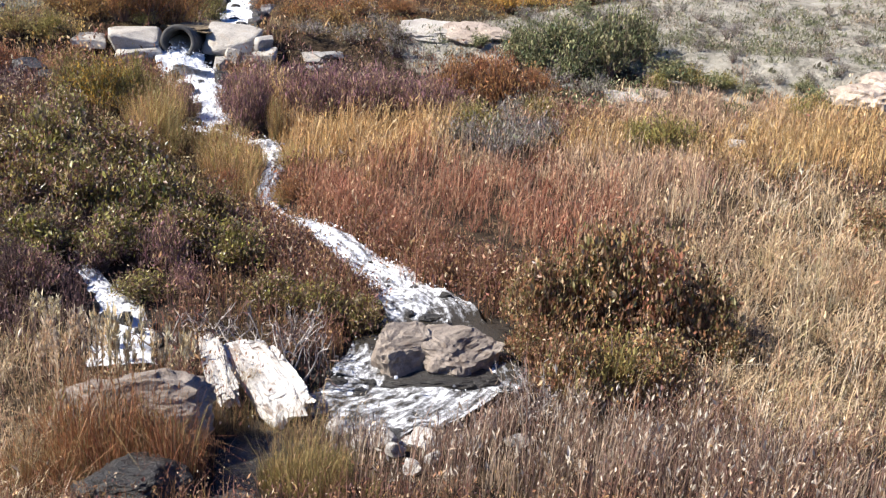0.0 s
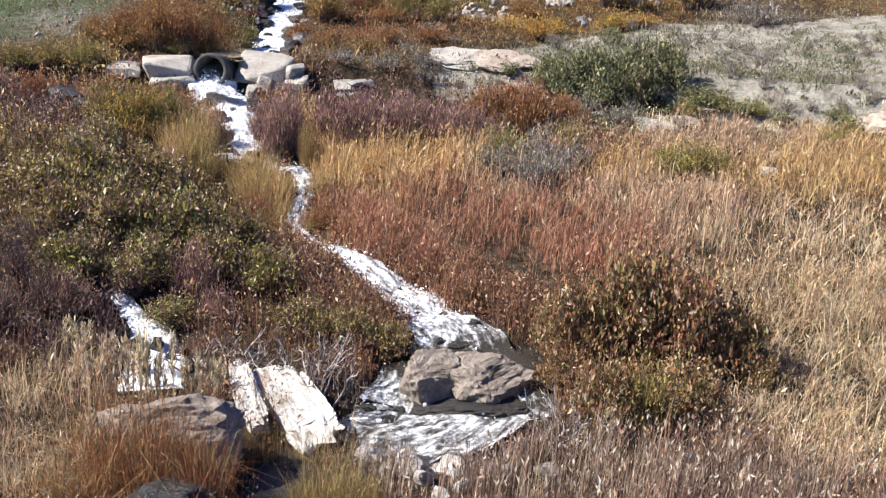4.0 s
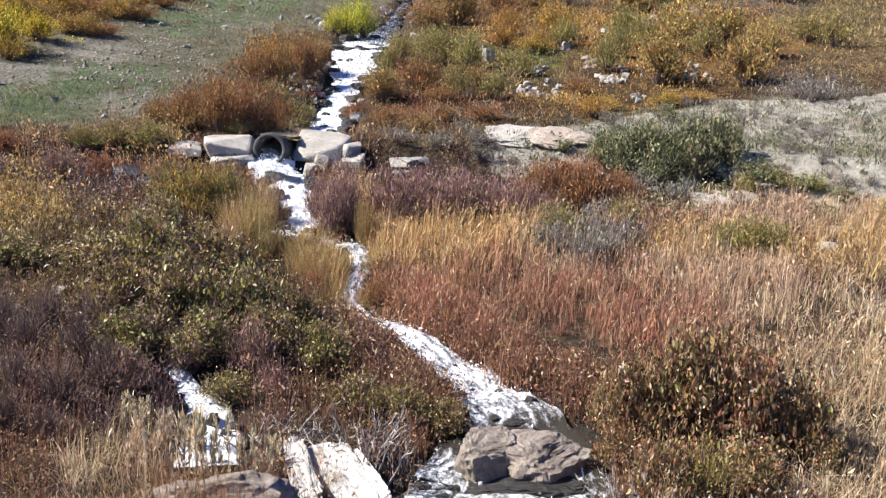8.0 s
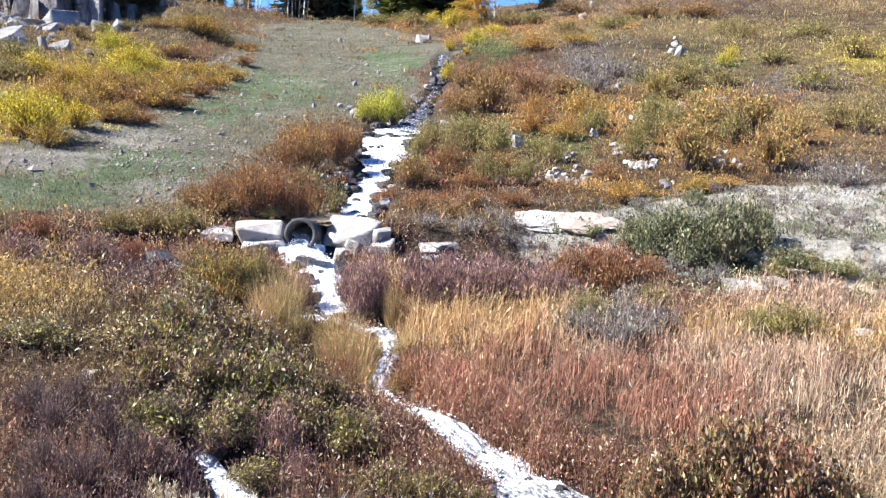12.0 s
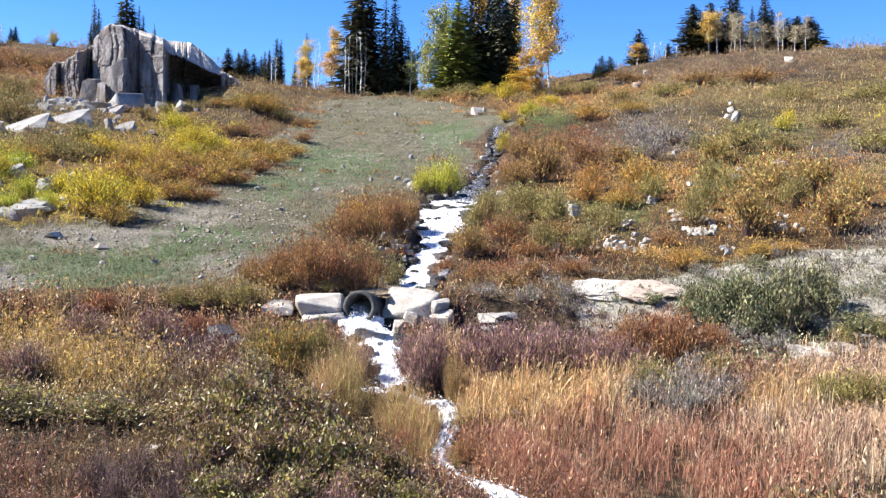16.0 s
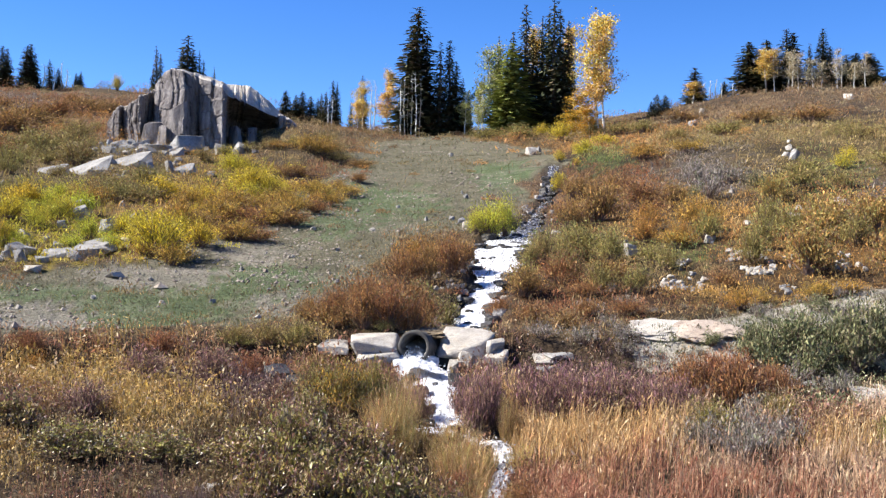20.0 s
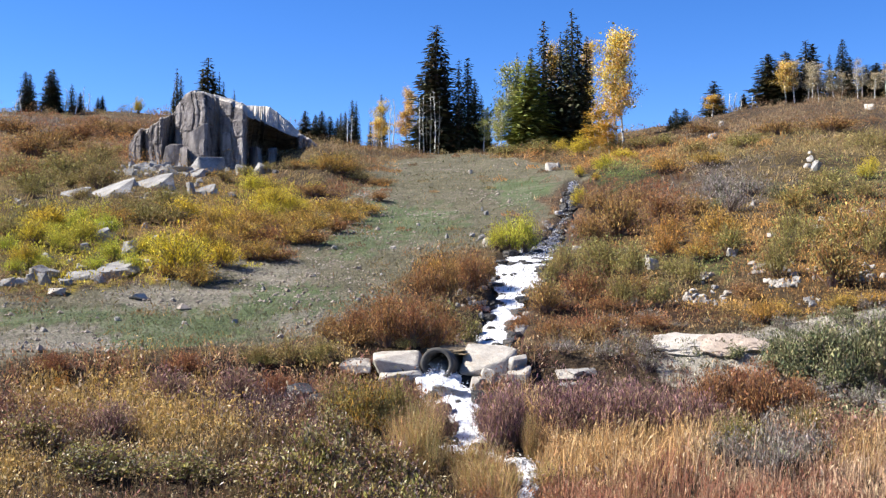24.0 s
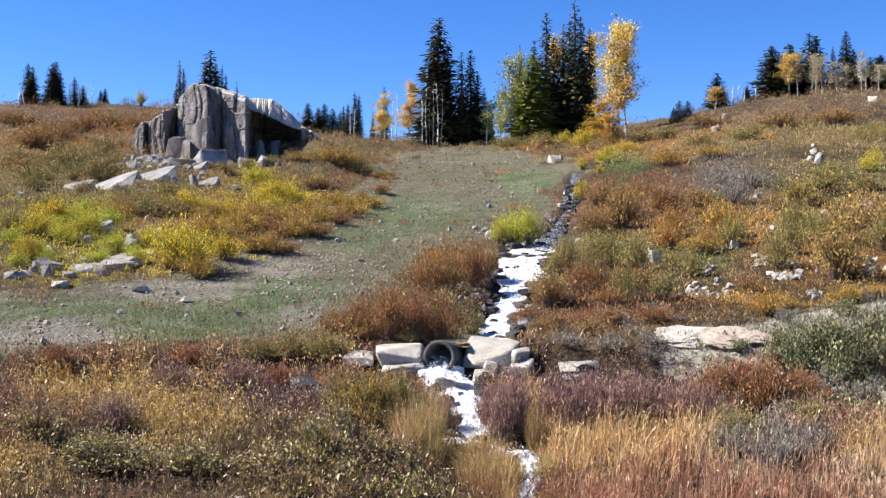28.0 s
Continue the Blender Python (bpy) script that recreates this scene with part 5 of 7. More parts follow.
# ---- rocks ----
def rock_mesh(name, seed, mat, subdiv=4, cuts=10, flat=0.6, rough=0.06, boxy=1.0):
    """A faceted boulder about 2 wide and 1 high, its base sunk below zero."""
    rng = rng_of(seed)
    bm = bmesh.new()
    bmesh.ops.create_icosphere(bm, subdivisions=subdiv, radius=1.0)
    v = np.array([p.co for p in bm.verts])
    v = np.sign(v) * np.abs(v) ** boxy
    for k in range(cuts):
        nrm = unit(rng.normal(size=3) * [1, 1, 0.8])
        d = rng.uniform(flat, 0.95) * np.abs(v @ nrm).max()
        over = np.maximum(v @ nrm - d, 0)
        v = v - over[:, None] * nrm * 0.96
    for s, a in ((2.1, 0.8), (5.3, 0.5), (11.0, 0.3)):
        off = np.array([noise.noise(Vector(p) * s + Vector((seed, 3.1, 7.7))) for p in v])
        v = v * (1 + off[:, None] * rough * a * 2)
    v[:, :2] /= np.abs(v[:, :2]).max(0)
    v[:, 2] = (v[:, 2] - v[:, 2].min()) / np.ptp(v[:, 2]) * 1.3 - 0.3
    for p, co in zip(bm.verts, v):
        p.co = co
    me = bpy.data.meshes.new(name)
    bm.to_mesh(me)
    bm.free()
    me.materials.append(mat)
    return me


def hull_mesh(name, points, mat, bevel=0.0):
    """The convex hull of points, its edges a little worn."""
    bm = bmesh.new()
    bmesh.ops.convex_hull(bm, input=[bm.verts.new(p) for p in points])
    bmesh.ops.delete(bm, geom=[v for v in bm.verts if not v.link_faces], context="VERTS")
    bmesh.ops.dissolve_limit(bm, angle_limit=radians(9), verts=bm.verts, edges=bm.edges)
    if bevel:
        bmesh.ops.bevel(bm, geom=bm.edges[:], offset=bevel, segments=1, affect="EDGES")
    bmesh.ops.triangulate(bm, faces=[f for f in bm.faces if len(f.verts) > 4])
    me = bpy.data.meshes.new(name)
    bm.to_mesh(me)
    bm.free()
    me.materials.append(mat)
    return me


def broken_rock(name, seed, mat, count=15, boxy=0.6, bevel=0.02):
    """An angular broken stone about 2 wide and 1 high, its base below zero."""
    rng = rng_of(seed)
    v = unit(rng.normal(size=(count, 3)))
    v = np.sign(v) * np.abs(v) ** boxy * rng.uniform(0.75, 1.0, (count, 1))
    v[:, :2] /= np.abs(v[:, :2]).max(0)
    v[:, 2] = (v[:, 2] - v[:, 2].min()) / np.ptp(v[:, 2]) * 1.4 - 0.4
    return hull_mesh(name, v, mat, bevel)


def set_rock(name, me, x, y, half, high, turn, label, category="rock", deep=0.9, sink=0.0, tilt=(0, 0), group=""):
    ob = new(name, me)
    z = float(ground(x, y)) - sink
    ob.matrix_world = pose(x, y, z, tilt[0], tilt[1], turn) @ Matrix.Diagonal((half, half * deep, high, 1))
    return tagged(ob, label, category, group)


rng = rng_of(76)
RUBBLE = []
for x, y, wide, deep_by, n in HEAPS:
    for k in range(int(n * 1.2)):
        out, back, half = rng.normal(0, wide), rng.normal(0, deep_by), rng.uniform(0.35, 1.5) * 0.0029 * math.hypot(x, y)
        r = math.hypot(x, y)
        RUBBLE.append((x + (out * y + back * x) / r, y + (back * y - out * x) / r, half, half * rng.uniform(0.8, 1.5)))
WET_STONES, BANK_STONES = [], []
line = spread_course(UPPER, 0.1)[0]
for k in range(150):
    x, y, half, d = line[int(len(line) * rng.uniform(0.02, 0.97) ** 0.55)]
    edge = rng.uniform() < 0.4
    off = half * (rng.choice([-1, 1]) * rng.uniform(0.85, 1.15) if edge else rng.uniform(-0.8, 0.8))
    size = (rng.uniform(0.14, 0.36) if edge else rng.uniform(0.07, 0.22)) * (0.7 + 0.006 * y)
    WET_STONES.append((x + off, y, size * rng.uniform(0.8, 1.5), size * rng.uniform(0.6, 1.1)))
for k in range(30):
    x, y, half, d = line[int(len(line) * rng.uniform(0.2, 0.95))]
    size = rng.uniform(0.1, 0.26)
    BANK_STONES.append((x + rng.choice([-1, -1, 1]) * (half + rng.uniform(0.15, 0.6)), y, size, size * rng.uniform(0.8, 1.3)))
rng = rng_of(77)
SMALL_PALE = [broken_rock("stone", 100 + k, (PALE_GRANITE, LIGHT_GRANITE)[k % 2]) for k in range(8)]
SMALL_BANK = [rock_mesh("rock_ledge", 130 + k, (BANK_ROCK, PALE_GRANITE, BANK_ROCK)[k], 4, 8, 0.65, 0.12, 0.8) for k in range(3)]
SMALL_GREY = [rock_mesh("stone", 110 + k, (PALE_GRANITE, GREY_GRANITE)[k % 2], 3, 10, 0.55, 0.08, 0.45) for k in range(6)]
SMALL_SLAB = [broken_rock("slab", 150 + k, (LIGHT_GRANITE, LIGHT_GRANITE, GREY_GRANITE)[k % 3], 18, 0.45, 0.03) for k in range(8)]
SMALL_WHITE = [rock_mesh("white_stone", 160 + k, WHITE_GRANITE, 3, 12, 0.5, 0.08, 0.7) for k in range(3)]
SMALL_WET = [rock_mesh("wet_stone", 120 + k, WET_ROCK, 3, 9, 0.6, 0.09, 0.75) for k in range(4)]
for rows, name, label, group, stock in (
    (FIELD_STONES, "field_stone", "pale granite stone lying among the autumn shrubs", "stones on the slope", SMALL_PALE),
    (RUBBLE, "rubble_stone", "pale angular granite stone in a rubble heap", "rubble stones", SMALL_PALE + SMALL_GREY),
    (TALUS, "talus_block", "pale flat granite block fallen below the outcrop", "talus blocks", SMALL_SLAB),
    (WET_STONES, "wet_stone", "dark wet stone in the white cascade", "wet stones", SMALL_WET),
    (BANK_STONES, "bank_stone", "grey granite stone on the cascade's bank", "bank stones", SMALL_GREY),
    (BEDROCK, "bedrock_knob", "pale weathered bedrock in the sandy bank", "bedrock knobs", SMALL_BANK),
    (LEDGES, "rock_ledge", "pale weathered granite ledge in the sandy bank", "bank ledges", SMALL_BANK),
    (BROOK_STONES, "brook_stone", "dark wet stone in the brook", "brook stones", SMALL_WET),
    (WHITE_STONES, "white_stone", "white sunlit stone among reddish dry stalks", "white stones", SMALL_WHITE),
    (FLAT_STONES, "flat_stone", "flat pale granite stone lying in the meadow", "flat stones", SMALL_PALE),
):
    for x, y, half, high in rows:
        if name in ("flat_stone", "rock_ledge", "bedrock_knob"):
            high = high * 0.65
        set_rock(name, stock[rng.integers(len(stock))], x, y, half, high, 0 if name == "rock_ledge" else rng.uniform(0, 360), label, deep=rng.uniform(0.7, 1.1), sink=-0.1 if name == "wet_stone" else 0.0, tilt=rng.uniform(-22, 22, 2) + (12, -6) if name in ("talus_block", "rubble_stone") else (15, 0) if name == "rock_ledge" else (0, 0), group=group)

CULVERT_LOOKS = ("long pale granite slab beside the culvert mouth", "rounded pale granite stone below the slab", "large white granite slab over the culvert", "pale granite block stacked beside the culvert")
for k, (x, y, half, high) in enumerate(CULVERT_STONES):
    me = broken_rock("culvert_stone", 140 + k, WET_ROCK if k == 9 else PALE_GRANITE, 20, 0.38, 0.05)
    set_rock("culvert_stone", me, x, y, half, high, (0, 8, -12, 30, 70, 15, -20, 50, 0, 20, 0, 40)[k], CULVERT_LOOKS[min(k, 3)] if k != 9 else "dark wet stone under the culvert rocks", deep=(0.6, 0.6, 0.7)[k] if k < 3 else 0.85, tilt=((14, 4), (20, -4), (24, 6), (18, 0))[min(k, 3)], group="culvert stones")

for x, y, half, high, turn, tilt in TALUS_SLABS:
    set_rock("talus_slab", SMALL_SLAB[int(abs(turn)) % 2], x, y, half, high, turn, "big tilted pale granite slab below the outcrop", deep=0.75, tilt=tilt, group="talus blocks")

BED_LOOKS = (
    (TAN_GRANITE, "big grey-tan granite boulder splitting the stream", 10, 0.8), (TAN_GRANITE, "brown granite boulder leaning on a grey one midstream", 40, 0.8),
    (WET_ROCK, "dark wet stone at the boulder's foot", 0, 0.8), (WET_ROCK, "dark wet stone at the stream's edge", 0, 0.8),
    (WHITE_GRANITE, "white sunlit granite slab leaning into the water", 28, 0.2), (WHITE_GRANITE, "broad white granite slab with dark cracks", 38, 0.33),
    (TAN_GRANITE, "rounded grey-brown boulder with rust grass before it", 5, 0.5), (WET_ROCK, "black wet boulder at the outflow", 0, 0.8), (WET_ROCK, "small black wet rock in the outflow", 30, 0.8),
    (WET_ROCK, "dark wet stone below the rapids", 0, 0.6), (PALE_GRANITE, "pale stone among reddish dry stalks", 0, 0.7), (WET_ROCK, "dark stone in the rapids", 0, 0.7),
    # the dark ledge stands in for the wet, shaded undercut of both boulders
    (WET_ROCK, "dark ledge added for the midstream boulders' wet, shaded undercut", 0, 0.5), (WET_ROCK, "black wet stone parting the rapids", 20, 0.7))
SLABS = {4: (0.37, 10.95, 0.85, 0.22, -83), 5: (0.88, 10.75, 0.98, 0.22, -73)}
for k, ((x, y, half, high), (mat, label, turn, deep)) in enumerate(zip(BED_STONES, BED_LOOKS)):
    me = rock_mesh("boulder", 170 + k, mat, 5, 7 if k in (4, 5) else 9, 0.66, 0.14 if k in (4, 5) else 0.08, 0.35 if k in (4, 5) else 0.62 if k < 2 else 0.72)
    if k in SLABS:
        x, y, half, high, turn = SLABS[k]
        set_rock("boulder", me, x, y, half, high, turn, label, "boulder", deep, tilt=(16, 6), group="boulders in the stream")
    else:
        set_rock("boulder", me, x, y, half, high * 0.85, turn, label, "boulder", deep, group="boulders in the stream")


# ---- the culvert ----
def culvert():
    n = Nodes("grey culvert concrete")
    n.bump(n.noise(40), 0.4, 0.01)
    mat = n.finish(n.ramp(n.noise(5, 6), ((0.3, (0.035, 0.033, 0.031)), (0.7, (0.1, 0.094, 0.085)))), 0.8)
    top = tagged(new("culvert_pipe"), "grey round culvert pipe with water pouring out", "culvert")
    mouth = Vector((-0.09, 24.8, 2.47))
    top.matrix_world = look(mouth, mouth + Vector((0.42, 1.6, -0.16)))
    a = np.linspace(0, 2 * np.pi, 41)[:-1]
    prof = [(0.3, -3.0), (0.3, -0.02), (0.315, 0.0), (0.385, 0.0), (0.4, -0.02), (0.4, -0.12), (0.375, -0.14)]
    for k in range(14):
        prof += [(0.375, -0.16 - k * 0.16), (0.39, -0.2 - k * 0.16), (0.39, -0.26 - k * 0.16), (0.375, -0.3 - k * 0.16)]
    p = np.array(prof)
    # local -z runs up the pipe, so the mouth lies at z = 0
    v = np.stack([np.outer(p[:, 0], np.cos(a)), np.outer(p[:, 0], np.sin(a)), np.repeat(p[:, 1:], len(a), 1)], -1).reshape(-1, 3)
    m = len(a)
    i, j = np.meshgrid(np.arange(len(p) - 1), np.arange(m), indexing="ij")
    q = np.stack([i * m + j, i * m + (j + 1) % m, (i + 1) * m + (j + 1) % m, (i + 1) * m + j], -1).reshape(-1, 4)
    part("pipe_wall", mesh_of("pipe_wall", v, [q], mat, None, True), top)


culvert()
# the earth of the bench that covers the pipe
n = Nodes("bench earth")
n.bump(n.noise(8, 8, 0.7), 0.8, 0.08)
EARTH = n.finish(n.ramp(n.noise(5, 7, 0.7), ((0.3, (0.06, 0.045, 0.03)), (0.6, (0.2, 0.15, 0.09)), (0.75, (0.34, 0.28, 0.2)))), 0.9)
cover_me = rock_mesh("earth_bank", 199, EARTH, 4, 3, 0.85, 0.16)
bank = new("earth_bank", cover_me)
bank.matrix_world = pose(0.4, 26.6, 2.6, 0, 0, -14) @ Matrix.Diagonal((0.95, 1.5, 0.25, 1))
tagged(bank, "bank of brown earth over the culvert pipe", "bank", kind="structure")


# ---- grass ----
def eye_cap(x, y):
    """Plants on the near bank of the water stay low: how high they may grow."""
    r = np.hypot(x, y)
    ux, uy = x / r, y / r
    z0 = hill(x, y)
    cap = np.full(np.shape(x), 9.0)
    for d in (0.3, 0.6, 0.9, 1.3, 1.8, 2.4, 3.2):
        px, py = x + ux * d, y + uy * d
        wet = np.minimum.reduce([to_course(px, py, c)[0] for c in OPEN_WATER]) < 0.0
        rise = (hill(px, py) - z0) + d * (EYE[2] - z0) / r * 1.0
        cap = np.where(wet, np.minimum(cap, np.maximum(rise, 0.2)), cap)
    return cap


GRASSES = {
    # kind: palette, height, spread of height, lean, label
    "gold": (((4, (0.69, 0.46, 0.196)), (2, (0.782, 0.586, 0.322)), (1, (0.483, 0.356, 0.149)), (2, (0.552, 0.31, 0.149))), 0.46, 0.2, 0.42, "tall golden meadow grass gone to seed"),
    "red": (((4, (0.475, 0.207, 0.124)), (4, (0.613, 0.365, 0.218)), (1, (0.336, 0.128, 0.0791)), (1, (0.633, 0.455, 0.267))), 0.44, 0.19, 0.4, "tall rust-red meadow grass"),
    "pink": (((3, (0.69, 0.448, 0.299)), (2, (0.759, 0.564, 0.368)), (1, (0.517, 0.287, 0.207)), (1, (0.391, 0.23, 0.184))), 0.42, 0.18, 0.42, "pinkish-tan meadow grass"),
    "tan": (((4, (0.713, 0.529, 0.31)), (2, (0.85, 0.69, 0.46)), (2, (0.506, 0.333, 0.196)), (1, (0.483, 0.437, 0.218)), (2, (0.575, 0.345, 0.218)), (1, (0.828, 0.736, 0.575))), 0.36, 0.18, 1.0, "straw-coloured dry grass, partly flattened"),
    "purple": (((3, (0.21, 0.121, 0.113)), (2, (0.274, 0.169, 0.153)), (1, (0.371, 0.266, 0.21)), (2, (0.129, 0.0806, 0.0685))), 0.36, 0.15, 0.3, "purple-brown twiggy herbs gone dry"),
    "dull": (((3, (0.238, 0.162, 0.0714)), (2, (0.295, 0.181, 0.0952)), (1, (0.457, 0.343, 0.172)), (2, (0.247, 0.124, 0.0859)), (1, (0.143, 0.0952, 0.0571))), 0.34, 0.13, 0.35, "olive-brown meadow undergrowth"),
    "goldherb": (((3, (0.756, 0.54, 0.162)), (2, (0.648, 0.513, 0.135)), (1, (0.85, 0.702, 0.378)), (1, (0.459, 0.297, 0.135))), 0.42, 0.15, 0.35, "golden-yellow meadow herbs and low willow"),
    "rustherb": (((3, (0.567, 0.27, 0.149)), (2, (0.675, 0.392, 0.203)), (1, (0.405, 0.216, 0.162)), (1, (0.756, 0.567, 0.297))), 0.38, 0.14, 0.3, "rust-coloured meadow herbs gone dry"),
    "green": (((3, (0.2, 0.25, 0.12)), (2, (0.36, 0.37, 0.2)), (1, (0.5, 0.44, 0.27))), 0.16, 0.06, 0.5, "short green turf in the meadow"),
    "stalk": (((3, (0.36, 0.21, 0.165)), (3, (0.22, 0.13, 0.11)), (2, (0.56, 0.43, 0.31))), 0.46, 0.17, 0.26, "reddish stalks with pale seed heads"),
    "mixed": (((3, (0.46, 0.3, 0.13)), (3, (0.38, 0.19, 0.12)), (2, (0.3, 0.18, 0.15)), (1, (0.38, 0.3, 0.11)), (1, (0.2, 0.13, 0.09))), 0.38, 0.15, 0.3, "mixed gold and rust meadow grass"),
}
HERBS = ("goldherb", "rustherb", "mixed", "dull", "purple", "green")
ALL_SHRUBS = {"lime": LIME_SHRUBS, "yellow": YELLOW_SHRUBS, "gold": GOLD_SHRUBS, "rust": RUST_SHRUBS, "olive": OLIVE_SHRUBS, "amber": AMBER_SHRUBS, "green": GREEN_SHRUBS, "grey": GREY_SHRUBS + SAND_TUFTS + SAND_TUFTS_B,
              "purple": PURPLE_SHRUBS, "red": RED_SHRUBS, "leafy": LEAFY_SHRUBS, "brown": BROWN_SHRUBS, "tuft": GOLD_TUFTS + RUST_TUFTS + GREEN_TUFTS + REED_TUFTS + BARE_TWIGS + THICKET, "stone": BED_STONES + WHITE_STONES + FLAT_STONES + CULVERT_STONES + TALUS + [(x, y, min(2 * wide, 1.2), 0.3) for x, y, wide, d, n in HEAPS] + [row[:4] for row in TALUS_SLABS] + [(0.33, 11.4, 0.35, 0.3), (0.42, 10.5, 0.35, 0.3), (0.75, 11.2, 0.5, 0.3), (0.95, 10.5, 0.5, 0.3), (1.1, 10.1, 0.4, 0.3)]}


def crowded(x, y):
    """How far a place lies under a shrub (1), and how high grass before a shrub may grow."""
    under, cap = np.zeros(np.shape(x)), np.full(np.shape(x), 9.0)
    r = np.hypot(x, y)
    for rows in ALL_SHRUBS.values():
        for sx, sy, half, high in rows:
            dx, dy = x - sx, y - sy
            under = np.maximum(under, 1 - smooth(0.55 * half, 0.95 * half, np.hypot(dx, dy)))
            across = np.abs(dx * y - dy * x) / r
            before = -(dx * x + dy * y) / r
            cap = np.where((across < half) & (before > 0) & (before < half + 1.2), np.minimum(cap, 0.2 + 0.55 * high + 0.2 * before), cap)
    return under, cap


rng = rng_of(5)
N, PER = 13500, 20
az = np.radians(rng.uniform(-27, 41, N))
r = 6.2 + 19.4 * rng.uniform(0, 1, N) ** 0.85
cx, cy = np.sin(az) * r, np.cos(az) * r
# more of it along the banks
bank = np.concatenate([spread_course(c, 0.05)[0] for c in (LOWER[3:9],)])
bank = bank[rng.integers(0, len(bank), 2400)]
off = rng.uniform(0.05, 1.0, 2400) + bank[:, 2]
turn = rng.uniform(0, 6.283, 2400)
cx, cy = np.append(cx, bank[:, 0] + np.cos(turn) * off), np.append(cy, bank[:, 1] + np.sin(turn) * off)
N = len(cx)
under, bush_cap = crowded(cx, cy)
thick = rng.uniform(0, 1, N) < 0.72 + 0.4 * waves(cx, cy, 1.6, 14)
keep = (water_gap(cx, cy) > 0.03) & (rng.uniform(0, 1, N) > in_zone(SAND, cx, cy) * 0.93) & (rng.uniform(0, 1, N) > in_zone(TRACK, cx, cy) * 0.97)
keep &= (rng.uniform(0, 1, N) > under * 0.92) & thick
cx, cy, bush_cap = cx[keep], cy[keep], bush_cap[keep]
cap = np.minimum(eye_cap(cx, cy), bush_cap)
kind = patch_of(PATCHES, cx, cy, 8)
kinds = list(PATCHES) + ["mixed"]
kind[kind < 0] = len(kinds) - 1
drift = waves(cx, cy, 1.1, 12)
for k, name in enumerate(kinds):
    palette, tall, spread, lean, label = GRASSES[name]
    m = np.nonzero(kind == k)[0]
    if not len(m):
        continue
    c = len(m)
    clump_h = np.clip(rng.normal(tall, spread, c), 0.12, 1.1) * (1 + 0.2 * drift[m])
    clump_h = np.minimum(clump_h, cap[m] * rng.uniform(0.7, 1.5, c) * np.where(np.hypot(cx[m], cy[m]) < 10.2, 1.8, 1.0))
    clump_t = colours(rng, c, palette) * (1 + 0.15 * drift[m])[:, None]
    n = c * PER
    who = np.repeat(np.arange(c), PER)
    a, d = rng.uniform(0, 6.283, n), np.sqrt(rng.uniform(0, 1, n)) * (0.1 + 0.007 * np.hypot(cx[m], cy[m])[who])
    x, y = cx[m][who] + np.cos(a) * d, cy[m][who] + np.sin(a) * d
    base = np.stack([x, y, ground(x, y) - 0.02], 1)
    h = clump_h[who] * rng.uniform(0.5, 1.15, n)
    rr = np.hypot(x, y)
    tint = clump_t[who] * 0.5 + colours(rng, n, palette) * 0.5
    pile = Pile()
    if name in HERBS:
        few = rng.uniform(0, 1, n) < 0.68
        base, h, rr, tint = base[few], h[few], rr[few], tint[few]
        n = len(h)
        thin = rng.uniform(0, 1, n) < 0.55
        pile.put(*blades(rng, base[thin], h[thin], (0.004 + 0.0004 * rr[thin]), tint[thin] * 0.8, lean, (0.0, 0.0)))
        up = rng.uniform(0.1, 1.1, (2 * n, 1)) ** 0.8
        two = np.concatenate([base, base])
        spot = two + up * np.concatenate([h, h])[:, None] * [[0, 0, 1]] + rng.normal(0, 0.06, (2 * n, 3)) * [1, 1, 0.4]
        leafy = np.concatenate([tint, tint[::-1]]) * rng.uniform(0.7, 1.25, (2 * n, 1))
        leafy = np.where(rng.uniform(0, 1, (2 * n, 1)) < 0.07, [[0.66, 0.54, 0.34]], leafy)
        pile.put(*leaf_quads(rng, spot, 0.012 + 0.0024 * np.concatenate([rr, rr]), leafy, 0.7, 0.42))
        tagged(new("meadow_herbs", pile.mesh("meadow_herbs", GRASS)), label, "herbs", kind="stuff")
        continue
    pile.put(*blades(rng, base, h, (0.003 + 0.00042 * rr) * rng.uniform(0.4, 1.5, n), tint, lean, (0.06, -0.02)))
    some = rng.uniform(0, 1, n) < 0.45
    q = int(some.sum())
    spot = base[some] + rng.uniform(0.15, 0.95, (q, 1)) * h[some][:, None] * [[0.05, 0, 1]] + rng.normal(0, 0.05, (q, 3)) * [1, 1, 0.3]
    pile.put(*leaf_quads(rng, spot, 0.008 + 0.0027 * rr[some], tint[some] * rng.uniform(0.75, 1.1, (q, 1)), 0.9, 0.26))
    heads = rng.uniform(0, 1, n) < {"stalk": 0.45, "gold": 0.3, "pink": 0.35, "tan": 0.15, "red": 0.25, "purple": 0.3, "dull": 0.4, "mixed": 0.3}.get(name, 0.12)
    heads &= h > 0.2
    q = int(heads.sum())
    if q:
        top = base[heads] + h[heads][:, None] * [[0.05, 0, 0.92]] * rng.uniform(0.55, 1.05, (q, 1)) + rng.normal(0, 0.03, (q, 3))
        pale = colours(rng, q, ((2, (0.74, 0.64, 0.53)), (1, (0.6, 0.43, 0.32)))) if name == "stalk" else np.where(rng.uniform(0, 1, (q, 1)) < 0.25, [[0.6, 0.46, 0.28]], tint[heads] * 1.2)
        pile.put(*leaf_quads(rng, top, 0.045 + 0.0012 * rr[heads], np.minimum(pale, 0.85), 1.2, 0.3))
    tagged(new("meadow_grass", pile.mesh("meadow_grass", GRASS)), label, "grass", kind="stuff")


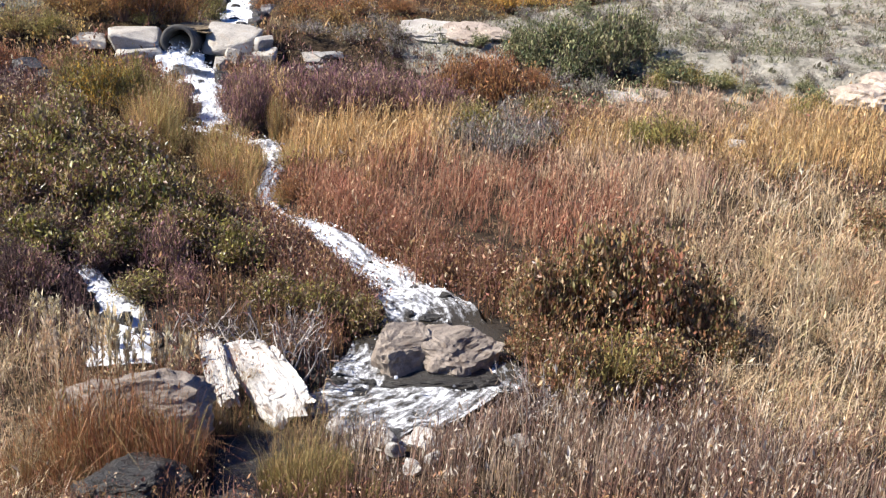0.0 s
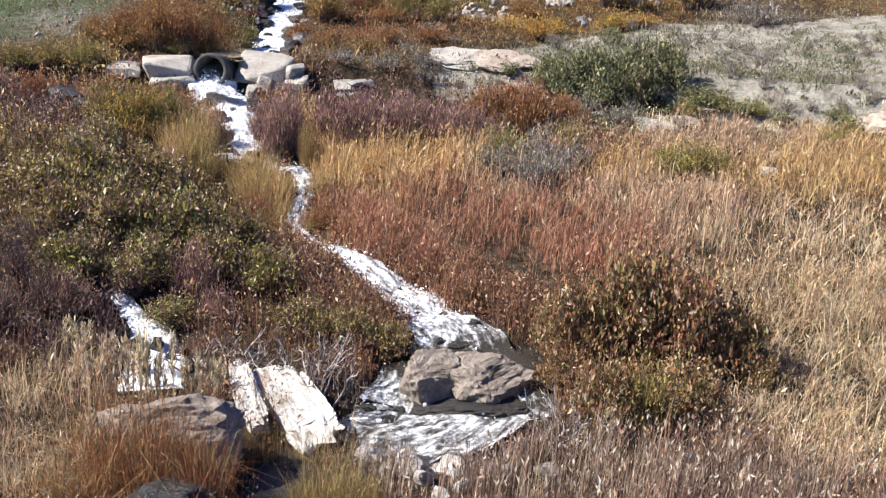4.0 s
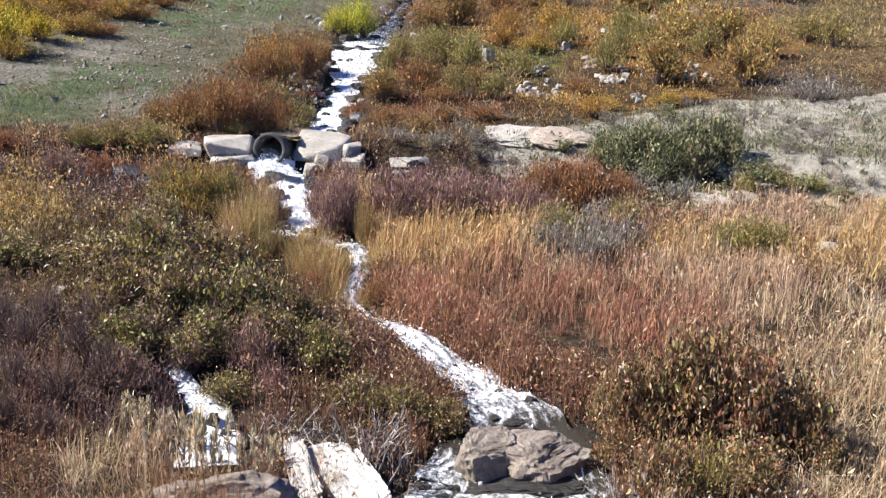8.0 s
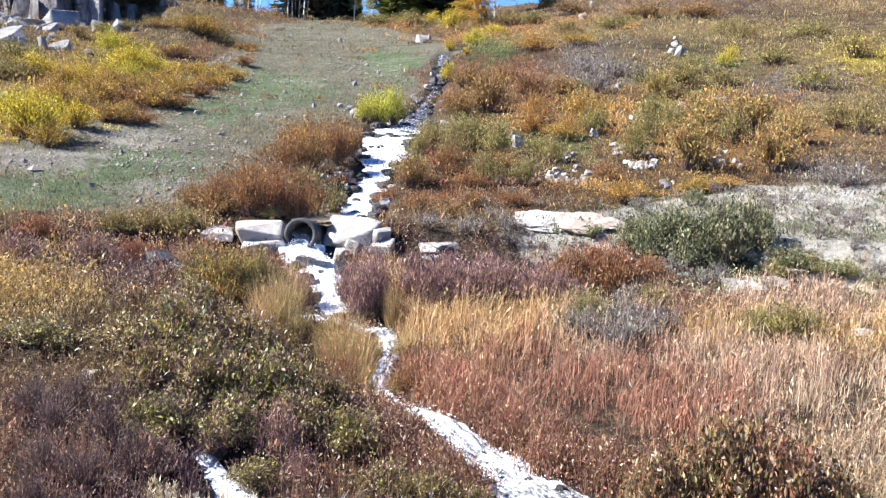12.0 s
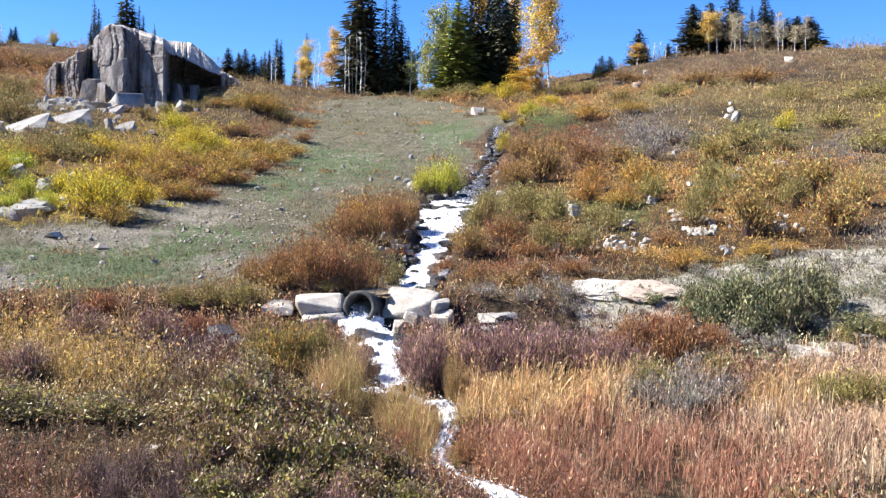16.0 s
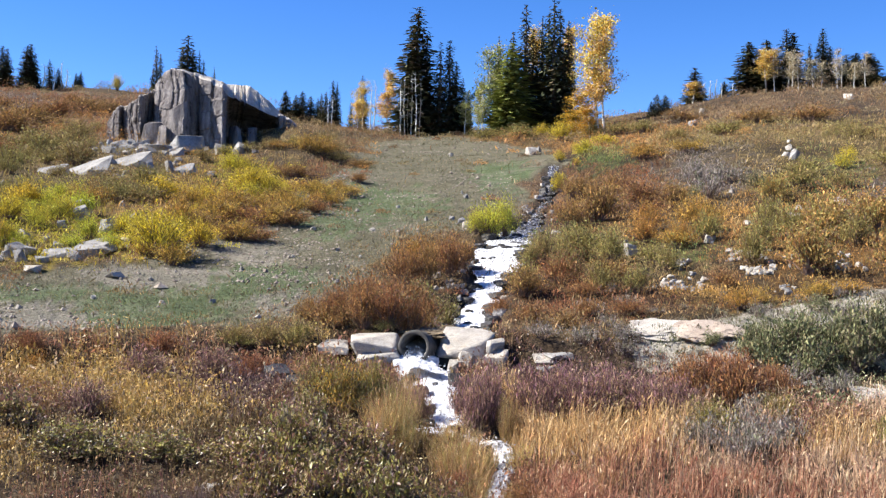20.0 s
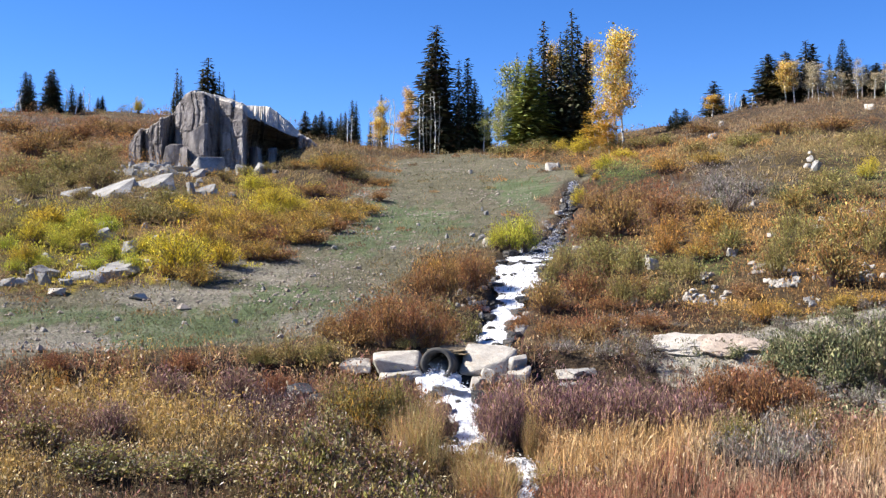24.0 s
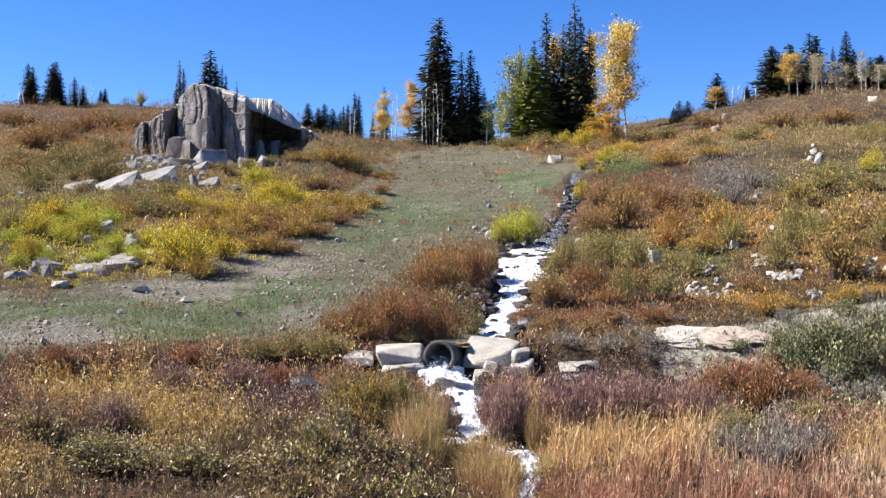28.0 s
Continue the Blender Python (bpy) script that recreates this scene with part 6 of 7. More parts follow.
# ---- shrubs ----
def shrub(name, seed, palette, leaf, count, twigs, label, category="shrub", upright=0.5, bark=None, mat=None, spiky=0.0):
    """A shrub of radius 1 and height 1: stems under an Empty, with leaves along them."""
    rng = rng_of(seed)
    top = tagged(new(name), label, category)
    stems = Pile()
    tips = []
    for k in range(twigs):
        a, lean = rng.uniform(0, 6.283), rng.uniform(0.05, 0.95) ** 0.7
        reach = np.array([np.cos(a) * lean, np.sin(a) * lean, 0]) * 0.95
        high = np.sqrt(max(0.06, 1 - lean ** 2 * 0.85)) * rng.uniform(0.55, 1.18)
        t = np.linspace(0, 1, 5)[:, None]
        p = np.array([0, 0, -0.04]) + reach * (0.12 + 0.88 * t ** (1.0 + upright)) + np.array([0, 0, high]) * t ** 0.85 + rng.normal(0, 0.025, (5, 3)) * t
        stems.put(*tube(p, np.linspace(0.014, 0.004, 5), 3))
        tips.append(p)
    part("branchwork", stems.mesh("branchwork", bark or TWIG), top)
    tips = np.array(tips)
    who = rng.integers(0, twigs, count)
    t = rng.uniform(0.3, 1, count) ** 0.6 * 4
    i = np.minimum(t.astype(int), 3)
    f = (t - i)[:, None]
    at = tips[who, i] * (1 - f) + tips[who, i + 1] * f + rng.normal(0, 0.085, (count, 3))
    at[:, 2] = np.maximum(at[:, 2], 0.02)
    pile = Pile()
    lively = 0.75 + 0.5 * rng.uniform(0, 1, twigs)[who][:, None]
    pile.put(*leaf_quads(rng, at, np.full(count, leaf), colours(rng, count, palette) * lively, 0.6 + spiky, 0.5 - 0.3 * spiky))
    sprig = rng.integers(0, twigs, count // 5)
    root = tips[sprig, 2] * rng.uniform(0.7, 1.2, (len(sprig), 1))
    pile.put(*blades(rng, root, rng.uniform(0.15, 0.5, len(sprig)), np.full(len(sprig), leaf * 0.16), colours(rng, len(sprig), palette) * 0.75, 0.35, (0, 0)))
    part("foliage", pile.mesh("foliage", mat or LEAF), top)
    return top


def tuft(name, seed, palette, count, label, loose=0.6):
    """A tuft of grass of radius 1 and height 1, of a few uneven sheaves."""
    rng = rng_of(seed)
    top = tagged(new(name), label, "grass tuft")
    for k in range(5):
        n = count // 5
        mid = rng.normal(0, 0.28, 2)
        tall = rng.uniform(0.5, 1.1)
        a, d = rng.uniform(0, 6.283, n), np.sqrt(rng.uniform(0, 1, n)) * 0.34
        base = np.stack([mid[0] + np.cos(a) * d, mid[1] + np.sin(a) * d, np.zeros(n) - 0.03], 1)
        h = rng.uniform(0.15, 1.1, n) * tall
        v, f, t = blades(rng, base, h, rng.uniform(0.006, 0.016, n), colours(rng, n, palette) * rng.uniform(0.75, 1.15), loose, (0.08, -0.05))
        out = np.repeat((base - [*mid, 0]) * [1, 1, 0], 5, 0)
        v = v + out * np.clip(v[:, 2:3], 0, 1) * 1.3
        pile = Pile()
        pile.put(v, f, t)
        heads = rng.uniform(0, 1, n) < 0.25
        q = int(heads.sum())
        pile.put(*leaf_quads(rng, base[heads] + h[heads][:, None] * [[0.06, -0.04, 0.85]] + rng.normal(0, 0.05, (q, 3)), np.full(q, 0.07), colours(rng, q, palette) * 1.15, 1.0, 0.25))
        part("sheaf", pile.mesh("sheaf", GRASS), top)
    return top


def bare_shrub(name, seed, label):
    """A tangle of dead branches of radius 1 and height 1, each forked."""
    rng = rng_of(seed)
    top = tagged(new(name), label, "shrub")
    for k in range(16):
        limb = Pile()
        p, d = np.append(rng.normal(0, 0.3, 2), -0.04), unit(np.append(rng.normal(0, 0.7, 2), rng.uniform(0.3, 1.0)))
        pts = [p]
        for q in range(6):
            d = unit(d + rng.normal(0, 0.28, 3) + [0, 0, 0.02])
            p = p + d * rng.uniform(0.12, 0.2)
            pts.append(p)
            if q > 1:
                e = unit(d + rng.normal(0, 0.7, 3))
                limb.put(*tube([p, p + e * 0.12 + rng.normal(0, 0.02, 3), p + e * 0.26 + rng.normal(0, 0.04, 3)], [0.012, 0.009, 0.005], 3))
        limb.put(*tube(pts, np.linspace(0.026, 0.009, 7), 4))
        part("branch", limb.mesh("branch", GREY_TWIG if k % 3 else TWIG), top)
    return top


def reeds(name, seed, label):
    """A few tall stalks with feathery plumes, of radius 1 and height 1."""
    rng = rng_of(seed)
    top = tagged(new(name), label, "plume grass")
    pile = Pile()
    n = 9
    base = np.concatenate([rng.normal(0, 0.4, (n, 2)), np.full((n, 1), -0.03)], 1)
    high = rng.uniform(0.6, 1.1, n)
    pile.put(*blades(rng, base, high, np.full(n, 0.03), colours(rng, n, ((1, (0.6, 0.46, 0.28)),)), 0.06, (0, 0)))
    who = np.repeat(np.arange(n), 60)
    at = base[who] + np.stack([0 * high[who], 0 * high[who], high[who] * rng.uniform(0.5, 1.0, len(who))], 1) + rng.normal(0, 0.03, (len(who), 3))
    pile.put(*leaf_quads(rng, at, np.full(len(who), 0.1), colours(rng, len(who), ((3, (0.85, 0.72, 0.5)), (1, (0.68, 0.5, 0.28)))), 1.4, 0.3))
    low = np.concatenate([rng.normal(0, 0.45, (160, 2)), np.full((160, 1), -0.03)], 1)
    pile.put(*blades(rng, low, rng.uniform(0.2, 0.55, 160), np.full(160, 0.014), colours(rng, 160, GRASSES["tan"][0]), 0.6, (0, 0)))
    part("plume", pile.mesh("plume", GRASS), top)
    return top


KINDS = {
    "lime": (((4, (0.78, 0.75, 0.09)), (2, (0.58, 0.62, 0.1)), (1, (0.85, 0.7, 0.1))), 0.056, 2900, 60, "bright lime-yellow willow shrub on the slope"),
    "yellow": (((4, (0.85, 0.66, 0.06)), (2, (0.7, 0.6, 0.08)), (1, (0.5, 0.4, 0.08))), 0.056, 2900, 60, "bright yellow willow shrub on the slope"),
    "gold": (((4, (0.672, 0.408, 0.084)), (2, (0.528, 0.288, 0.084)), (1, (0.408, 0.324, 0.108))), 0.055, 2700, 60, "golden-orange autumn shrub on the slope"),
    "rust": (((3, (0.46, 0.23, 0.085)), (2, (0.32, 0.16, 0.08)), (2, (0.56, 0.34, 0.12)), (1, (0.24, 0.18, 0.07))), 0.055, 3000, 64, "rust-brown autumn shrub beside the stream"),
    "olive": (((3, (0.348, 0.3, 0.102)), (2, (0.48, 0.396, 0.132)), (1, (0.408, 0.252, 0.096))), 0.058, 2300, 56, "olive-green shrub turning yellow"),
    "amber": (((3, (0.56, 0.31, 0.09)), (3, (0.46, 0.34, 0.11)), (2, (0.4, 0.2, 0.09)), (2, (0.32, 0.3, 0.1)), (1, (0.6, 0.44, 0.16))), 0.056, 3200, 56, "amber broad-leaved autumn shrub among stones"),
    "green": (((3, (0.22, 0.24, 0.11)), (2, (0.32, 0.31, 0.16)), (1, (0.13, 0.15, 0.07)), (2, (0.42, 0.37, 0.2))), 0.075, 1800, 55, "dark green shrub on pale sand"),
    "grey": (((3, (0.36, 0.31, 0.28)), (2, (0.46, 0.39, 0.33)), (2, (0.27, 0.27, 0.17))), 0.085, 620, 32, "grey-mauve leafless dwarf shrub"),
    "purple": (((3, (0.377, 0.195, 0.202)), (2, (0.468, 0.299, 0.234)), (1, (0.325, 0.247, 0.13)), (1, (0.624, 0.442, 0.234))), 0.072, 2400, 100, "purple-brown willow shrub nearly leafless"),
    "red": (((3, (0.42, 0.18, 0.09)), (2, (0.5, 0.27, 0.11)), (1, (0.28, 0.15, 0.09))), 0.06, 3800, 110, "rust-red thin-stemmed shrub in the meadow"),
    "leafy": (((3, (0.36, 0.3, 0.08)), (2, (0.3, 0.28, 0.07)), (2, (0.42, 0.34, 0.1)), (3, (0.27, 0.14, 0.09)), (2, (0.24, 0.15, 0.13)), (1, (0.17, 0.14, 0.06)), (2, (0.62, 0.48, 0.27))), 0.068, 3600, 70, "leafy olive and brown shrub in the meadow"),
    "brown": (((4, (0.4, 0.19, 0.1)), (2, (0.42, 0.27, 0.12)), (3, (0.26, 0.22, 0.08)), (2, (0.62, 0.45, 0.27)), (1, (0.17, 0.09, 0.06))), 0.074, 6000, 130, "brown-leaved shrub overhanging the stream"),
}
rng = rng_of(91)


def plant(rows, stock, squat=1.0):
    for k, (x, y, half, high) in enumerate(rows):
        kind = stock[k % len(stock)]
        m = Matrix.LocRotScale((x, y, float(ground(x, y)) - 0.03), Euler((0, 0, rng.uniform(0, 6.28))), (half * 1.08, half * 1.08, high * squat))
        if k < len(stock):
            kind.matrix_basis = m
        else:
            ob = copy_thing(kind, Matrix.Identity(4))
            ob.matrix_basis = m


for kind, rows in (("lime", LIME_SHRUBS), ("yellow", YELLOW_SHRUBS), ("gold", GOLD_SHRUBS), ("rust", RUST_SHRUBS), ("olive", OLIVE_SHRUBS), ("amber", AMBER_SHRUBS), ("green", GREEN_SHRUBS),
                   ("grey", GREY_SHRUBS + SAND_TUFTS + SAND_TUFTS_B), ("purple", PURPLE_SHRUBS), ("red", RED_SHRUBS), ("leafy", LEAFY_SHRUBS), ("brown", BROWN_SHRUBS)):
    palette, leaf, count, twigs, label = KINDS[kind]
    spiky = {"purple": 0.6, "red": 0.6, "grey": 0.6, "rust": 0.45, "gold": 0.4, "yellow": 0.4, "lime": 0.4, "amber": 0.2, "olive": 0.3}.get(kind, 0.0)
    plant(rows, [shrub(kind + "_shrub", 300 + len(kind) * 17 + k, palette, leaf, count, twigs, label, spiky=spiky,
                       mat=GLOSSY_LEAF if kind in ("leafy", "brown") else LEAF) for k in range(3)])

plant(GOLD_TUFTS, [tuft("grass_tuft", 410 + k, GRASSES["gold"][0] + ((3, (0.5, 0.44, 0.14)), (2, (0.36, 0.2, 0.1))), 900, "tuft of tall golden grass by the stream") for k in range(2)])
plant([(x, y, half * 1.05, high * 1.5) for x, y, half, high in RUST_TUFTS], [tuft("grass_tuft", 420 + k, ((4, (0.4, 0.19, 0.085)), (2, (0.48, 0.28, 0.13)), (2, (0.26, 0.13, 0.07)), (1, (0.58, 0.44, 0.25)), (1, (0.3, 0.25, 0.1))), 760, "rust-orange grass tuft before a boulder", 1.3) for k in range(2)])
plant(GREEN_TUFTS, [tuft("grass_tuft", 430 + k, ((3, (0.4, 0.31, 0.12)), (3, (0.5, 0.36, 0.16)), (1, (0.26, 0.24, 0.09)), (1, (0.36, 0.2, 0.1))), 900, "green and gold sedge tuft at the water's edge") for k in range(2)])
plant([(x, y, half * 1.8, high * 1.8) for x, y, half, high in SLAB_TUFTS], [tuft("grass_tuft", 435 + k, ((3, (0.46, 0.3, 0.14)), (2, (0.56, 0.42, 0.22)), (2, (0.3, 0.18, 0.09)), (1, (0.3, 0.28, 0.1))), 420, "thin tan grass tuft beside the white slabs", 0.9) for k in range(2)])
plant(REED_TUFTS, [reeds("plume_grass", 450 + k, "pale straw plume grass beside the side stream") for k in range(3)])
plant(THICKET, [shrub("twig_shrub", 460 + k, ((3, (0.22, 0.14, 0.14)), (2, (0.3, 0.19, 0.16)), (1, (0.2, 0.17, 0.08)), (1, (0.5, 0.4, 0.3))), 0.05, 1500, 170, "dark twiggy shrub almost without leaves", spiky=0.7) for k in range(3)])
plant(BARE_TWIGS, [bare_shrub("bare_shrub", 440 + k, "bleached leafless shrub by the stream") for k in range(3)])


# ---- the rock outcrop ----
# along, height of the front edge, how far foot and edge stand out, height of the ridge behind
CLIFF = [(-7.54, 1.98, -2.0, -2.5, 2.28), (-7.02, 2.72, -0.7, -1.4, 3.15), (-6.49, 2.98, 0.1, -0.4, 3.46), (-6.32, 3.04, -1.0, -1.1, 3.51), (-5.97, 3.09, -0.0, -0.4, 3.57), (-4.83, 3.74, 1.9, 1.0, 4.32), (-4.61, 3.88, 0.8, 0.5, 4.43), (-3.96, 4.49, -1.6, -1.2, 4.93), (-3.78, 4.96, 0.8, -0.3, 5.45), (-3.12, 5.73, 2.7, 0.5, 6.38), (-2.51, 6.03, 3.6, 1.0, 6.82), (-1.51, 5.74, 4.2, 1.8, 6.72), (-0.46, 5.25, 1.3, 1.1, 6.62), (-0.28, 5.03, 2.1, 1.6, 6.58), (1.34, 4.50, 4.3, 2.9, 6.13), (1.56, 4.11, 3.5, 3.1, 6.04), (1.78, 4.03, -1.2, 2.0, 6.01), (3.48, 3.55, -3.0, -0.1, 5.79), (5.15, 3.05, -4.2, -1.6, 4.54), (5.98, 3.01, -4.6, -2.8, 3.81), (6.15, 3.26, -2.8, -3.0, 3.54), (6.98, 3.01, -2.4, -3.3, 3.15), (7.99, 2.18, -2.6, -3.6, 2.34)]


def cliff(top):
    """One jointed mass: a zigzag front with upright joints, a sloping roof behind its edge."""
    rng = rng_of(911)
    key = np.array(CLIFF)
    a = np.linspace(key[0, 0], key[-1, 0], 330)
    edge, low, high, ridge = (np.interp(a, key[:, 0], key[:, k]) for k in range(1, 5))
    cut = np.sort(rng.uniform(a[0], a[-1], 34))
    step, jag = rng.normal(0, 0.12, 35), rng.normal(0, 0.08, 35)
    # right of the last face the front is undercut below a thin roof
    hollow = smooth(1.6, 2.0, a) * (1 - smooth(5.9, 6.1, a))
    power = 1.3 + 7.0 * hollow
    low = low - 3.5 * hollow
    rows = []
    M, R = 64, 22
    for v in np.linspace(0, 1, M):
        z = -1.6 + v * (edge + 1.6)
        lean = a + 0.12 * np.sin(z * 1.1) + 0.05 * z + 0.1 * waves(a, z, 1.6, 31)
        cell = np.searchsorted(cut, lean)
        near = np.abs(lean[:, None] - cut[None, :]).min(1)
        out = low + (high - low) * v ** power + step[cell] * (1 - 0.5 * v) - 0.22 * np.exp(-(near / 0.06) ** 2)
        ledge = np.floor(z * 0.75 + 2.0 * jag[cell] * 4)
        out = out + 0.09 * np.sin(ledge * 2.7 + cell * 1.9) + 0.05 * waves(a, z * 0.5, 2.6, 33) - 0.1 * smooth(0.96, 1.0, v)
        rows.append(np.stack([a + 0.03 * rng.normal(0, 1, len(a)), -out, z + jag[cell] * v], 1))
    rim = rows[-1]
    for w in np.linspace(0.06, 1, R):
        back = rim[:, 1] + w * (5.2 + high)
        z = rim[:, 2] + (ridge - rim[:, 2]) * w ** 0.75 + 0.16 * waves(a, back, 1.5, 37) * min(1, 4 * w) + 0.02 * rng.normal(0, 1, len(a))
        rows.append(np.stack([a + 0.25 * w, back, z], 1))
    rows.append(rows[-1] * [1, 1, 0] + [0, 2.5, -1.6])
    verts = np.concatenate(rows)
    n, m = len(a), len(rows)
    j, i = np.meshgrid(np.arange(m - 1), np.arange(n - 1), indexing="ij")
    q = (j * n + i)
    faces = np.stack([q, q + 1, q + n + 1, q + n], 2)
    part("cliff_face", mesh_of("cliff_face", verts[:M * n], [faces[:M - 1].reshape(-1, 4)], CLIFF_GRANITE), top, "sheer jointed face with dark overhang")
    # the roof takes a paler granite than the face, sunlight put into its colour
    part("roof_slope", mesh_of("roof_slope", verts[(M - 1) * n:], [faces[M - 1:].reshape(-1, 4) - (M - 1) * n], PALE_GRANITE), top, "weathered granite roof slope, paler to stand in for sunlight")


def outcrop():
    """Jointed blocks of granite; each is a part given by the lower and upper corners of its front (along, out, up), how far it reaches back and how much its top rises there."""
    top = tagged(new("rock_outcrop"), "tall grey granite outcrop with sheer angular faces", "rock outcrop")
    az, r = radians(-11.7), 85.0
    top.matrix_world = pose(math.sin(az) * r, math.cos(az) * r, float(hill(math.sin(az) * r, math.cos(az) * r)), 0, 0, -math.degrees(az))
    count = itertools.count(620)

    def block(name, low_a, low_b, high_a, high_b, back, rise):
        k = next(count)
        rng = rng_of(k)
        corner = np.zeros((2, 2, 2, 3))
        for e, (low, high) in enumerate(((low_a, high_a), (low_b, high_b))):
            foot = low[2] - 1.4
            corner[e, 0, 0], corner[e, 0, 1] = (low[0], -low[1], foot), (high[0], -high[1], high[2])
            corner[e, 1, 0], corner[e, 1, 1] = (low[0], back - low[1], foot), (high[0], back - high[1], high[2] + rise)
        edge = corner.reshape(-1, 3)
        edge = edge + rng.normal(0, 0.1, edge.shape) * [1, 1, 0.6]
        # broken corners: points on the front and the upper edge, pushed out or chipped off
        a, c = rng.uniform(0.05, 0.95, 9), np.append(rng.uniform(0.1, 0.9, 5), np.ones(4))
        front = sum(((a if i else 1 - a) * (c if l else 1 - c))[:, None] * corner[i, 0, l] for i in (0, 1) for l in (0, 1))
        front = front + np.stack([rng.normal(0, 0.05, 9), -np.abs(rng.normal(0, 0.2, 9)), np.where(c == 1, rng.uniform(-0.05, 0.25, 9), 0)], 1)
        a, b = rng.uniform(0.1, 0.9, 5), rng.uniform(0.2, 0.9, 5)
        roof = sum(((a if i else 1 - a) * (b if j else 1 - b))[:, None] * corner[i, j, 1] for i in (0, 1) for j in (0, 1))
        roof = roof + rng.uniform(0.0, 0.2, 5)[:, None] * [0, 0, 1]
        part(name, hull_mesh(name, np.concatenate([edge, front, roof]), CLIFF_GRANITE, 0.025), top)

    cliff(top)
    block("pillar", (-2.75, 3.00, -0.20), (-1.20, 4.30, -0.30), (-2.55, 2.60, 2.40), (-1.45, 3.00, 3.10), 2.5, 0.3)
    block("flake", (-5.05, 2.00, 0.00), (-2.90, 2.90, -0.20), (-4.60, 1.40, 1.30), (-3.30, 1.80, 1.60), 2.5, 0.3)
    block("fallen_block", (2.10, 0.90, 0.60), (3.00, 0.60, 0.60), (2.20, 0.60, 1.60), (2.90, 0.40, 1.30), 1.2, 0.2)
    block("fallen_block", (3.30, 0.40, 0.70), (4.10, -0.30, 0.70), (3.40, 0.20, 1.50), (4.00, -0.40, 1.70), 1.0, 0.1)
    block("block", (-3.62, 2.40, -0.42), (-2.57, 3.60, -0.51), (-3.42, 2.40, 1.16), (-2.71, 3.20, 1.08), 3, 0.2)


outcrop()


# ---- trees ----
def spruce(name, seed, palette, label, slim=0.1, gaps=0.1):
    """A spruce 10 m tall, its lowest boughs slim * 10 m long."""
    rng = rng_of(seed)
    top = tagged(new(name), label, "spruce tree")
    z = np.linspace(-0.3, 9.9, 9)
    trunk = np.stack([0.03 * np.sin(z), 0.03 * np.cos(z * 1.3), z], 1)
    v, q = tube(trunk, np.linspace(0.16, 0.015, 9), 7)
    part("trunk", mesh_of("trunk", v, [q], SPRUCE_BARK, None, True), top)
    pile = Pile()
    at, axis, size = [], [], []
    for h in np.arange(0.3, 9.95, 0.16):
        n = max(5, int(9 * (1 - h / 10) + 5))
        turn = rng.uniform(0, 6.28)
        for k in range(n):
            if rng.uniform() < gaps:
                continue
            a = turn + k * 6.283 / n + rng.normal(0, 0.2)
            L = 10 * slim * (1 - h / 10.1) ** 0.62 * rng.uniform(0.55, 1.2)
            for s in np.arange(0.12, 1.0, 0.15 / max(L, 0.15)):
                s += rng.uniform(0, 0.05)
                droop = -0.28 * (s * L) - 0.06 * L + 0.1 * s * s * L
                at.append((np.cos(a) * L * s, np.sin(a) * L * s, h + droop))
                axis.append((np.cos(a) * 0.7 + rng.normal(0, 0.45), np.sin(a) * 0.7 + rng.normal(0, 0.45), -0.25 + rng.normal(0, 0.25)))
                size.append(rng.uniform(0.26, 0.5) * (0.55 + 0.45 * min(1, L)))
    at, axis, size = np.array(at), unit(np.array(axis)), np.array(size)[:, None]
    side = unit(np.cross(axis, [0, 0, 1.0]) + rng.normal(0, 0.3, at.shape))
    v = np.stack([at - axis * size * 0.2, at + axis * size * 0.4 + side * size * 0.3, at + axis * size, at + axis * size * 0.4 - side * size * 0.3], 1).reshape(-1, 3)
    pile.put(v, np.arange(len(v)).reshape(-1, 4), np.repeat(colours(rng, len(at), palette), 4, 0))
    part("crown", pile.mesh("crown", NEEDLE), top)
    return top


def aspen(name, seed, palette, label, count=2600, leaf=0.2, low=0.35, wide=0.16):
    """An aspen 10 m tall, bare below low * 10 m."""
    rng = rng_of(seed)
    top = tagged(new(name), label, "aspen tree")
    z = np.linspace(-0.3, 9.4, 10)
    bend = np.stack([0.12 * np.sin(z * 0.5 + seed), 0.1 * np.cos(z * 0.6), z], 1)
    trunk = Pile()
    trunk.put(*tube(bend, np.linspace(0.13, 0.02, 10), 7))
    ends = []
    for k in range(34):
        h = rng.uniform(low * 0.75, 0.97) * 9.4
        a, L = rng.uniform(0, 6.28), 10 * wide * rng.uniform(0.35, 1.1) * np.sqrt(np.clip(1.15 - (h / 9.4), 0.1, 1)) * 1.5
        b = np.array([np.interp(h, z, bend[:, 0]), np.interp(h, z, bend[:, 1]), h])
        t = np.linspace(0, 1, 4)[:, None]
        p = b + t * np.array([np.cos(a) * L, np.sin(a) * L, 0]) + t ** 0.8 * np.array([0, 0, L * rng.uniform(0.3, 0.9)])
        trunk.put(*tube(p, np.linspace(0.035, 0.008, 4), 4))
        ends.append(p)
    part("trunk", trunk.mesh("trunk", ASPEN_BARK, True), top)
    if count:
        ends = np.array(ends)
        who = rng.integers(0, len(ends), count)
        i = rng.integers(1, 4, count)
        at = ends[who, i] + rng.normal(0, 0.28, (count, 3))
        pile = Pile()
        pile.put(*leaf_quads(rng, at, np.full(count, leaf), colours(rng, count, palette) * (0.75 + 0.5 * rng.uniform(0, 1, len(ends))[who])[:, None], 0, 0.8))
        part("crown", pile.mesh("crown", LEAF), top)
    return top


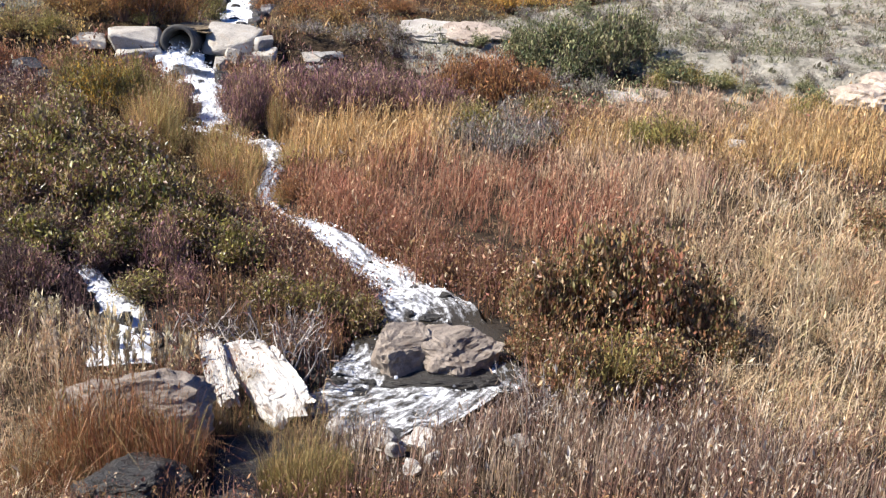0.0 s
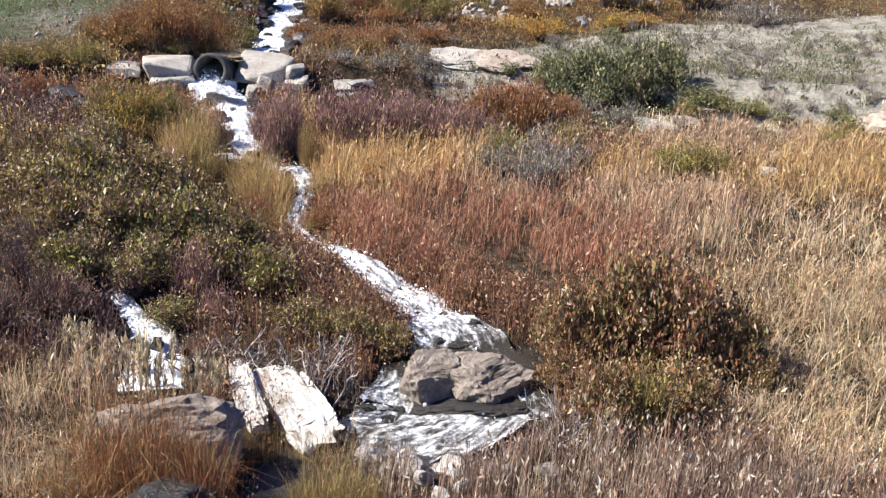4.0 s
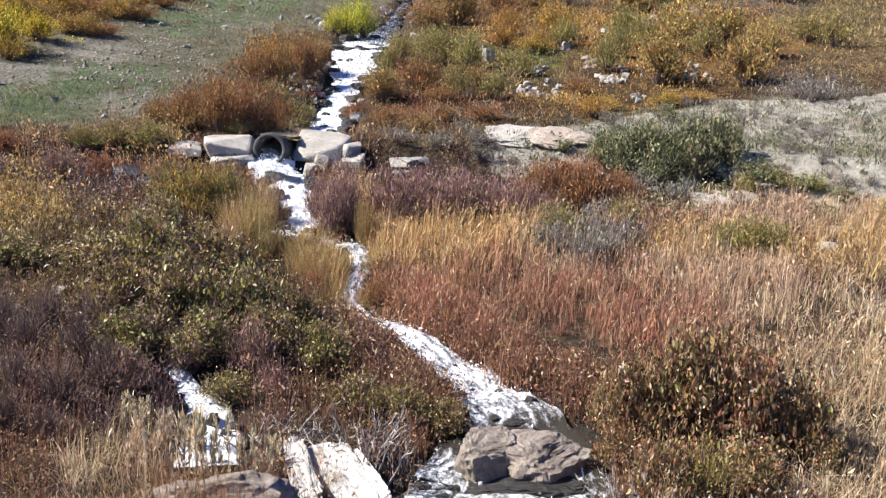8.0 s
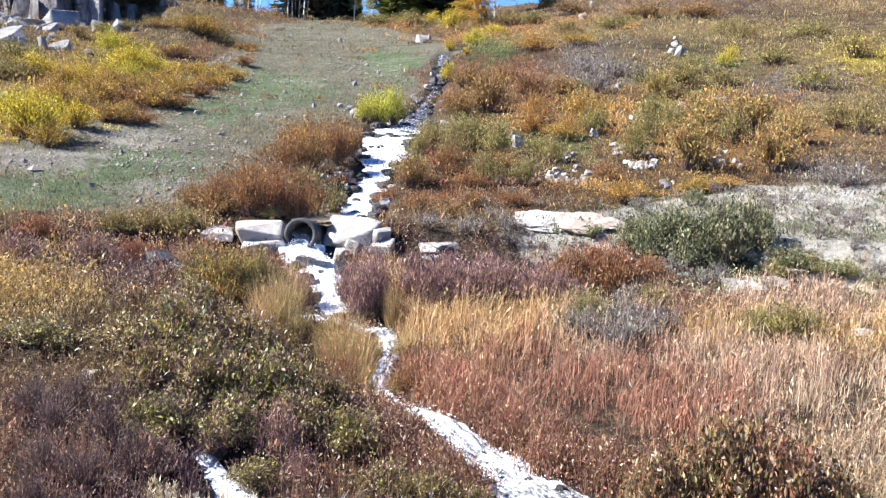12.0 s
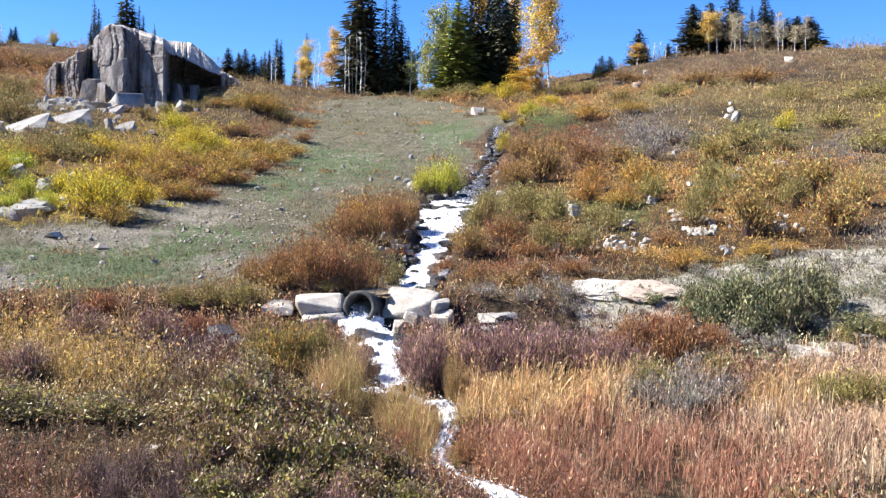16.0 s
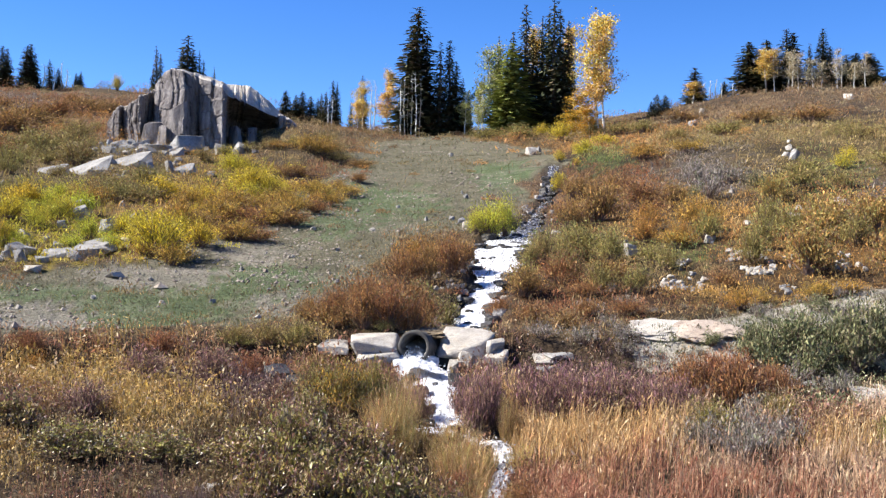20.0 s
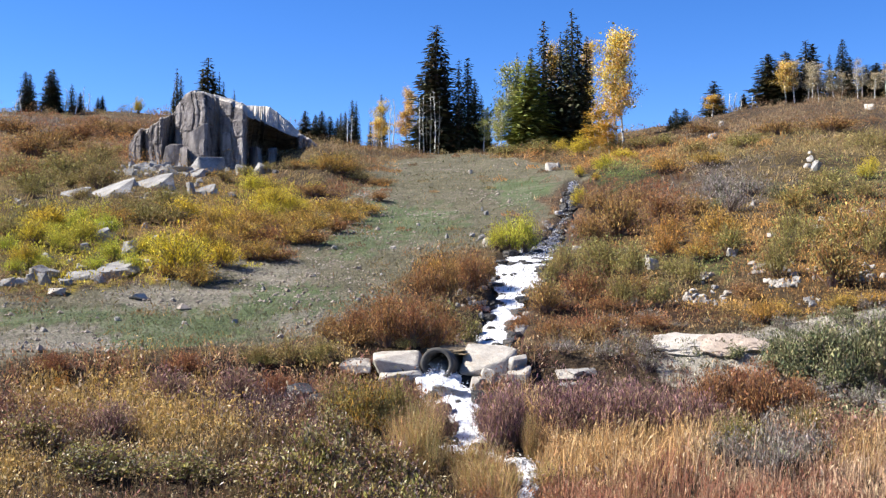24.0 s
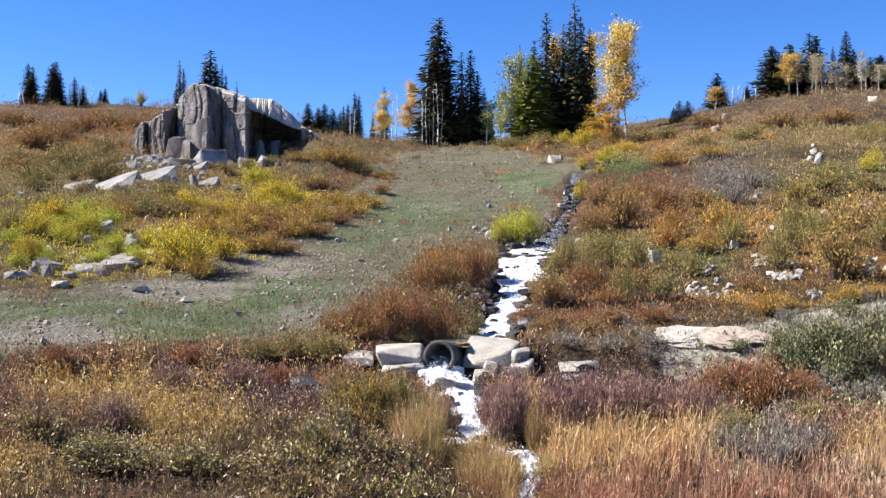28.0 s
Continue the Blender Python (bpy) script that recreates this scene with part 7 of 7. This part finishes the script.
def raise_trees(rows, stock, group, base=0.1, full=1.15):
    """rows: x, y, height and the half width of the crown; base: a stock tree's half width for its height."""
    for k, (x, y, high, half) in enumerate(rows):
        w = half / (10 * base) * full
        m = Matrix.LocRotScale((x, y, float(ground(x, y)) - 0.1), Euler((0, 0, rng.uniform(0, 6.28))), (w, w, high / 10))
        tree = stock[k % len(stock)]
        ob = tree if k < len(stock) else copy_thing(tree, Matrix.Identity(4))
        ob.matrix_basis = m
        tagged(ob, group=group)


DARK = ((3, (0.085, 0.095, 0.055)), (2, (0.13, 0.13, 0.07)), (1, (0.22, 0.17, 0.11)))
LIGHTER = ((3, (0.36, 0.42, 0.12)), (2, (0.45, 0.48, 0.15)), (1, (0.22, 0.26, 0.09)))
raise_trees(SPRUCES, [spruce("spruce", 500 + k, DARK, ("dark green spruce on the ridge", "slim dark spruce on the ridge", "thin gappy spruce on the ridge")[k % 3], 0.1, (0.06, 0.12, 0.3)[k % 3]) for k in range(5)], "spruces on the ridge", 0.1, 1.85)
raise_trees(LIGHT_SPRUCES, [spruce("spruce", 515, LIGHTER, "light yellowish-green spruce in a clump", 0.12, 0.04)], "spruces on the ridge", 0.12, 1.9)
YELLOW = ((4, (0.84, 0.58, 0.14)), (2, (0.8, 0.5, 0.11)), (1, (0.72, 0.66, 0.32)))
raise_trees(YELLOW_ASPENS, [aspen("aspen", 520 + k, YELLOW, "yellow-leaved aspen with a white trunk", 8000, 0.12, 0.36, 0.14) for k in range(3)], "aspens", 0.15)
raise_trees(PALE_ASPENS, [aspen("aspen", 530 + k, ((3, (0.42, 0.44, 0.14)), (2, (0.56, 0.5, 0.2)), (1, (0.3, 0.36, 0.12))), "pale green-yellow aspen with white trunk", 3600, 0.16, 0.3, 0.14) for k in range(2)], "aspens", 0.15)
raise_trees(RIDGE_ASPENS, [aspen("aspen", 535 + k, ((3, (0.58, 0.47, 0.28)), (2, (0.6, 0.52, 0.36)), (1, (0.42, 0.35, 0.2))), "pale thin-leaved aspen with a white trunk", 2200, 0.15, 0.4, 0.14) for k in range(3)], "aspens", 0.15)
raise_trees(ORANGE_ASPENS, [aspen("aspen", 540, ((3, (0.6, 0.32, 0.04)), (2, (0.56, 0.38, 0.06)), (1, (0.66, 0.46, 0.12))), "young orange aspen at the wood's edge", 5200, 0.16, 0.06, 0.16)], "aspens", 0.17, 1.6)
raise_trees(BARE_ASPENS, [aspen("bare_aspen", 550 + k, None, "leafless grey aspen on the ridge", 0, wide=0.07) for k in range(3)], "bare aspens", 0.08)
raise_trees(PINES, [spruce("pine", 560, DARK, "low dark spreading pine on the skyline", 0.4, 0.25)], "pines", 0.4)


# ---- low growth on the slope ----
rng = rng_of(17)
N = 3000
az = np.radians(rng.uniform(-26, 40, N))
r = np.exp(rng.uniform(np.log(26.5), np.log(215), N))
cx, cy = np.sin(az) * r, np.cos(az) * r
bare = np.maximum(in_zone(TRACK, cx, cy), in_zone(SAND, cx, cy) * 0.9)
high = np.clip(rng.lognormal(-0.45, 0.38, N), 0.2, 1.6) * (1 + 0.3 * waves(cx, cy, 0.3, 4)) * (0.9 + 0.004 * r) * (1 - 0.6 * bare)
under, bush_cap = crowded(cx, cy)
keep = (water_gap(cx, cy) > 0.25) & (rng.uniform(0, 1, N) > np.maximum(in_zone(TRACK, cx, cy) * 0.9, in_zone(SAND, cx, cy) * 0.45)) & (high < eye_cap(cx, cy) + 0.05) & (under < 0.6)
high = np.minimum(high, bush_cap + 0.1)
cx, cy, high = cx[keep], cy[keep], high[keep]
cz = ground(cx, cy)
kind = patch_of(COVER, cx, cy, 9)
kinds = list(COVER) + ["mixed"]
kind[kind < 0] = len(kinds) - 1
kind[in_zone(SAND, cx, cy) > 0.5] = kinds.index("grey")
for k, name in enumerate(kinds):
    m = np.nonzero(kind == k)[0]
    if not len(m):
        continue
    rr = np.hypot(cx[m], cy[m])
    per = 120
    who = np.repeat(m, per)
    n = len(who)
    a, d = rng.uniform(0, 6.283, n), np.sqrt(rng.uniform(0, 1, n))
    wide = high[who] * 1.0 + 0.2
    up = rng.uniform(0.05, 1, n) ** 0.7 * (1 - 0.6 * d ** 2)
    at = np.stack([cx[who] + np.cos(a) * d * wide, cy[who] + np.sin(a) * d * wide, cz[who] + up * high[who]], 1)
    size = 0.045 + 0.0014 * np.hypot(cx[who], cy[who])
    clump = np.repeat(colours(rng, len(m), COVER_KINDS[name]), per, 0)
    tint = clump * 0.75 + colours(rng, n, COVER_KINDS[name]) * 0.25
    pile = Pile()
    pile.put(*leaf_quads(rng, at, size * 0.72, tint, 1.2, 0.36))
    tagged(new("low_shrub_cover", pile.mesh("low_shrub_cover", LEAF)), name + " low autumn growth covering the slope", "undergrowth", kind="stuff")


# ---- sage on the sandy bank ----
rng = rng_of(29)
N = 4200
az = np.radians(rng.uniform(3, 40, N))
r = rng.uniform(22, 46, N)
cx, cy = np.sin(az) * r, np.cos(az) * r
keep = (rng.uniform(0, 1, N) < in_zone(SAND, cx, cy)) & (waves(cx, cy, 0.9, 75) + rng.normal(0, 0.5, N) > -0.1) & (crowded(cx, cy)[0] < 0.5)
cx, cy = cx[keep], cy[keep]
high = rng.uniform(0.06, 0.3, len(cx)) * rng.uniform(0.6, 1.3, len(cx))
SAGE = ((3, (0.25, 0.25, 0.15)), (2, (0.33, 0.3, 0.2)), (2, (0.2, 0.21, 0.1)), (1, (0.36, 0.25, 0.17)), (1, (0.2, 0.17, 0.12)))
per = 46
who = np.repeat(np.arange(len(cx)), per)
a, d = rng.uniform(0, 6.283, len(who)), np.sqrt(rng.uniform(0, 1, len(who)))
wide = high[who] * 1.2 + 0.05
up = rng.uniform(0.0, 1, len(who)) * (1 - 0.6 * d ** 2)
at = np.stack([cx[who] + np.cos(a) * d * wide, cy[who] + np.sin(a) * d * wide, ground(cx, cy)[who] + up * high[who]], 1)
tint = np.repeat(colours(rng, len(cx), SAGE), per, 0) * 0.7 + colours(rng, len(who), SAGE) * 0.3
pile = Pile()
pile.put(*leaf_quads(rng, at, np.full(len(who), 0.075), tint, 1.0, 0.3))
tagged(new("sage_cover", pile.mesh("sage_cover", LEAF)), "grey-green low sage tufts over pale sand", "undergrowth", kind="stuff")


# ---- grass between the shrubs of the slope ----
rng = rng_of(19)
N = 130000
az = np.radians(rng.uniform(-26, 40, N))
r = np.exp(rng.uniform(np.log(25.6), np.log(225), N))
x, y = np.sin(az) * r, np.cos(az) * r
bare = np.maximum(in_zone(TRACK, x, y), in_zone(SAND, x, y)) * 0.97
keep = (water_gap(x, y) > 0.3) & (rng.uniform(0, 1, N) > bare) & (waves(x, y, 0.9, 71) + rng.normal(0, 0.4, N) > -0.7)
x, y = x[keep], y[keep]
kind = patch_of(COVER, x, y, 10)
kinds = list(COVER) + ["mixed"]
kind[kind < 0] = len(kinds) - 1
tint = np.zeros((len(x), 3))
for k, name in enumerate(kinds):
    m = kind == k
    tint[m] = colours(rng, int(m.sum()), COVER_KINDS[name] + ((1, (0.46, 0.34, 0.17)), (1, (0.32, 0.22, 0.11))))
tint *= (1 + 0.2 * waves(x, y, 0.7, 72))[:, None]
r = np.hypot(x, y)
high = (0.05 + 0.0022 * np.minimum(r, 80) + 0.0006 * r) * (1 + 0.35 * waves(x, y, 1.1, 73))
high = np.minimum(high, eye_cap(x, y) + 0.05)
base = np.stack([x, y, ground(x, y) - 0.03], 1)
pile = Pile()
pile.put(*leaf_quads(rng, base, high, np.clip(tint, 0.02, 0.8), 1.1, 0.16))
tagged(new("slope_grass", pile.mesh("slope_grass", GRASS)), "dry brown and gold grass between slope shrubs", "grass", kind="stuff")


# ---- turf and pebbles of the track ----
rng = rng_of(23)
N = 80000
az = np.radians(rng.uniform(-26, 5, N))
r = np.exp(rng.uniform(np.log(25.5), np.log(125), N))
x, y = np.sin(az) * r, np.cos(az) * r
keep = rng.uniform(0, 1, N) < in_zone(TRACK, x, y)
x, y = x[keep], y[keep]
lush = waves(x, y, 0.35, 61) + rng.normal(0, 0.25, len(x))
sod = lush > -0.35
where = patch_of(TRACK_PATCHES, x, y, 36)
sod &= where != 1
palette = ((4, (0.22, 0.21, 0.1)), (3, (0.28, 0.25, 0.14)), (2, (0.36, 0.3, 0.2)), (2, (0.13, 0.15, 0.06)))
n = int(sod.sum())
tint = np.where((where[sod] == 0)[:, None], colours(rng, n, ((3, (0.2, 0.23, 0.085)), (1, (0.27, 0.28, 0.12)), (2, (0.28, 0.25, 0.13)), (1, (0.15, 0.13, 0.07)))), colours(rng, n, palette))
base = np.stack([x[sod], y[sod], ground(x[sod], y[sod]) - 0.01], 1)
pile = Pile()
far = np.hypot(x[sod], y[sod])
pile.put(*leaf_quads(rng, base, 0.045 + 0.0009 * far, tint, 0.7, 0.3))
tagged(new("track_turf", pile.mesh("track_turf", GRASS)), "short grey-green turf on the grassy track", "turf", kind="stuff")
px, py = x[~sod][:4200], y[~sod][:4200]
n = len(px)
size = (0.018 + 0.0004 * np.hypot(px, py)) * rng.lognormal(0, 0.5, n)
mid = np.stack([px, py, ground(px, py) + size * 0.1], 1)
octa = np.array([[1, 0, 0], [0, 1, 0], [-1, 0, 0], [0, -1, 0], [0, 0, 0.7], [0, 0, -0.7]])
v = mid[:, None] + octa[None] * size[:, None, None] * rng.uniform(0.6, 1.3, (n, 6, 1))
f = np.array([[0, 1, 4], [1, 2, 4], [2, 3, 4], [3, 0, 4], [1, 0, 5], [2, 1, 5], [3, 2, 5], [0, 3, 5]])
f = (np.arange(n)[:, None, None] * 6 + f[None]).reshape(-1, 3)
tagged(new("track_pebbles", mesh_of("track_pebbles", v.reshape(-1, 3), [f], TAN_GRANITE)), "pale pebbles strewn over the track", "pebbles", kind="stuff")
